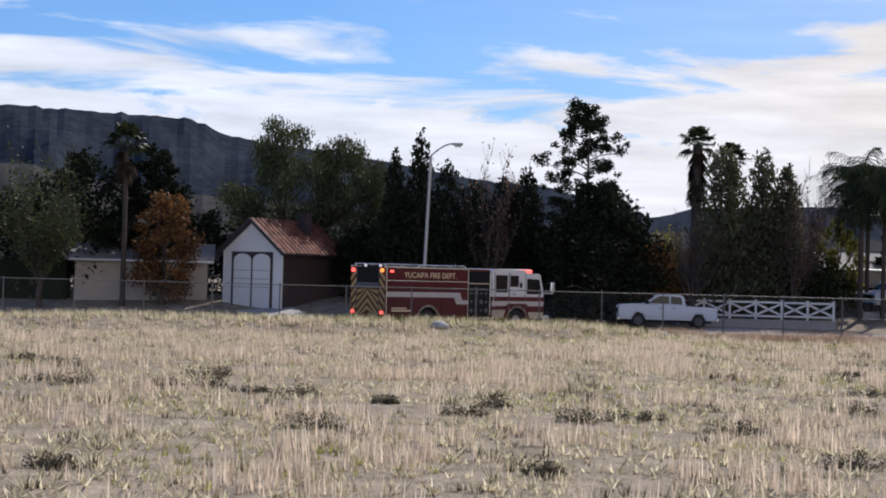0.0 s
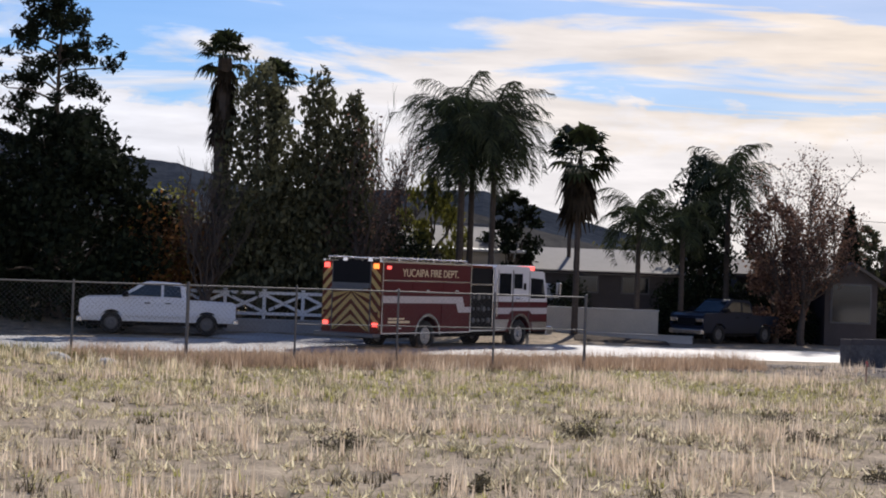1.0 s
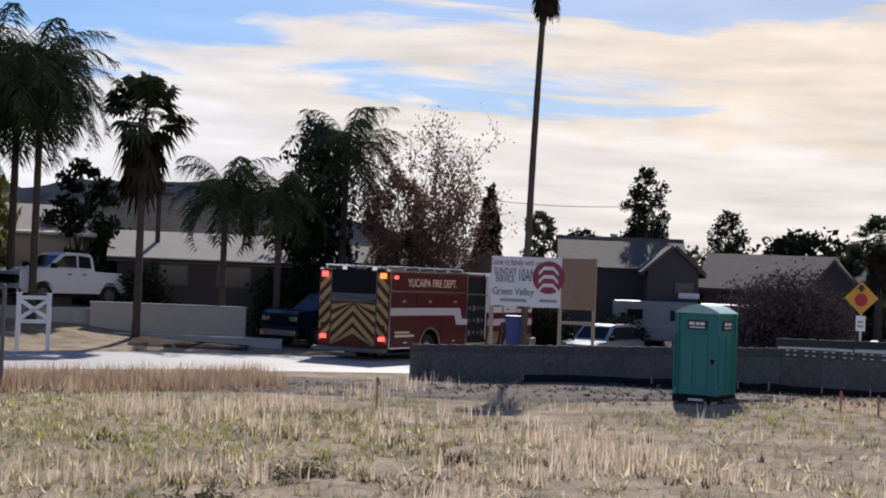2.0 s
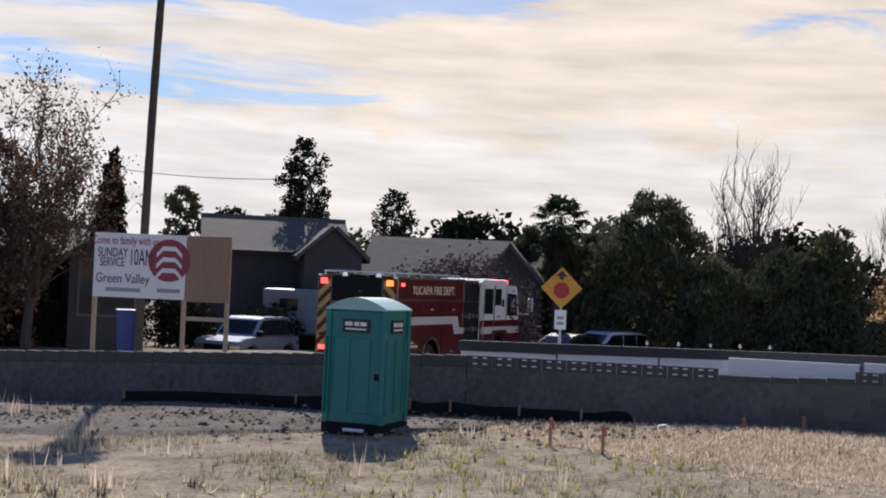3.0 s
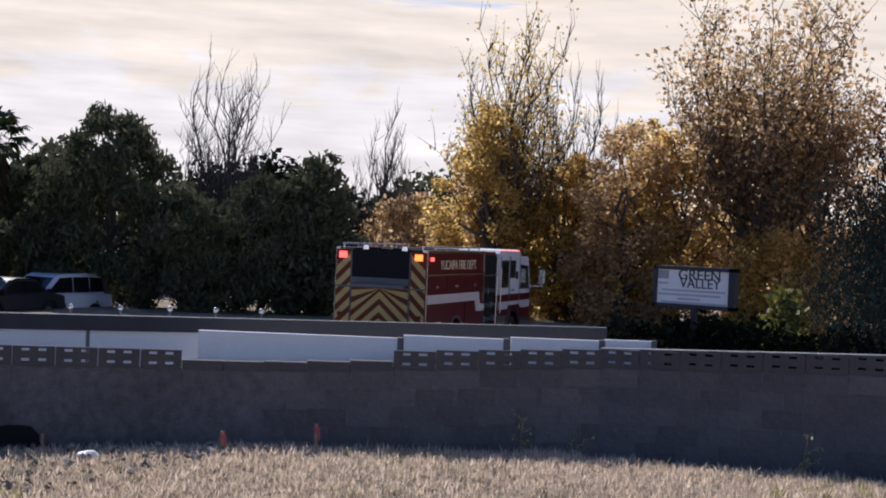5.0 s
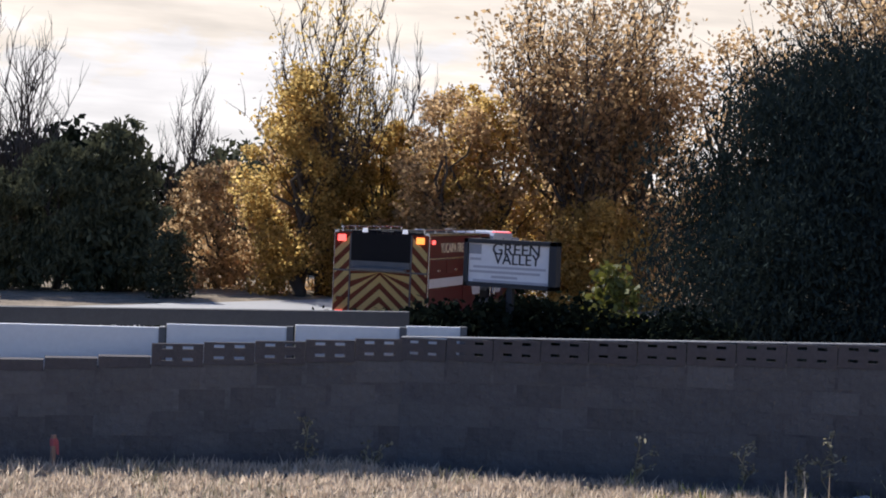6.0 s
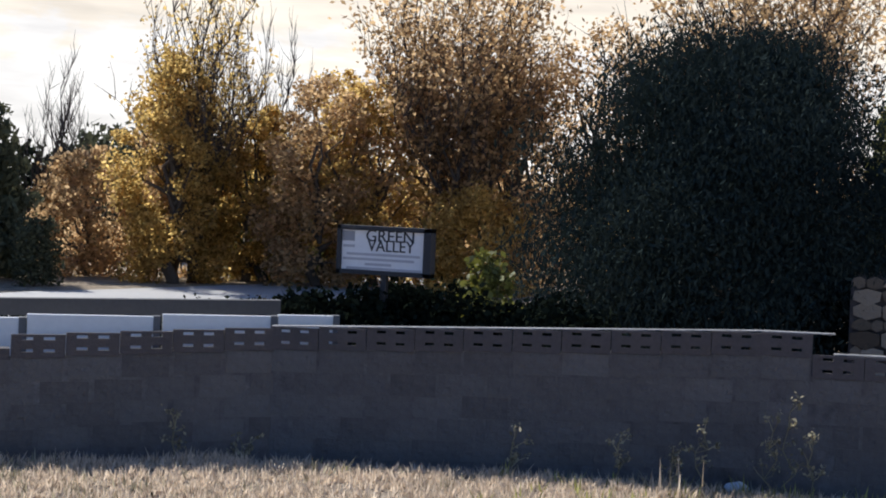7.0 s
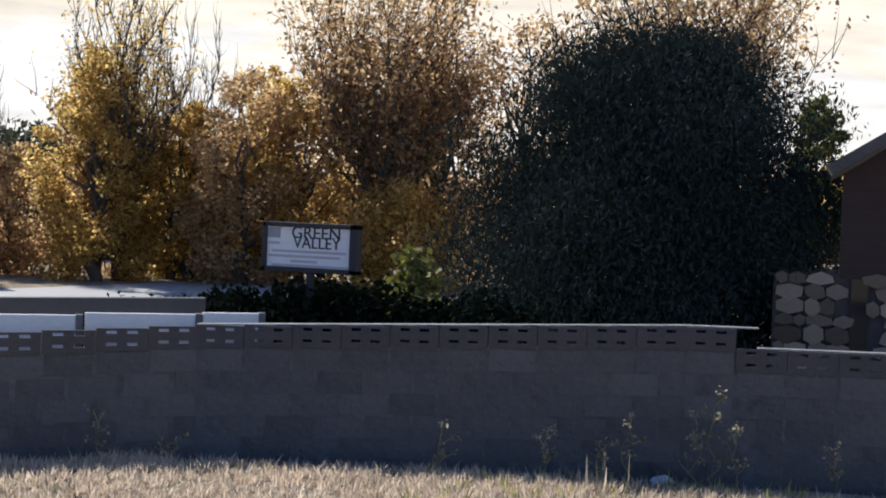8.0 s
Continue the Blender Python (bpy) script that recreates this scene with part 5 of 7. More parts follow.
def garage():
    x, y, z = -11.96, 99.81, 0.74
    t = thing("garage", x, y, z, -30, "white gabled garage with twin arched doors and a red tile roof", "garage")
    L, depth, h, ridge = 4.48 / 2, 6.6, 2.87, 4.69
    bm = B()
    slab(bm, [(-L, -1.2), (L, -1.2), (L, h), (0, ridge), (-L, h)], 0.2)
    part("front_wall", bm, M_WHITE, t, "white front wall")
    bm = B()
    box(bm, -L + 0.02, -L + 0.2, 0.1, depth, -1.2, h)
    box(bm, L - 0.2, L - 0.02, 0.1, depth, -1.2, h)
    slab(bm, [(-L, -1.2), (L, -1.2), (L, h), (0, ridge), (-L, h)], 0.2, Matrix.Translation((0, depth, 0)))
    part("side_wall", bm, M_BROWN_WOOD, t, "dark brown board side walls")
    # dark surround, then two arched white doors
    w, zt = 1.50, 2.59
    bm = B()
    box(bm, -w - 0.05, w + 0.12, -0.14, -0.09, -1.0, zt + 0.12)
    part("door_surround", bm, M_DARK_TRIM, t, "dark brown door surround")
    for s in (-1, 1):
        c = 0.05 + s * w * 0.49
        r = w * 0.44
        out = [(c - r, -1.0), (c + r, -1.0)] + [(c + math.cos(a) * r, zt - r * 0.62 + math.sin(a) * r * 0.62) for a in (math.pi * k / 12 for k in range(13))]
        bm = B()
        slab(bm, out, 0.05, Matrix.Translation((0, -0.17, 0)))
        d = part("arched_door", bm, M_WHITE, t, "white arched garage door")
        bm = B()
        for k in range(1, 4):
            box(bm, c - r * 0.96, c + r * 0.96, -0.205, -0.19, k * zt / 5 - 0.012, k * zt / 5 + 0.012)
        part("door_groove", bm, M_GREY_STUCCO, d)
    sl = (ridge - h) / L
    tile_me = {}
    for s in (-1, 1):
        bm = B()
        e = 0.35
        vs = [(s * (L + e), -0.4, h - sl * e), (s * (L + e), depth + 0.3, h - sl * e), (0, depth + 0.3, ridge), (0, -0.4, ridge)]
        bm.faces.new([bm.verts.new(v) for v in vs])
        bmesh.ops.recalc_face_normals(bm, faces=bm.faces)
        bmesh.ops.solidify(bm, geom=bm.faces[:], thickness=0.10)
        roof = part("roof", bm, M_DARK_TRIM, t, "brown roof edge")
        rows, cols = 8, 16
        me = bpy.data.meshes.new("tile")
        tw, tl = (depth + 0.7) / cols, math.hypot(L + e, sl * (L + e)) / rows
        bb = B()
        pr = [(math.cos(a) * tw * 0.46, math.sin(a) * 0.055) for a in (math.pi * k / 5 for k in range(6))]
        ra = [bb.verts.new((0, px, pz)) for px, pz in pr]
        rb = [bb.verts.new((tl * 1.08, px * 0.92, pz + 0.035)) for px, pz in pr]
        for k in range(5):
            bb.faces.new((ra[k], ra[k + 1], rb[k + 1], rb[k]))
        bb.faces.new(ra[::-1])
        bb.to_mesh(me)
        bb.free()
        me.materials.append(M_TILE)
        ang = math.atan2(ridge - (h - sl * e), L + e)
        for r_ in range(rows):
            for c_ in range(cols):
                ob = new("tile", me)
                f0 = r_ / rows
                px = s * (L + e) * (1 - f0)
                pz = (h - sl * e) + (ridge - h + sl * e) * f0 + 0.06
                ob.matrix_basis = pose(px, -0.4 + (c_ + 0.5) * tw, pz) @ Matrix.Rotation(0 if s < 0 else math.pi, 4, "Z") @ Matrix.Rotation(-ang, 4, "Y")
                ob.parent = roof
    bm = B()
    for s in (-1, 1):
        p, q = Vector((s * (L + 0.38), -0.42, h - sl * 0.38)), Vector((0, -0.42, ridge + 0.02))
        d = q - p
        m = Matrix.Translation((p + q) / 2) @ Matrix.Rotation(-math.atan2(d.z, d.x), 4, "Y")
        box(bm, -d.length / 2, d.length / 2, -0.03, 0.03, -0.11, 0.11, 0, m)
    part("bargeboard", bm, M_DARK_TRIM, t, "dark brown bargeboard")
    bm = B()
    box(bm, 0.55, 1.15, 3.9, 4.5, ridge - 0.8, ridge + 0.5)
    box(bm, 0.45, 1.25, 3.8, 4.6, ridge + 0.5, ridge + 0.62)
    part("chimney", bm, M_DARK_TRIM, t, "dark brick chimney")
    return t


garage()
gable_house("house", 26.55, 104.45, 1.82, 8, 6.13, 6.0, 1.68, 2.72, "low cream house with a pale grey shingle roof", M_CREAM, M_SHINGLE, windows=(("window", -0.6, 0.8, 1.1, 0.8),))
gable_house("house", 33.90, 103.85, 1.28, -10, 6.22, 6.5, 1.38, 2.37, "low brown house with a wide pale shingle roof", M_GREY_STUCCO, M_SHINGLE, windows=(("window", -1.0, 0.7, 1.0, 0.7), ("window", 1.3, 0.7, 1.2, 0.7)))
gable_house("house", 41.02, 107.40, 1.13, -12, 2.56, 5.0, 1.56, 2.05, "small house with a grey shingle roof among palms", M_CREAM, M_SHINGLE)
gable_house("house", 43.04, 103.64, 1.21, -14, 4.95, 6.0, 1.44, 2.08, "brown house with solar panels on its dark roof", M_GREY_STUCCO, M_SHINGLE_DARK, windows=(("window", -1.4, 0.4, 1.3, 0.9), ("window", 0.8, 0.3, 1.6, 1.1)))
# the dark pane on this front stands in for the shade of an open carport
gable_house("house", 44.21, 99.77, 1.36, -16, 2.35, 5.0, 1.29, 2.02, "gabled end of a brown shingled house", M_GREY_STUCCO, M_SHINGLE_DARK, ridge_along="y", windows=(("shaded_opening", 0.0, 0.15, 1.7, 1.7),))
gable_house("house", 54.83, 108.57, 0.80, -25, 5.32, 6.0, 2.39, 3.63, "brown-roofed house behind the parked cars", M_GREY_STUCCO, M_SHINGLE_DARK)
gable_house("house", 55.45, 105.05, 0.96, -25, 2.23, 4.0, 2.03, 3.03, "gabled grey wing of a house with white bargeboards", M_GREY_STUCCO, M_SHINGLE_DARK, ridge_along="y", eave=0.25, windows=(("window", 0.5, 1.2, 0.7, 0.5),))
gable_house("house", 64.94, 110.47, 0.10, -42, 7.88, 6.0, 2.26, 3.89, "grey house with a long brown shingle roof", M_GREY_STUCCO, M_SHINGLE_DARK)
gable_house("house", 65.08, 106.39, 0.30, -42, 2.58, 4.0, 2.11, 3.57, "gabled grey house end with white bargeboards", M_GREY_STUCCO, M_SHINGLE_DARK, ridge_along="y", eave=0.2)
garage_low = gable_house("outbuilding", -19.04, 100.79, 1.18, 8, 8.14, 4.0, 1.70, 2.55, "low pale outbuilding beside the garage", M_CREAM, M_SHINGLE)


# ---------------------------------------------------------------- trees behind the road
def T(fn, name, xy, top, wide, *rest, **kw):
    return fn(name, xy[0], xy[1], top, wide, *rest, **kw)


T(bare_tree, "tree", (-24.3, 96.76), 8.1, 6.4, "thin olive-yellow garden tree with a pale forked trunk", seed=11, leaf_mat=M_GREEN_LEAF, count=5200, leaf=0.13, shoots=13)
T(fan_palm, "palm_tree", (-19.76, 98.76), 11.52, 3.29, "tall slender fan palm with a green crown", seed=12, r0=0.17, skirt=0.12)
T(broad_tree, "tree", (-23.35, 103.76), 9.92, 8.77, M_DARK_LEAF, "broad dark evergreen tree behind the outbuilding", seed=13, count=9500, leaf=0.2)
T(broad_tree, "tree", (-18.78, 103.77), 10.48, 5.48, M_DARK_LEAF, "tall dark evergreen garden tree", seed=14, count=7500, leaf=0.2)
T(broad_tree, "tree", (-17.47, 99.77), 7.07, 4.90, M_ORANGE_LEAF, "rust-orange autumn garden tree", seed=15, count=6000, leaf=0.15)
T(broad_tree, "tree", (-27.90, 103.76), 6.95, 6.21, M_DARK_LEAF, "dark hedge tree beside the field's edge", seed=16, count=5200, leaf=0.2)
T(broad_tree, "tree", (-11.0, 107.78), 12.95, 8.0, M_PEPPER_LEAF, "tall weeping pepper tree with hanging foliage", seed=17, count=26000, leaf=0.09, weep=0.10, low=0.1)
T(broad_tree, "tree", (-6.7, 108.79), 11.82, 7.4, M_PEPPER_LEAF, "weeping pepper tree with hanging foliage", seed=18, count=22000, leaf=0.09, weep=0.10, low=0.1)
T(broad_tree, "tree", (-7.46, 106.29), 7.56, 4.88, M_GREY_LEAF, "grey-green shrub tree behind the garage", seed=19, count=5200, leaf=0.13)
T(broad_tree, "tree", (-5.05, 103.81), 5.37, 4.38, M_DARK_LEAF, "dark shrub beside the garage", seed=20, count=4000, leaf=0.15)
T(conifer, "cypress", (-1.78, 100.82), 11.22, 3.36, M_DARK_LEAF, "dark ragged cypress in a dense row", seed=21, group="row of dark cypresses")
T(conifer, "cypress", (-3.34, 100.81), 10.05, 2.83, M_DARK_LEAF, "dark ragged cypress in a dense row", seed=22, group="row of dark cypresses")
T(conifer, "cypress", (-0.08, 100.82), 9.43, 3.54, M_DARK_LEAF, "dark ragged cypress in a dense row", seed=23, group="row of dark cypresses", tip=0.7)
T(conifer, "cypress", (1.75, 100.82), 8.20, 3.89, M_DARK_LEAF, "dark ragged cypress in a dense row", seed=24, group="row of dark cypresses", tip=0.6)
T(conifer, "cypress", (3.59, 100.83), 8.39, 3.72, M_DARK_LEAF, "dark ragged cypress in a dense row", seed=25, group="row of dark cypresses", tip=0.6)
T(conifer, "cypress", (5.01, 100.83), 9.14, 3.36, M_DARK_LEAF, "dark ragged cypress in a dense row", seed=26, group="row of dark cypresses", tip=0.8)
T(bare_tree, "bare_tree", (2.67, 99.32), 9.25, 3.83, "reddish half-bare tree among the cypresses", seed=27, leaf_mat=M_PINK_LEAF, count=900, leaf=0.12)
T(broad_tree, "tree", (9.26, 98.86), 8.17, 7.44, M_DARK_LEAF, "broad dark evergreen that hangs down to the ground", seed=28, count=15000, leaf=0.19, low=0.02, lumps=40)
T(pine_tree, "pine_tree", (8.65, 100.86), 13.13, 7.08, "tall open pine with tufted branches", seed=29)
T(bush, "bush", (13.57, 98.86), 5.62, 4.33, M_ORANGE_LEAF, "olive and orange shrub behind the white fence", seed=30, count=4200, leaf=0.13)
T(bush, "bush", (13.37, 99.86), 6.00, 3.85, M_YGREEN_LEAF, "yellowing shrub behind the white fence", seed=31, count=2600, leaf=0.12)
T(bare_tree, "bare_tree", (14.79, 96.86), 6.61, 3.38, "small pale leafless garden tree", seed=32, shoots=12)
T(fan_palm, "palm_tree", (15.43, 99.86), 12.25, 3.0, "tall thick fan palm with a skirt of dead fronds", seed=33, r0=0.36, skirt=0.5, fronds=30, stem=2.0)
T(fan_palm, "palm_tree", (17.69, 100.86), 11.32, 2.69, "green fan palm among conifers", seed=34, r0=0.22, skirt=0.2, fronds=34)
T(conifer, "conifer", (16.89, 98.86), 10.56, 4.15, M_GREY_LEAF, "tall grey-green conifer beside a palm", seed=35, count=8000, tip=0.5)
T(conifer, "cypress", (19.37, 98.86), 10.41, 2.70, M_GREY_LEAF, "slim grey-green evergreen spire tree", seed=36, tip=0.55)
T(conifer, "cypress", (20.75, 98.86), 9.55, 2.28, M_GREY_LEAF, "slim grey-green evergreen spire tree", seed=37, tip=0.55)
T(bare_tree, "bare_tree", (21.10, 97.86), 8.05, 5.13, "reddish-brown leafless garden tree", seed=38, leaf_mat=M_PINK_LEAF, count=1600, leaf=0.09, shoots=12)
T(broad_tree, "tree", (18.95, 99.86), 7.27, 4.20, M_GREY_LEAF, "grey-green shrubby tree behind the white fence", seed=39, count=5200, leaf=0.14, low=0.02)
T(bush, "bush", (21.90, 100.3), 5.18, 6.2, M_DARK_LEAF, "large round dark shrub behind the white fence", seed=40, count=9000, leaf=0.13)
T(queen_palm, "palm_tree", (25.89, 100.56), 10.62, 6.06, "tall feather palm with arching fronds", seed=41, r0=0.17, fronds=36)
T(queen_palm, "palm_tree", (27.38, 100.79), 10.52, 5.62, "tall feather palm with arching fronds", seed=42, r0=0.14, fronds=36)
T(queen_palm, "palm_tree", (26.72, 102.03), 10.30, 6.22, "tall feather palm in a clump", seed=43, r0=0.15, fronds=36)
T(broad_tree, "tree", (25.26, 103.56), 6.91, 3.07, M_YGREEN_LEAF, "drooping yellow-green tree behind palms", seed=44, count=2600, leaf=0.12, weep=0.1)
T(broad_tree, "tree", (29.46, 104.85), 6.41, 2.91, M_DARK_LEAF, "dark tree behind the palms", seed=45, count=3600, leaf=0.15)
T(bare_tree, "bare_tree", (23.73, 105.11), 9.40, 3.65, "leafless tree with fine pale twigs", seed=46)
T(fan_palm, "palm_tree", (30.70, 98.90), 9.25, 3.95, "fan palm with a full round crown", seed=47, r0=0.14, skirt=0.22, fronds=42)
T(queen_palm, "palm_tree", (33.89, 99.93), 6.43, 4.38, "young feather palm beside the drive", seed=48, r0=0.13)
T(queen_palm, "palm_tree", (35.79, 99.49), 6.26, 4.05, "young feather palm beside the drive", seed=49, r0=0.13)
T(queen_palm, "palm_tree", (39.03, 102.0), 8.70, 4.90, "taller feather palm beside the drive", seed=50, r0=0.15, fronds=24)
T(conifer, "conifer", (38.34, 103.4), 8.20, 3.20, M_DARK_LEAF, "dark layered conifer behind the palms", seed=51, tip=0.5)
T(bare_tree, "bare_tree", (41.54, 99.26), 7.29, 5.85, "wide half-bare tree with faded reddish leaves", seed=52, leaf_mat=M_PINK_LEAF, count=9000, leaf=0.08, shoots=16)
T(broad_tree, "tree", (40.79, 100.57), 6.50, 3.60, M_PINK_LEAF, "dark brown-leaved tree beside the houses", seed=53, count=6500, leaf=0.11, low=0.05)
T(conifer, "cypress", (44.61, 100.77), 5.88, 1.43, M_DARK_LEAF, "small dark evergreen behind the roofs", seed=54)
T(fan_palm, "palm_tree", (40.30, 87.86), 12.48, 1.77, "very tall thin palm with a ragged crown", seed=55, r0=0.105, skirt=0.6, lean=(0.30, 0.0))
T(broad_tree, "tree", (57.90, 112.15), 8.45, 2.75, M_DARK_LEAF, "dark upright tree with tiered branches", seed=56, count=7000, leaf=0.11, low=0.2, lumps=70)
T(broad_tree, "tree", (54.43, 116.58), 6.08, 2.77, M_GREY_LEAF, "distant grey-green tree behind the roofs", seed=57, count=3600, leaf=0.14, low=0.3)
T(broad_tree, "tree", (56.65, 115.95), 5.19, 3.38, M_DARK_LEAF, "distant dark tree behind the roofs", seed=58, count=3600, leaf=0.14, low=0.3)
T(broad_tree, "tree", (59.01, 115.27), 5.35, 2.77, M_DARK_LEAF, "distant dark tree behind the roofs", seed=59, count=3600, leaf=0.14, low=0.3)
T(broad_tree, "tree", (66.59, 118.21), 6.83, 2.87, M_DARK_LEAF, "dark tree with a ragged crown behind the roofs", seed=60, count=5000, leaf=0.11, low=0.3, lumps=60)
T(fan_palm, "palm_tree", (64.47, 102.30), 6.13, 2.88, "shaggy palm behind the dark shrubs", seed=61, r0=0.2, skirt=0.3)
T(broad_tree, "tree", (68.93, 101.52), 6.29, 4.95, M_GREY_LEAF, "large dark round evergreen behind the road", seed=62, count=21000, leaf=0.087, brush=0.7, low=0.05, lumps=36)
T(broad_tree, "tree", (67.38, 107.73), 4.85, 3.66, M_GREY_LEAF, "dark shrubby tree beside the house", seed=63, count=11250, leaf=0.087, brush=0.7, low=0.03)
T(broad_tree, "tree", (67.64, 104.08), 4.54, 3.28, M_GREY_LEAF, "dark shrubby tree behind the road", seed=64, count=10500, leaf=0.087, brush=0.7, low=0.03)
T(bare_tree, "bare_tree", (73.57, 100.52), 7.62, 4.06, "leafless tree with pale upright twigs", seed=65, shoots=16)
T(bare_tree, "bare_tree", (77.97, 96.77), 6.71, 2.63, "thin leafless tree with pale twigs", seed=66)
T(broad_tree, "tree", (70.08, 98.95), 3.43, 4.28, M_GREY_LEAF, "grey-green shrub mass behind the road", seed=67, count=12000, leaf=0.074, brush=0.7, low=0.02)
T(broad_tree, "tree", (72.13, 97.19), 4.18, 4.28, M_GREY_LEAF, "grey-green shrub mass behind the road", seed=68, count=12000, leaf=0.074, brush=0.7, low=0.02)
T(conifer, "conifer", (73.58, 95.95), 4.86, 3.38, M_GREY_LEAF, "grey-green conifer behind the road", seed=69, count=7000, tip=0.5)
T(bush, "bush", (72.23, 92.62), 1.82, 1.70, M_GREY_LEAF, "upright grey-green shrub by the road", seed=70, count=3000, leaf=0.09)
T(bare_tree, "poplar", (78.86, 91.13), 9.29, 5.35, "tall yellow poplar with bare upper twigs", seed=71, leaf_mat=M_YELLOW_LEAF, count=5200, leaf=0.10, shoots=22)
T(broad_tree, "poplar", (77.46, 91.11), 7.25, 4.40, M_YELLOW_LEAF, "golden yellow autumn poplar in leaf", seed=72, count=13000, leaf=0.10, low=0.02, lumps=36)
T(broad_tree, "poplar", (81.37, 89.77), 5.74, 3.27, M_YELLOW_LEAF, "golden yellow autumn poplar in leaf", seed=73, count=9000, leaf=0.10, low=0.02)
T(bare_tree, "bare_tree", (82.40, 90.24), 7.92, 3.33, "leafless grey tree rising behind yellow poplars", seed=74, shoots=12)
T(broad_tree, "poplar", (83.00, 87.73), 7.16, 4.14, M_YELLOW_LEAF, "yellow and bronze autumn poplar", seed=75, count=10500, leaf=0.10, low=0.02, lumps=32)
T(broad_tree, "sycamore", (79.90, 86.85), 6.54, 5.00, M_BROWN_LEAF, "bronze autumn sycamore behind the road", seed=76, count=11000, leaf=0.11, low=0.05, lumps=34)
T(bare_tree, "sycamore", (83.58, 83.40), 10.91, 8.40, "wide brown-leaved sycamore with spreading limbs", seed=77, leaf_mat=M_BROWN_LEAF, count=15000, leaf=0.125, shoots=24)
T(broad_tree, "tree", (81.77, 81.80), 2.93, 4.97, M_YELLOW_LEAF, "low golden autumn foliage behind the sign", seed=78, count=9000, leaf=0.11, low=0.0, lumps=30)
T(broad_tree, "olive_tree", (54.9, 67.35), 4.74, 5.75, M_OLIVE_LEAF, "broad dense grey-green olive tree behind the wall", seed=79, count=190000, leaf=0.026, low=0.05, lumps=130, brush=0.7)
T(bare_tree, "sycamore", (83.30, 72.77), 11.9, 10.5, "tall brown-leaved sycamore behind the olive tree", seed=80, leaf_mat=M_BROWN_LEAF, count=13000, leaf=0.12, shoots=26)
T(broad_tree, "tree", (76.72, 67.82), 5.69, 2.46, M_YGREEN_LEAF, "yellow-green tree beyond the stone house", seed=81, count=4200, leaf=0.12, low=0.2)
T(bush, "bush", (49.87, 68.80), 1.90, 0.88, M_YGREEN_LEAF, "yellow-green shrub behind the sign", seed=82, count=2400, leaf=0.06)
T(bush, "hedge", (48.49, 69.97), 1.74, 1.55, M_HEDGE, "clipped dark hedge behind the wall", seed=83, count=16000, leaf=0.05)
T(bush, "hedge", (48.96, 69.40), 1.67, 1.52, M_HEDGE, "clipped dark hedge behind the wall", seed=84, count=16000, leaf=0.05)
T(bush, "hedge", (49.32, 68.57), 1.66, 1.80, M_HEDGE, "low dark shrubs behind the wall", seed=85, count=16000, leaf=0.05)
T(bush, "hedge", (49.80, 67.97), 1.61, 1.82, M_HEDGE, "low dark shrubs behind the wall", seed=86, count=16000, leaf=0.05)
T(bush, "bush", (57.7, 99.15), 3.85, 5.6, M_DARK_TWIG, "large dark reddish leafless shrub", seed=87, count=24000, leaf=0.09)

for i, (px, py, w, seed) in enumerate(((-24, 104, 9, 1), (-16, 106, 7, 2), (-4.5, 104, 6, 3), (1.5, 103, 7, 4), (6.0, 103, 6, 5), (12.5, 104, 6, 6), (18.0, 102.5, 6, 7), (22.5, 105, 5, 8), (31, 117, 8, 9), (40, 116, 8, 10), (49, 121, 8, 11), (60, 122, 8, 12))):
    broad_tree("tree", px, py, (5.2, 6.2, 6.0, 5.0, 5.4, 4.6, 5.6, 4.4, 4.0, 4.6, 4.2, 4.2)[i], w, M_DARK_LEAF if i % 3 else M_GREY_LEAF, "dark evergreen tree in the belt behind the gardens", seed=120 + seed, count=5200, leaf=0.2, low=0.0, lumps=30, group="belt of dark trees")
for i, (px, py, w, hgt) in enumerate(((64, 123, 10, 5.0), (73, 121, 10, 5.6), (77, 112, 11, 5.2), (86, 110, 11, 5.2), (95, 106, 12, 5.0), (103, 100, 12, 4.8), (110, 94, 12, 5.0), (115, 86, 12, 5.0), (118, 78, 12, 5.0), (120, 69, 12, 5.0), (121, 60, 12, 5.2), (121, 51, 12, 5.2))):
    broad_tree("tree", px, py, hgt, w * 1.15, (M_GREY_LEAF, M_DARK_LEAF)[i % 2] if i < 5 else (M_BROWN_LEAF, M_YELLOW_LEAF)[i % 2], "distant tree in the belt beyond the road", seed=140 + i, count=9000, leaf=0.28, low=0.0, lumps=30, group="belt of distant trees")

for i, (x, y, top, w, mat) in enumerate((((78.40, 95.31, 3.90, 4.00, M_BROWN_LEAF)), ((79.60, 92.56, 5.89, 3.80, M_BROWN_LEAF)), ((80.63, 90.18, 5.20, 3.80, M_YELLOW_LEAF)), ((82.38, 86.15, 6.79, 4.60, M_YELLOW_LEAF)), ((84.17, 84.53, 8.40, 5.30, M_BROWN_LEAF)), ((85.31, 81.92, 8.52, 5.71, M_BROWN_LEAF)), ((86.53, 79.12, 9.46, 6.52, M_BROWN_LEAF)), ((83.81, 90.38, 3.74, 6.77, M_YGREEN_LEAF)))):
    broad_tree("autumn_tree", x, y, top, w * 1.1, mat, "autumn tree in a dense row beyond the road", seed=170 + i, count=8600, leaf=0.11, low=0.02, lumps=40, gaps=0.95, group="row of autumn trees")

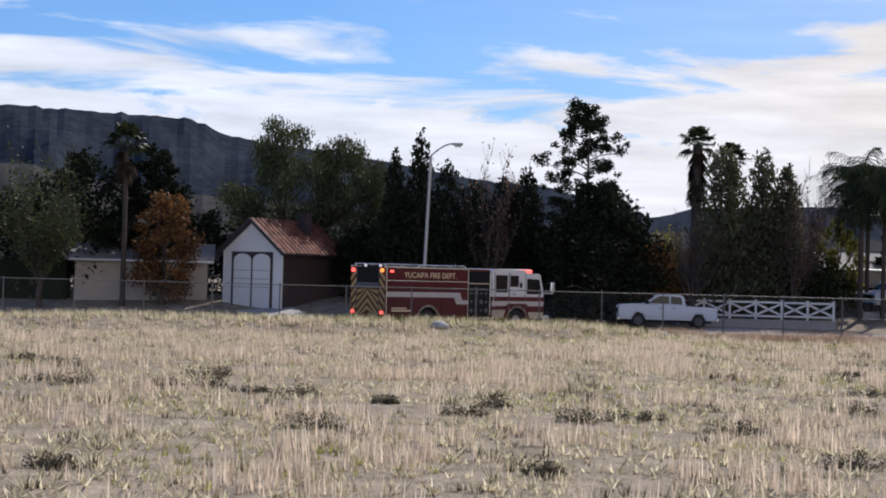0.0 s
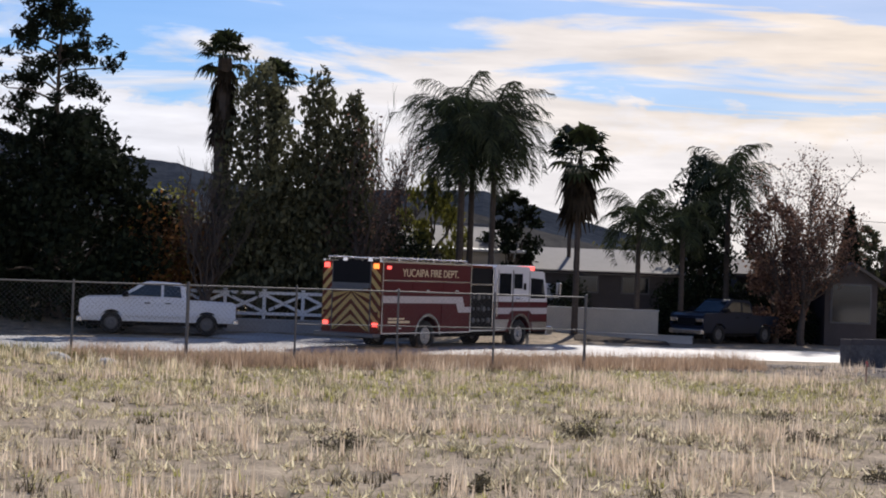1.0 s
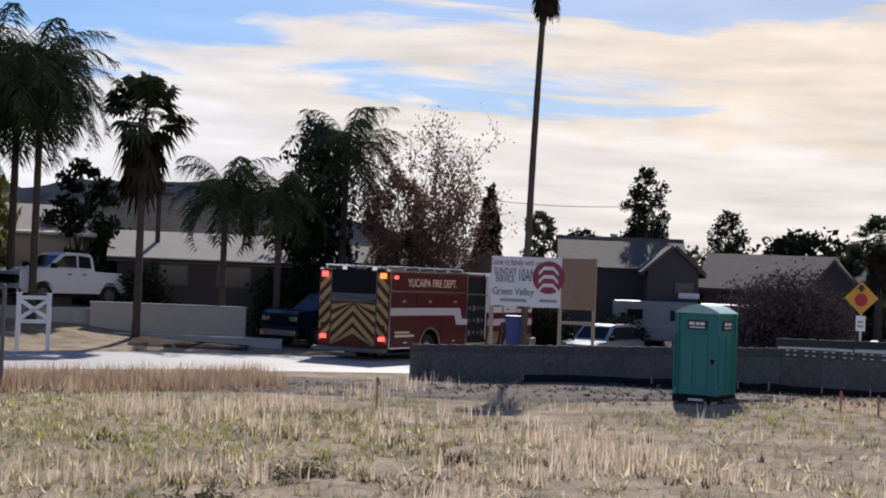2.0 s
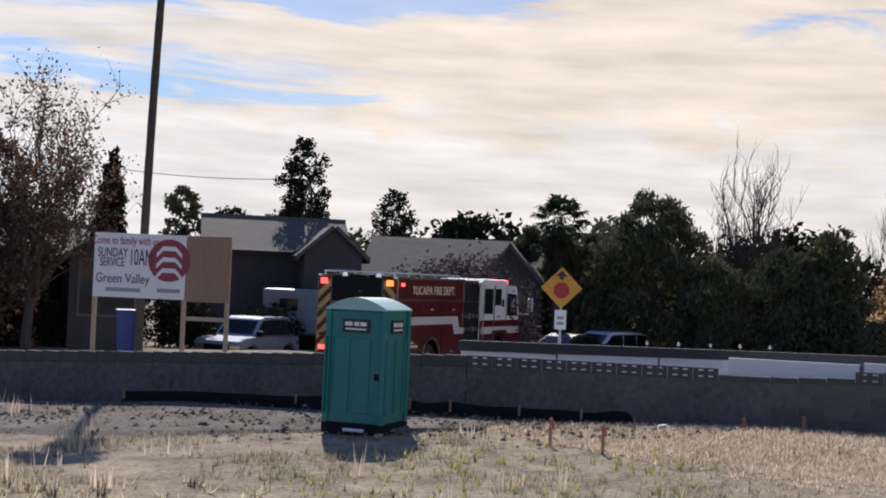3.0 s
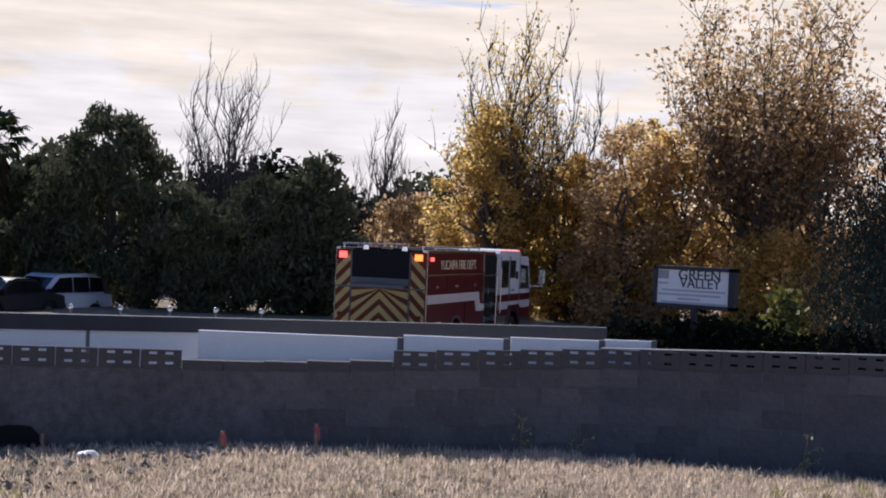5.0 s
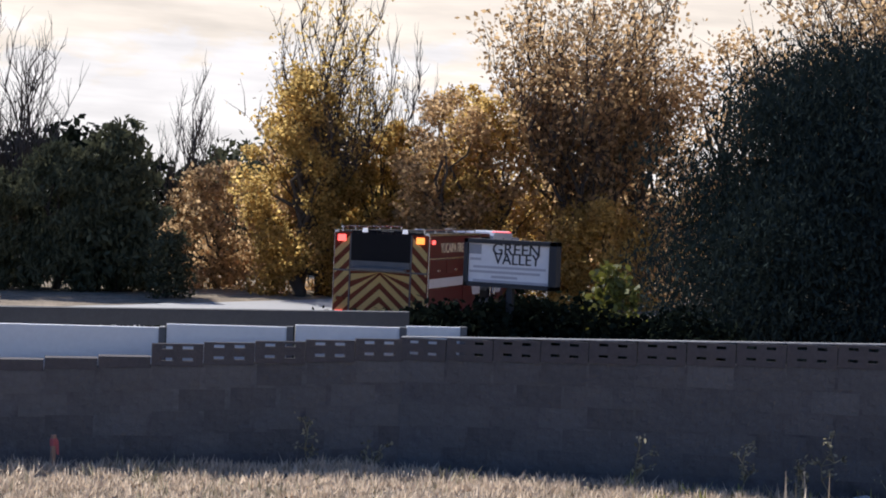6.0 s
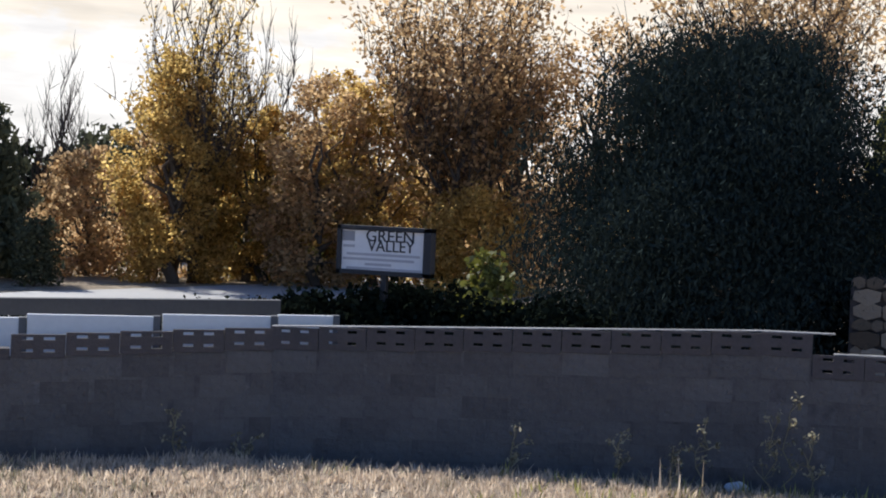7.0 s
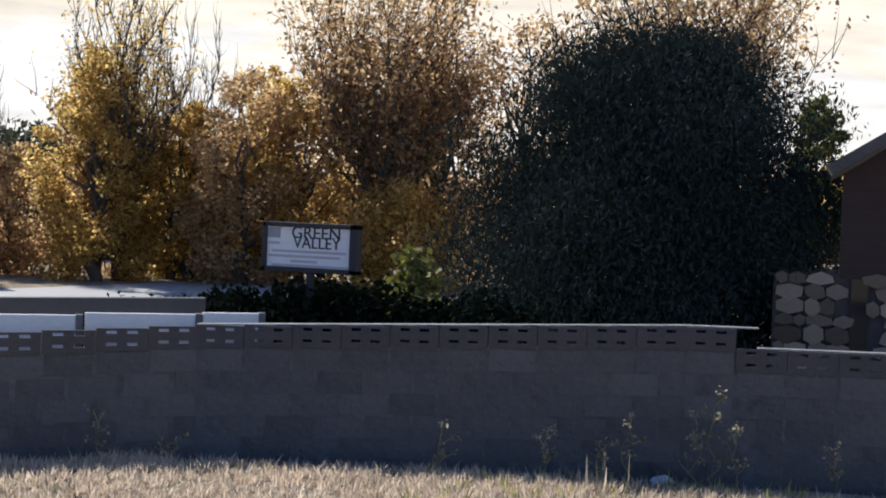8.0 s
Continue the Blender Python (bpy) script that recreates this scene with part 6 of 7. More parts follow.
for i, (x, y, top) in enumerate(((56.74, 81.69, 0.27), (57.32, 80.48, 0.29), (57.95, 79.17, 0.37), (58.58, 77.86, 0.48), (58.39, 75.96, 0.67), (60.08, 72.36, 0.76), (60.56, 71.26, 0.81))):
    bush("verge_shrub", x, y, top, 2.2, M_DARK_LEAF, "low dark shrub on the verge behind the wall", seed=230 + i, count=3600, leaf=0.07, group="verge shrubs")


# ---------------------------------------------------------------- parked cars
def parked(name, xy, turn, paint, label, category, style, L):
    z = ground_z(*xy) + 0.05
    return car(name, xy[0], xy[1], z, turn, paint, label, category, style, L)


def centred(xy, turn, L):
    return (xy[0] - math.cos(radians(turn)) * L / 2, xy[1] - math.sin(radians(turn)) * L / 2)


parked("pickup_truck", centred((12.90, 94.54), 178, 5.7), 178, M_CAR_WHITE, "white crew cab pickup parked by the white fence", "pickup truck", "pickup", 5.7)
parked("suv", centred((-1.92, 89.02), 186, 5.1), 186, M_CAR_WHITE, "pale silver sport utility car parked beside the road", "car", "suv", 5.1)
parked("pickup_truck", centred((37.95, 99.50), 207, 5.3), 207, M_CAR_NAVY, "dark navy pickup parked beside the palms", "pickup truck", "pickup", 5.3)
c = car("pickup_truck", *centred((28.65, 102.85), 205, 4.6), 0.72, 205, M_CAR_WHITE, "white pickup on a raised drive behind the low wall", "pickup truck", "pickup", 4.6)
car("suv", *centred((50.80, 102.85), 212, 4.2), -1.20, 212, M_CAR_SILVER, "silver car parked before the houses", "car", "suv", 4.2)
car("sedan", *centred((62.29, 102.81), 196, 4.2), -1.33, 196, M_CAR_DARK, "dark parked sedan with a shining roof", "car", "sedan", 4.2)
car("sedan", *centred((64.04, 100.64), 200, 4.2), -1.17, 190, M_CAR_DARK, "dark parked sedan beside a white car", "car", "sedan", 4.2)
car("suv", *centred((66.74, 101.27), 200, 4.4), -1.44, 185, M_CAR_WHITE, "white parked car with a bright windscreen", "car", "suv", 4.4)


def trailer():
    x, y, z = 55.45, 103.86, -0.50
    t = thing("caravan", x, y, z, -43, "long pale camper trailer parked before the houses", "trailer")
    L = 6.09
    bm = B()
    box(bm, -L / 2, L / 2, -1.1, 1.1, 0.4, 2.11, 0.12)
    body = part("body", bm, M_CARAVAN, t)
    bm = B()
    box(bm, -L / 2 + 0.1, L / 2 - 0.1, -1.12, -1.10, 1.0, 1.14)
    part("stripe", bm, M_GREY_PRINT, t, "grey side stripe")
    for k in range(3):
        bm = B()
        box(bm, -L / 2 + 0.7 + k * L / 3.2, -L / 2 + 1.4 + k * L / 3.2, -1.125, -1.10, 1.3, 1.75, 0.03)
        part("window", bm, M_GLASS_DARK, t)
    bm = B()
    box(bm, -0.3, 0.5, -0.35, 0.35, 2.27, 2.52, 0.06)
    part("roof_unit", bm, M_WHITE, t, "white roof air unit")
    for s in (-0.5, 0.5):
        wheel(t, "wheel", s, -0.95, 0.33, 0.33, 0.2, M_STEEL, -1)


trailer()


# ---------------------------------------------------------------- portable toilet
def portable_toilet():
    x, y = 38.50, 74.76
    t = thing("portable_toilet", x, y, ground_z(x, y) + 0.0, -55, "teal plastic portable toilet standing on the dirt by the wall", "portable toilet")
    w, h = 0.455, 1.86
    bm = B()
    box(bm, -w - 0.05, w + 0.05, -w - 0.05, w + 0.05, 0.0, 0.16, 0.02)
    part("skid_base", bm, M_BLACK, t, "dark base with skids")
    bm = B()
    box(bm, -w, w, -w, w, 0.14, h, 0.03)
    part("cabin", bm, M_TEAL, t)
    for s, ax in ((-1, "y"), (1, "x"), (1, "y"), (-1, "x")):
        m = Matrix.Rotation({"y": 0 if s < 0 else math.pi, "x": math.pi / 2 if s > 0 else -math.pi / 2}[ax], 4, "Z")
        for k in range(3):
            bm = B()
            box(bm, -w + 0.10 + k * 0.335, -w + 0.36 + k * 0.335, -w - 0.018, -w + 0.01, 0.30, h - 0.42, 0.012, m)
            part("wall_panel", bm, M_TEAL, t)
        if ax == "y" and s < 0 or ax == "x" and s > 0:
            bm = B()
            box(bm, -0.22, 0.22, -w - 0.03, -w - 0.01, h - 0.34, h - 0.14, 0.004, m)
            lab = part("label_plate", bm, M_INK, t, "black maker's plate")
            bm = B()
            for k, (a, b) in enumerate(((-0.18, -0.06), (-0.03, 0.05), (0.07, 0.17))):
                box(bm, a, b, -w - 0.034, -w - 0.029, h - 0.24, h - 0.18, 0, m)
            box(bm, -0.17, 0.17, -w - 0.034, -w - 0.029, h - 0.30, h - 0.275, 0, m)
            part("print", bm, M_BANNER, lab, "plain white print")
    for sx in (-1, 1):
        for sy in (-1, 1):
            bm = B()
            box(bm, sx * w - 0.045, sx * w + 0.045, sy * w - 0.045, sy * w + 0.045, 0.14, h + 0.02, 0.02)
            part("corner_post", bm, M_TEAL, t)
    bm = B()
    n = 9
    prof = [(-w - 0.05 + (2 * w + 0.1) * k / n, h + 0.02 + 0.17 * math.sin(math.pi * k / n)) for k in range(n + 1)]
    slab(bm, [(-w - 0.05, h)] + prof + [(w + 0.05, h)], 2 * w + 0.1)
    part("roof", bm, M_TEAL_ROOF, t, "pale translucent domed roof")
    bm = B()
    box(bm, 0.33, 0.40, -w - 0.05, -w - 0.015, 0.82, 0.92, 0.01)
    part("latch", bm, M_BLACK, t)
    bm = B()
    cyl(bm, (-w + 0.12, w - 0.12, h), (-w + 0.12, w - 0.12, h + 0.28), 0.05)
    part("vent_pipe", bm, M_BLACK, t)
    bm = B()
    box(bm, -0.12, 0.22, -w - 0.12, -w - 0.06, 0.04, 0.09, 0.02)
    part("tread", bm, M_WATER_WHITE, t, "pale tread strip")


portable_toilet()


# ---------------------------------------------------------------- signs
def banner_frame():
    a, b = Vector((38.71, 86.78)), Vector((40.32, 85.49))
    L, turn = wall_run(a, b)
    zb, zt = 1.55, 2.97
    t = thing("banner_stand", a.x, a.y, 0, turn, "white church service banner on a lumber frame", "banner")
    bm = B()
    box(bm, 0, L, -0.012, 0.012, zb, zt)
    ban = part("banner", bm, M_BANNER, t, "white vinyl banner with black and maroon print")
    H = zt - zb
    up = lambda x, z, s: pose(x, -0.016, zb + z * H, 90, 0, 0)
    words("lettering", "SUNDAY", 0.20 * H, M_INK, ban, up(0.20 * L, 0.69, 0), "black capitals", spread=0.60)
    words("lettering", "SERVICE", 0.20 * H, M_INK, ban, up(0.20 * L, 0.54, 0), "black capitals", spread=0.54)
    words("lettering", "10AM", 0.36 * H, M_INK, ban, up(0.51 * L, 0.62, 0), "black capitals", spread=0.42)
    words("lettering", "Come to family with us", 0.18 * H, M_MAROON, ban, up(0.34 * L, 0.88, 0), "script line", spread=0.62)
    words("lettering", "Green Valley", 0.21 * H, M_INK, ban, up(0.32 * L, 0.29, 0), "script line", spread=0.78)
    bm = B()
    for x0, x1, z in ((0.14, 0.52, 0.12), (0.70, 0.95, 0.13)):
        box(bm, x0 * L, x1 * L, -0.02, -0.012, zb + (z - 0.03) * H, zb + (z + 0.03) * H)
    part("small_print", bm, M_GREY_PRINT, ban)
    bm = B()
    cyl(bm, (0.82 * L, -0.012, zb + 0.60 * H), (0.82 * L, -0.02, zb + 0.60 * H), 0.33 * H, sides=32)
    disc = part("emblem", bm, M_MAROON, ban, "maroon disc with three pale arches")
    for k in range(3):
        bm = B()
        zc = zb + (0.42 + 0.17 * k) * H
        r = 0.20 * H
        slab(bm, [(0.82 * L + s * r, zc + (-0.05 if abs(s) == 1 else 0.06) * H) for s in (-1, -0.5, 0.5, 1)] + [(0.82 * L + s * r, zc + (-0.12 if abs(s) == 1 else -0.01) * H) for s in (1, 0.5, -0.5, -1)], 0.006, turned_y(-0.024))
        part("emblem_arch", bm, M_BANNER, disc)
    for x in (0.03, L - 0.02, L + 0.95):
        bm = B()
        box(bm, x - 0.045, x + 0.045, 0.02, 0.11, -0.8, zt + (0.0 if x < L else 0.02), 0.006)
        part("post", bm, M_LUMBER, t)
    bm = B()
    box(bm, L + 0.02, L + 1.0, 0.0, 0.02, zb - 0.03, zt)
    part("board", bm, M_PLY, t, "blank weathered plywood board")
    for z in (zb - 0.45,):
        bm = B()
        box(bm, L - 0.05, L + 1.0, 0.02, 0.06, z, z + 0.09)
        part("brace", bm, M_LUMBER, t)


banner_frame()


def stop_ahead_sign():
    x, y, z = 45.31, 78.51, 2.19
    t = thing("traffic_sign", x, y, 0, -48, "amber diamond stop ahead sign on a steel post", "traffic sign")
    r = 0.42
    bm = B()
    slab(bm, [(0, z - r), (r, z), (0, z + r), (-r, z)], 0.012)
    pl = part("sign_plate", bm, M_SIGN_YELLOW, t, "amber diamond plate")
    bm = B()
    q = r * 0.40
    slab(bm, [(math.cos(a) * q, z - r * 0.12 + math.sin(a) * q) for a in (math.pi / 8 + math.pi / 4 * k for k in range(8))], 0.006, turned_y(-0.012))
    part("octagon", bm, M_SIGN_RED, pl, "red octagon")
    bm = B()
    slab(bm, [(-0.10 * r, z + 0.40 * r), (0.10 * r, z + 0.40 * r), (0.10 * r, z + 0.55 * r), (0.27 * r, z + 0.55 * r), (0, z + 0.84 * r), (-0.27 * r, z + 0.55 * r), (-0.10 * r, z + 0.55 * r)], 0.006, turned_y(-0.012))
    part("arrow", bm, M_INK, pl, "black upward arrow")
    bm = B()
    w = r * 0.28
    box(bm, -w, w, -0.006, 0.006, z - r * 1.98, z - r * 1.06)
    sm = part("small_plate", bm, M_BANNER, t, "small white plate")
    bm = B()
    for k in range(2):
        box(bm, -w * 0.6, w * 0.6, -0.012, -0.006, z - r * (1.5 + 0.26 * k), z - r * (1.36 + 0.26 * k))
    part("print", bm, M_GREY_PRINT, sm)
    bm = B()
    box(bm, -0.025, 0.025, 0.008, 0.05, -1.0, z + r * 0.5)
    part("post", bm, M_METAL, t)


stop_ahead_sign()


def green_valley_sign():
    a, b = Vector((48.77, 69.90)), Vector((48.77, 68.88))
    L, turn = wall_run(a, b)
    zt, zb = 2.05, 1.57
    t = thing("notice_sign", a.x, a.y, 0, turn, "framed white notice sign on a single post", "sign")
    bm = B()
    f = 0.045
    for bx in ((0, L, zt - f, zt), (0, L, zb, zb + f), (0, f, zb, zt), (L - f * 1.8, L, zb, zt)):
        box(bm, bx[0], bx[1], -0.06, 0.06, bx[2], bx[3], 0.004)
    part("frame", bm, M_INK, t, "black frame")
    bm = B()
    box(bm, f, L - f, -0.03, 0.03, zb + f, zt - f)
    pl = part("sign_plate", bm, M_BANNER, t, "white sign face")
    H = zt - zb
    words("lettering", "GREEN", 0.34 * H, M_INK, pl, pose(0.56 * L, -0.034, zt - 0.21 * H, 90, 0, 0), "black serif capitals", spread=1.05)
    words("lettering", "VALLEY", 0.34 * H, M_INK, pl, pose(0.57 * L, -0.034, zt - 0.41 * H, 90, 0, 0), "black serif capitals", spread=0.92)
    bm = B()
    box(bm, 0.05 * L, 0.18 * L, -0.036, -0.03, zt - 0.32 * H, zt - 0.12 * H)
    part("emblem", bm, M_GREY_PRINT, pl, "small dark emblem")
    bm = B()
    for z, x0, x1 in ((0.40, 0.06, 0.18), (0.56, 0.10, 0.88), (0.66, 0.06, 0.82), (0.76, 0.30, 0.58), (0.85, 0.10, 0.90)):
        box(bm, x0 * L, x1 * L, -0.036, -0.03, zt - (z + 0.05) * H, zt - z * H)
    part("print", bm, material("faint_print", (0.45, 0.44, 0.48), 0.7, vary=0.1, scale=8), pl, "plain grey lines")
    bm = B()
    box(bm, L / 2 - 0.03, L / 2 + 0.03, -0.03, 0.03, -0.9, zb)
    part("post", bm, M_INK, t)


green_valley_sign()


# ---------------------------------------------------------------- poles and lamps
def street_lamp():
    x, y = -1.37, 96.82
    t = thing("street_lamp", x, y, ground_z(x, y), 0, "tall grey street lamp with a curved arm", "street lamp")
    zt = 9.46 - ground_z(x, y)
    bm = B()
    cyl(bm, (0, 0, -0.2), (0.30, 0, zt), 0.13, 0.08, sides=12)
    part("pole", bm, M_METAL, t)
    bm = B()
    last = Vector((0.30, 0, zt))
    for k in range(1, 9):
        s = k / 8
        p = Vector((0.30 + 1.35 * s, 0, zt + 0.75 * math.sin(s * math.pi / 2)))
        cyl(bm, last, p, 0.045, sides=8)
        last = p
    part("arm", bm, M_METAL, t)
    bm = B()
    box(bm, last.x - 0.1, last.x + 0.55, -0.13, 0.13, last.z - 0.10, last.z + 0.05, 0.04)
    hd = part("lamp_head", bm, M_METAL, t)
    bm = B()
    box(bm, last.x + 0.05, last.x + 0.45, -0.09, 0.09, last.z - 0.20, last.z - 0.10, 0.04)
    part("lens", bm, M_STEEL, hd)


street_lamp()


def utility_pole():
    x, y = 32.61, 105.93
    t = thing("utility_pole", x, y, ground_z(x, y), 0, "dark wooden utility pole with a crossarm", "utility pole")
    zt = 5.64 - ground_z(x, y)
    bm = B()
    cyl(bm, (0, 0, -0.2), (0, 0, zt), 0.11, 0.09)
    part("pole", bm, M_BARK, t)
    for dz in (0.15, 0.5):
        bm = B()
        box(bm, -0.55, 0.55, -0.04, 0.04, zt - dz - 0.05, zt - dz + 0.05)
        part("crossarm", bm, M_BARK, t)


utility_pole()
bm = B()
p0, p1 = Vector((43.78, 104.96, 5.84)), Vector((52.24, 101.74, 5.59))
for k in range(16):
    a, b = k / 16, (k + 1) / 16
    sag = lambda s: -1.0 * math.sin(math.pi * s) * 0.25
    cyl(bm, p0.lerp(p1, a) + Vector((0, 0, sag(a))), p0.lerp(p1, b) + Vector((0, 0, sag(b))), 0.012, sides=4)
tagged(part("overhead_wire", bm, M_BLACK), "thin dark overhead wire", "cable")


# ---------------------------------------------------------------- low walls, kerbs, bins
def low_wall(name, a, b, z0, z1, thick, mat, label, cap=None):
    L, turn = wall_run(a, b)
    t = thing(name, a[0], a[1], 0, turn, label, "wall", kind="structure")
    bm = B()
    box(bm, 0, L, -thick / 2, thick / 2, z0, z1, 0.01)
    part("wall", bm, mat, t)
    if cap:
        bm = B()
        box(bm, -0.03, L + 0.03, -thick / 2 - 0.03, thick / 2 + 0.03, z1, z1 + 0.05, 0.01)
        part("coping", bm, cap, t)


low_wall("wall_terrace", (26.2, 102.7), (31.2, 102.5), -0.8, 0.70, 3.0, M_DRIVE, "raised concrete drive behind the garden wall")
low_wall("wall_garden_1", (29.42, 100.90), (34.60, 99.10), -0.5, 0.90, 0.2, M_CREAM, "low pale garden wall behind the palms", M_CONCRETE)
low_wall("wall_garden_2", (30.13, 99.58), (35.44, 97.21), -0.6, -0.12, 0.2, M_CONCRETE, "low kerb wall before the palms", M_CONCRETE)
low_wall("wall_garden_3", (-29.99, 100.78), (-23.63, 100.78), -0.5, 2.59, 1.2, M_DARK_LEAF, "clipped dark hedge wall")
strip("drive_1", [(-11.00, 98.81, 2.4), (-7.17, 90.83, 2.2), (-4.87, 84.84, 2.4)], M_DRIVE, "pale concrete drive before the garage", "drive", 0.03)
strip("drive_2", [(-25.81, 82.79, 1.2), (-17.84, 82.81, 1.2)], M_DRIVE, "pale strip of paving behind the fence", "drive", 0.06)
strip("drive_3", [(15.91, 94.87, 2.0), (19.61, 90.93, 2.2)], M_DRIVE, "pale paved apron before the white fence", "drive", 0.05)


M_MULCH = material("dark_mulch", (0.035, 0.028, 0.024), 0.95, vary=0.5, scale=1.4, second=(0.10, 0.08, 0.066), bump=1.0, bump_scale=10, gloss=0.05)
strip("planting_bed", [(-17.0, 91.6, 3.2), (-10.4, 92.4, 3.0)], M_MULCH, "dark mulch bed beside the garage drive", "planting bed", 0.02)
strip("planting_bed_2", [(30.4, 98.0, 1.5), (34.2, 96.9, 1.3)], M_MULCH, "dark planting bed round the young palms", "planting bed", 0.01)
low_wall("wall_garden_4", (15.6, 96.9), (23.4, 96.7), -0.7, 0.12, 0.2, M_DRIVE, "low pale kerb wall under the white fence", M_CONCRETE)
for i, (x, y, top, w) in enumerate(((31.6, 102.6, 2.5, 2.0), (36.6, 102.2, 2.7, 2.4), (40.6, 102.6, 2.6, 2.6), (42.2, 101.4, 1.9, 2.2), (46.2, 103.6, 2.0, 2.6), (48.4, 103.4, 1.7, 2.4), (52.2, 103.9, 1.3, 2.6))):
    bush("shrub", x, y, top, w, M_DARK_LEAF, "dark garden shrub before the houses", seed=260 + i, count=3200, leaf=0.10, group="garden shrubs")


def bin_():
    x, y, z = 40.28, 88.42, 0.65
    t = thing("wheelie_bin", x, y, z - 0.5, -20, "blue plastic wheeled bin", "bin")
    bm = B()
    slab(bm, [(-0.25, 0.05), (0.25, 0.05), (0.30, 1.0), (-0.30, 1.0)], 0.6)
    part("body", bm, M_BLUE_BIN, t)
    bm = B()
    box(bm, -0.33, 0.33, -0.34, 0.34, 1.0, 1.07, 0.03)
    part("lid", bm, M_BLUE_BIN, t)


bin_()



def stone_house():
    a = Vector((52.54, 65.46))
    b = Vector((52.76, 63.46))
    L, turn = wall_run(a, b)
    t = thing("stone_house", a.x, a.y, 0, turn, "house front of irregular flagstones under a low gable", "house")
    zt = 1.64
    bm = B()
    box(bm, 0, L, 0.0, 3.0, -0.8, zt)
    wall = part("wall", bm, M_GREY_STUCCO, t)
    rng = np.random.default_rng(12)
    # irregular stones laid in rough courses
    z = 0.25
    while z < zt:
        x = 0.02
        hgt = rng.uniform(0.12, 0.20)
        while x < L * 0.62:
            w = rng.uniform(0.10, 0.34)
            if not (0.80 < x + w / 2 < 1.08):
                bb = B()
                out = [(x + w / 2 + math.cos(q) * w * 0.60 * rng.uniform(0.78, 1.05), z + hgt / 2 + math.sin(q) * hgt * 0.64 * rng.uniform(0.75, 1.08)) for q in (2 * math.pi * (k + 0.5) / 6 for k in range(6))]
                slab(bb, out, 0.08, turned_y(-0.02 - rng.random() * 0.02))
                part("stone", bb, M_STONE, wall)
            x += w
        z += hgt
    bm = B()
    box(bm, 0.84, 1.02, -0.05, -0.01, -0.5, zt)
    part("window", bm, M_GLASS_DARK, t, "dark tall window")
    bm = B()
    p, q = Vector((0.55, 0, 2.82)), Vector((2.6, 0, 2.82 + 1.3))
    d = q - p
    m = Matrix.Translation((p + q) / 2) @ Matrix.Rotation(-math.atan2(d.z, d.x), 4, "Y")
    box(bm, -d.length / 2, d.length / 2, -0.5, 3.4, -0.06, 0.06, 0, m)
    part("roof", bm, M_SHINGLE_DARK, t)
    bm = B()
    slab(bm, [(0.7, zt), (2.6, zt), (2.6, q.z - 0.05), (0.7, p.z - 0.02)], 0.06)
    part("gable_boarding", bm, M_BROWN_WOOD, t)


stone_house()


# ---------------------------------------------------------------- stakes, tape, litter
def stake(xy, top, label, tape=True):
    z = ground_z(*xy)
    t = thing("survey_stake", xy[0], xy[1], z, 0, label, "stake", "survey stakes")
    bm = B()
    h = top - z
    box(bm, -0.02, 0.02, -0.012, 0.012, -0.1, h, 0.003)
    part("stake", bm, M_STAKE, t)
    if tape:
        bm = B()
        box(bm, -0.024, 0.024, -0.016, 0.016, h - 0.09, h - 0.03)
        slab(bm, [(0.0, h - 0.03), (0.04, h - 0.05), (0.05, h - 0.17), (0.02, h - 0.16)], 0.004, turned_y(-0.018))
        part("tape", bm, M_PINK_TAPE, t, "fluttering pink tape")


stake((39.85, 71.91), 0.37, "wooden survey stake with pink tape by the wall")
stake((40.02, 70.97), 0.37, "wooden survey stake with pink tape by the wall")
stake((43.75, 71.93), 0.30, "thin survey stake with pale tape")
stake((44.62, 71.48), 0.35, "thin survey stake with pale tape")
stake((31.41, 75.37), 0.28, "wooden survey stake on the dirt", True)


def litter(xy, size, label):
    bm = B()
    bmesh.ops.create_icosphere(bm, subdivisions=2, radius=size)
    for v in bm.verts:
        v.co = Vector((v.co.x * 1.3, v.co.y, v.co.z * 0.55)) * (1 + 0.25 * noise.noise(v.co * 14))
    ob = part("litter", bm, M_WATER_WHITE)
    ob.matrix_basis = pose(xy[0], xy[1], ground_z(*xy) + size * 0.5)
    tagged(ob, label, "litter")


litter((42.55, 72.46), 0.09, "crumpled pale scrap of litter in the grass")
litter((48.03, 65.68), 0.10, "crumpled pale plastic bag beside the wall")


def rock(xy, size, label):
    bm = B()
    bmesh.ops.create_icosphere(bm, subdivisions=3, radius=size)
    for v in bm.verts:
        v.co = Vector((v.co.x * 1.25, v.co.y, v.co.z * 0.65)) * (1 + 0.3 * noise.noise(v.co * 3))
    ob = part("boulder", bm, M_CONCRETE, smooth=True)
    ob.matrix_basis = pose(xy[0], xy[1], ground_z(*xy) + size * 0.3)
    tagged(ob, label, "boulder", "pale boulders")


rock((9.80, 74.87), 0.26, "pale boulder at the edge of the field")
rock((10.97, 74.88), 0.22, "pale boulder at the edge of the field")
rock((-0.21, 71.84), 0.3, "pale upright stone marker by the fence")
bm = B()
p0, p1 = Vector((2.68, 83.03, -0.39)), Vector((17.96, 81.04, -0.29))
cyl(bm, p0, p0.lerp(p1, 0.5) - Vector((0, 0, 0.05)), 0.02, sides=5)
cyl(bm, p0.lerp(p1, 0.5) - Vector((0, 0, 0.05)), p1, 0.02, sides=5)
tagged(part("marking_line", bm, M_TAPE), "sagging yellow line along the field's edge", "rope")


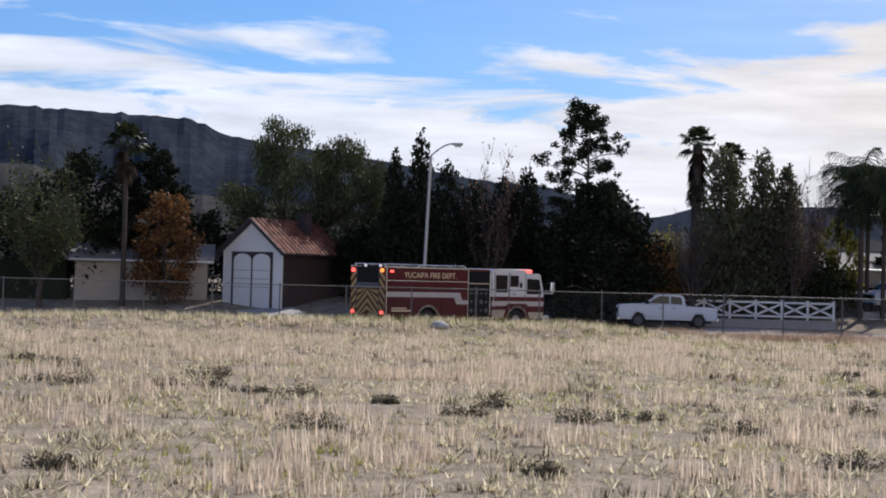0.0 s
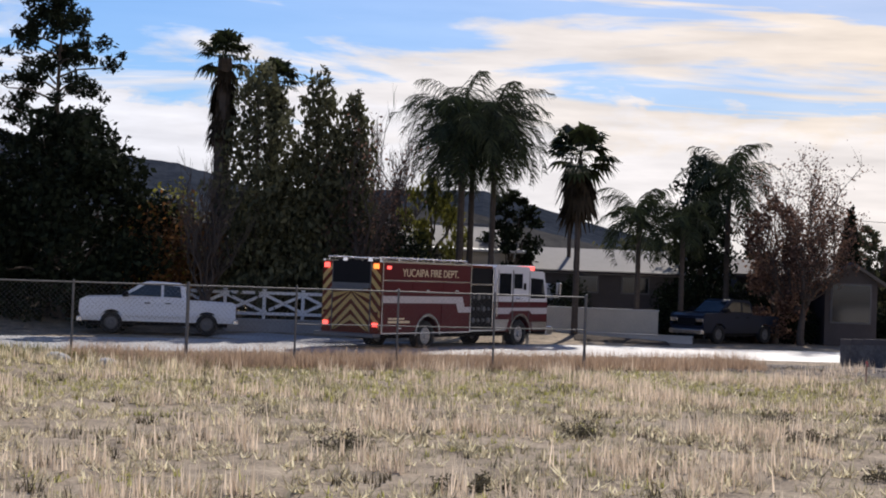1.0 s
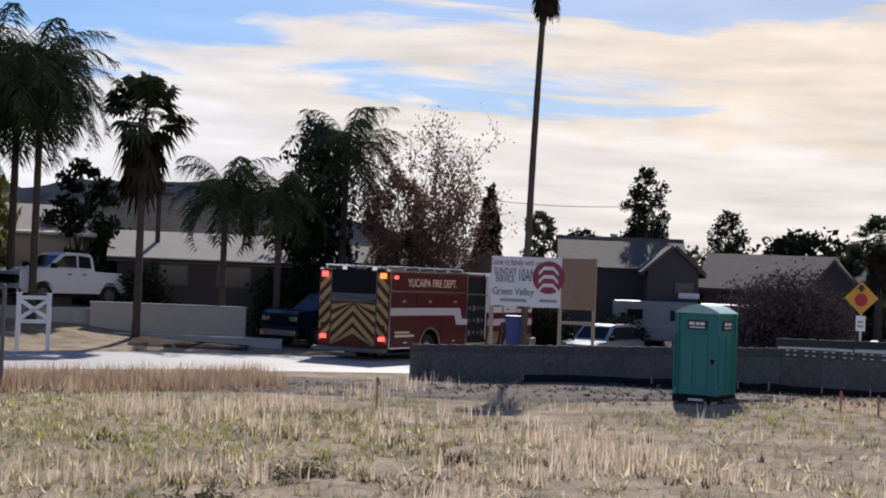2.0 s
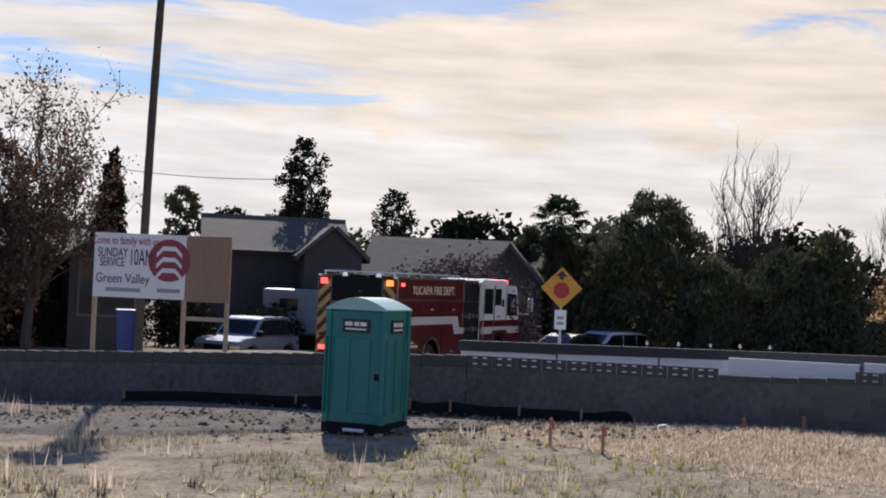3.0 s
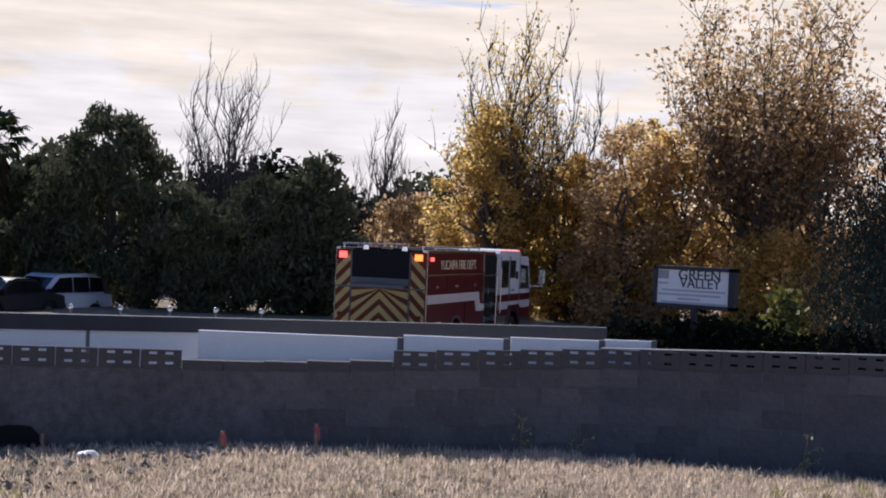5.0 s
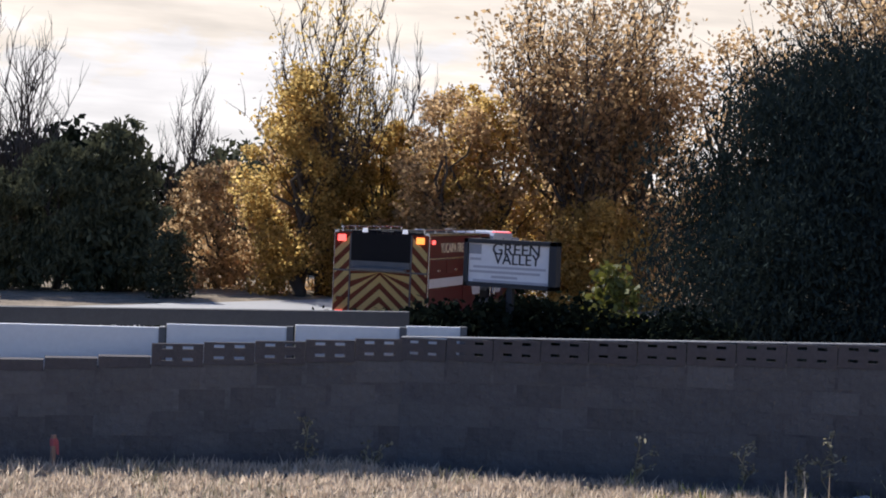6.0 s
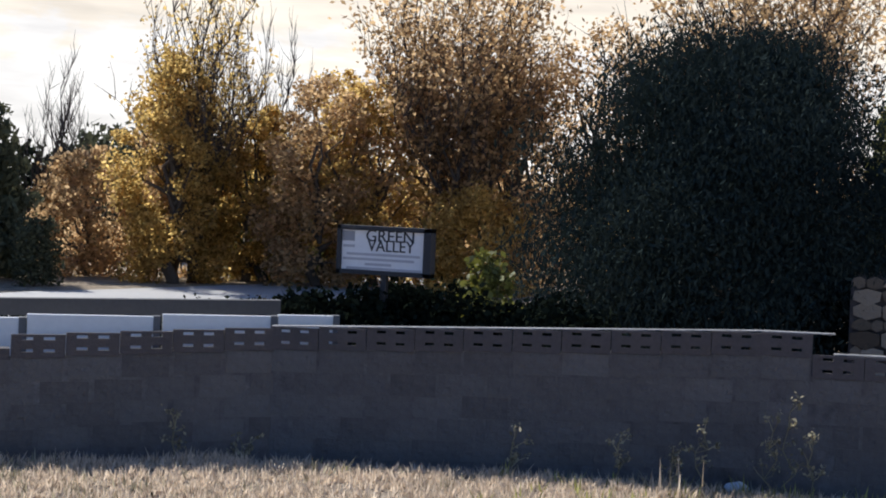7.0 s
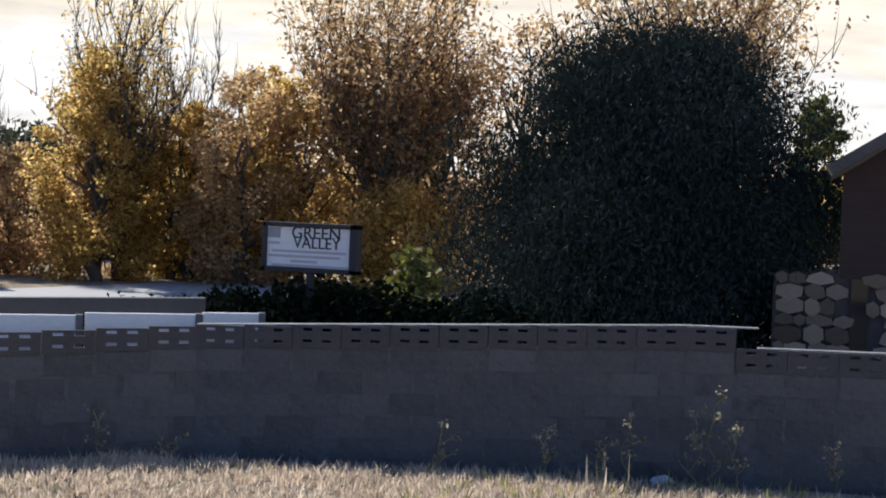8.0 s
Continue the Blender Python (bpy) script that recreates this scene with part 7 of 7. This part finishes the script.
# ---------------------------------------------------------------- grass of the field
def grass(name, spots, blades, h0, h1, width, mat, label, seed, lean=0.5):
    """Tufts at spots (n, 3): blades from one root, each a narrow triangle pair."""
    rng = np.random.default_rng(seed)
    n = len(spots)
    root = np.repeat(spots, blades, axis=0)
    k = len(root)
    root = root + np.c_[rng.normal(size=(k, 2)) * (h1 * 0.22), np.zeros(k)]
    a = rng.uniform(0, 2 * np.pi, k)
    size = np.repeat(rng.uniform(0.6, 1.25, n), blades)
    h = rng.uniform(h0, h1, k) * size
    out = lean * h * rng.random(k)
    side = np.c_[-np.sin(a), np.cos(a), np.zeros(k)] * (width * rng.uniform(0.6, 1.4, k))[:, None]
    tip = root + np.c_[np.cos(a) * out, np.sin(a) * out, h]
    v = np.empty((k, 3, 3))
    v[:, 0], v[:, 1], v[:, 2] = root - side, root + side, tip
    v[:, :2, 2] -= 0.03
    me = bpy.data.meshes.new(name)
    me.vertices.add(k * 3)
    me.vertices.foreach_set("co", v.reshape(-1))
    me.loops.add(k * 3)
    me.loops.foreach_set("vertex_index", np.arange(k * 3, dtype=np.int32))
    me.polygons.add(k)
    me.polygons.foreach_set("loop_start", np.arange(0, k * 3, 3, dtype=np.int32))
    me.polygons.foreach_set("loop_total", np.full(k, 3, dtype=np.int32))
    me.update(calc_edges=True)
    me.materials.append(mat)
    tagged(new(name, me), label, "grass", kind="stuff")


def sown(n, seed, x0, x1, y0, y1, keep):
    rng = np.random.default_rng(seed)
    out = []
    xs, ys, q = rng.uniform(x0, x1, n), rng.uniform(y0, y1, n), rng.random(n)
    for x, y, r in zip(xs, ys, q):
        if y > 79.5 + 0.12 * x + 1.5 or x > wall_x(y) - 0.35:
            continue
        if r < keep(x, y):
            out.append((x, y, ground_z(x, y)))
    return np.array(out)


def patch(x, y, s, seed):
    return noise.noise((x * s, y * s, seed)) * 0.5 + 0.5


def bare(x, y):
    """The churned strip along the wall and the road grows little."""
    return 1 - 0.88 * smooth_step(3.4, 1.2, wall_x(y) - x) * smooth_step(69.5, 73, y) * (1 - 0.5 * patch(x, y, 0.9, 3))


M_GRASS_PALE = material("bleached_grass", (0.56, 0.44, 0.32), 0.9, vary=0.3, scale=0.5, island=0.6, second=(0.95, 0.80, 0.63), through_light=0.5, gloss=0.1)
grass("grass", sown(230000, 1, -24, 50, 20, 84, lambda x, y: (0.06 + 0.94 * smooth_step(0.42, 0.68, patch(x, y, 0.6, 1))) * (0.35 + 0.65 * patch(x, y, 1.4, 2)) * bare(x, y) * smooth_step(20, 8, x + 5 * patch(x, y, 0.2, 14))), 6, 0.04, 0.13, 0.010, M_GRASS, "short dry straw-coloured grass of the field", 2, 1.4)
grass("dull_grass", sown(230000, 31, -24, 50, 20, 84, lambda x, y: (0.06 + 0.94 * smooth_step(0.42, 0.68, patch(x, y, 0.6, 1))) * (0.35 + 0.65 * patch(x, y, 1.4, 2)) * bare(x, y) * smooth_step(8, 20, x + 5 * patch(x, y, 0.2, 14))), 6, 0.04, 0.13, 0.010, M_GRASS_DULL, "short greyish dry grass of the field", 13, 1.4)
grass("tall_grass", sown(60000, 3, -22, 48, 18, 82, lambda x, y: max(0, patch(x, y, 0.42, 7) - 0.50) * 3.4 * bare(x, y) * (0.04 + 0.96 * smooth_step(38, 30, x))), 11, 0.14, 0.42, 0.012, M_GRASS_PALE, "pale standing clumps of dry grass", 4, 0.45)
grass("green_weeds", sown(60000, 5, -22, 48, 24, 82, lambda x, y: (max(0, patch(x, y, 0.22, 11) - 0.5) * 1.6 + 0.75 * smooth_step(64, 69, y) * smooth_step(80, 75, y) * smooth_step(-8, 2, x) * smooth_step(34, 26, x)) * bare(x, y)), 7, 0.04, 0.14, 0.013, M_GRASS_GREEN, "yellow-green weeds among the dry grass", 6, 1.2)
grass("rust_grass", sown(26000, 7, 10, 31, 73, 84, lambda x, y: 0.9 * smooth_step(2.2, 0.3, abs(y - (77.4 + 0.24 * (x - 12)))) * (0.3 + 0.7 * patch(x, y, 0.6, 5))), 9, 0.18, 0.55, 0.010, M_RUST_GRASS, "rust-coloured dry grass along the fence", 8, 0.5)
grass("verge_weeds", sown(3000, 9, -10, 14, 70, 78, lambda x, y: 0.8 * smooth_step(1.3, 0.3, abs(y - (74.2 + 0.18 * x)))), 12, 0.12, 0.40, 0.014, M_YGREEN_LEAF, "green weeds along the foot of the fence", 10, 0.8)
grass("wall_foot_grass", sown(60000, 11, 40, 50, 58, 74, lambda x, y: 0.9 * smooth_step(8.5, 4.0, wall_x(y) - x) * smooth_step(0.45, 1.0, wall_x(y) - x) * (1 - 0.8 * smooth_step(72, 74, y)) * (0.35 + 0.65 * patch(x, y, 1.2, 9))), 10, 0.02, 0.09, 0.011, M_GRASS_PALE, "dry grass before the foot of the wall", 12, 1.8)


M_MAT_GRASS = material("matted_straw", (0.46, 0.37, 0.22), 0.9, vary=0.55, scale=0.6, island=0.65, second=(0.95, 0.86, 0.60), through_light=0.55, gloss=0.1)
M_DARK_WEED = material("withered_dark_weed", (0.075, 0.062, 0.040), 0.9, vary=0.5, scale=0.8, island=0.6, second=(0.20, 0.17, 0.11), through_light=0.25, gloss=0.05)
grass("matted_grass", sown(40000, 41, -24, 49, 15, 82, lambda x, y: (0.10 + 0.9 * smooth_step(0.40, 0.60, patch(x, y, 0.8, 21))) * bare(x, y) * smooth_step(9, 14, wall_x(y) - x)), 9, 0.05, 0.17, 0.020, M_MAT_GRASS, "flattened mats of bleached straw", 42, 2.8)
grass("withered_weeds", sown(26000, 43, -24, 49, 15, 82, lambda x, y: smooth_step(0.50, 0.64, patch(x, y, 0.55, 27)) * (0.25 + 0.75 * patch(x, y, 1.8, 28)) * bare(x, y) * smooth_step(9, 14, wall_x(y) - x)), 10, 0.05, 0.20, 0.013, M_DARK_WEED, "withered dark weeds between the straw", 44, 1.3)
grass("berm_weeds", sown(9000, 45, -24, 13, 69, 78, lambda x, y: 0.8 * smooth_step(2.2, 0.5, abs(y - (73.4 + 0.18 * x))) * (0.2 + 0.8 * patch(x, y, 0.7, 29))), 12, 0.10, 0.36, 0.018, M_MAT_GRASS, "dry weeds along the bank under the fence", 46, 0.9)


def clods():
    """Loose clods of earth on the churned strip."""
    rng = np.random.default_rng(31)
    verts, faces = [], []
    line = [(27, 82.0), (32, 81.8), (36, 79.0), (39, 75.0), (42.5, 71.8), (45.6, 69.0)]
    for i in range(3200):
        k = rng.integers(0, 5)
        s = rng.random()
        x = line[k][0] + (line[k + 1][0] - line[k][0]) * s + rng.normal() * 1.0
        y = line[k][1] + (line[k + 1][1] - line[k][1]) * s + rng.normal() * 1.0
        if x > wall_x(y) - 0.3 or y > 85.5 or y < 71.5:
            continue
        r = 0.015 + 0.045 * rng.random() ** 2.5
        z = ground_z(x, y) + 0.05
        b = len(verts)
        for d in ((1, 0, 0), (-1, 0, 0), (0, 1, 0), (0, -1, 0), (0, 0, 0.7), (0, 0, -0.6)):
            q = Vector(d) * r * rng.uniform(0.7, 1.4) + Vector(rng.normal(size=3)) * r * 0.2
            verts.append((x + q.x, y + q.y, z + q.z))
        faces += [(b + p, b + q, b + e) for e, ring in ((4, (0, 2, 1, 3)), (5, (3, 1, 2, 0))) for p, q in zip(ring, ring[1:] + ring[:1])]
    tagged(raw("clods", verts, faces, M_CLOD), "loose grey clods on the churned dirt", "dirt", kind="stuff")


M_CLOD = material("dark_clod", (0.15, 0.128, 0.108), 0.95, vary=0.5, scale=3, island=0.6, second=(0.36, 0.31, 0.26), gloss=0.05)
clods()
rng = np.random.default_rng(21)
scrub_spots = [(-8.6, 42.2), (-8.0, 38.3), (-4.6, 37.4), (-10.2, 44.5), (-5.0, 40.5), (0.9, 34.8), (3.2, 33.0), (-1.9, 30.5), (-4.4, 25.5), (3.0, 22.4), (5.2, 27.5), (-0.8, 22.0), (-3.0, 21.0), (9.0, 40.0), (10.5, 46.5), (14.8, 54.2), (16.4, 51.6), (21.6, 59.6), (24.0, 60.6), (25.2, 63.2), (29.5, 66.4), (7.4, 35.6), (-13.4, 42.6), (-12.2, 37.4), (-9.5, 44), (-7.2, 37.5), (-3.6, 36.6), (0.4, 33.4), (-6.6, 29), (1.2, 26), (-5.4, 37), (-2.6, 36), (-1, 35), (2.2, 32.6), (4.5, 31.4), (-12, 40.5), (-10.6, 38), (-9.2, 36.6), (6.8, 44), (12, 52), (18, 60), (22.5, 62.6), (27, 65.5), (14, 58), (3, 52), (20.5, 55)]
for i, (x, y) in enumerate(scrub_spots):
    w = 0.55 + 0.75 * rng.random()
    bush("scrub", x, y, ground_z(x, y) + 0.16 + 0.22 * rng.random(), w, M_SCRUB, "low grey-brown scrub plant in the dry field", seed=200 + i, count=900, leaf=0.022, category="shrub", group="scrub in the field")


def weed_stalk(xy, top, label, seed):
    rng = np.random.default_rng(seed)
    z = ground_z(*xy)
    t = thing("weed", xy[0], xy[1], z, 0, label, "weed", "tall dry weeds")
    bm = B()
    h = top - z
    q = limb(bm, (0, 0, -0.05), (rng.normal() * 0.03, 0, h), 0.009, 0.005, rng, steps=5, sides=4)
    tips = []
    for k in range(9):
        s = q[2 + k % 4]
        e = s + Vector((rng.normal() * 0.07, rng.normal() * 0.05, 0.04 + 0.09 * rng.random()))
        limb(bm, s, e, 0.006, 0.003, rng, steps=2, sides=3)
        tips.append(tuple(e))
    part("stem", bm, M_GRASS_DULL, t)
    pts = np.array(tips)[rng.integers(0, len(tips), 90)] + rng.normal(size=(90, 3)) * 0.022
    leaves("seed_head", pts, 0.024, M_GRASS_DULL, t, rng=rng)


for i, (xy, top) in enumerate((((46.06, 69.96), 0.39), ((46.46, 69.55), 0.19), ((47.54, 65.87), 0.52), ((47.74, 65.35), 0.57), ((47.75, 65.03), 0.53), ((47.78, 65.24), 0.73), ((47.93, 64.28), 0.38), ((47.30, 66.52), 0.40), ((47.46, 66.11), 0.34), ((47.10, 67.33), 0.39))):
    weed_stalk(xy, top, "tall dry weed stalk with a seed head before the wall", 300 + i)


# ---------------------------------------------------------------- what moves
ENGINE, ENGINE_WHEELS = fire_engine()


def motions():
    route = [
        (0.0, -3.6, 77.5, -0.42, 42), (0.4, 5.9, 82.3, -0.44, 41.5), (0.8, 14.76, 85.9, -0.46, 41), (1.3, 25.04, 89.7, -0.52, 41),
        (2.0, 36.2, 91.7, -0.62, 40), (2.7, 45.6, 92.6, -0.76, 35), (3.5, 53.9, 91.7, -0.92, 28.6), (4.1, 58.7, 89.6, -1.05, 23.5), (4.8, 62.95, 86.6, -1.2, 18.3),
        (5.2, 65.31, 84.98, -1.28, 15), (6.25, 71.96, 82.26, -1.35, 10), (6.6, 89.89, 84.07, -1.35, 6), (6.9, 100.17, 80.45, -1.4, 4), (8.0, 113.43, 72.29, -1.5, 2)]
    walk(ENGINE, [(t, pose(x, y, z, 0, 0, h)) for t, x, y, z, h in route])
    gone, last, spins = 0.0, None, []
    for t, x, y, z, h in route:
        if last:
            gone += math.hypot(x - last[0], y - last[1])
        last = (x, y)
        spins.append((t, gone))
    for w in ENGINE_WHEELS:
        px, py, pz = w.matrix_basis.translation
        rows = [(k / 15, float(np.interp(k / 15, [q[0] for q in spins], [q[1] for q in spins]))) for k in range(121)]
        walk(w, [(t, pose(px, py, pz, 0, math.degrees(g * 0.45 / 0.53), 0)) for t, g in rows])


motions()
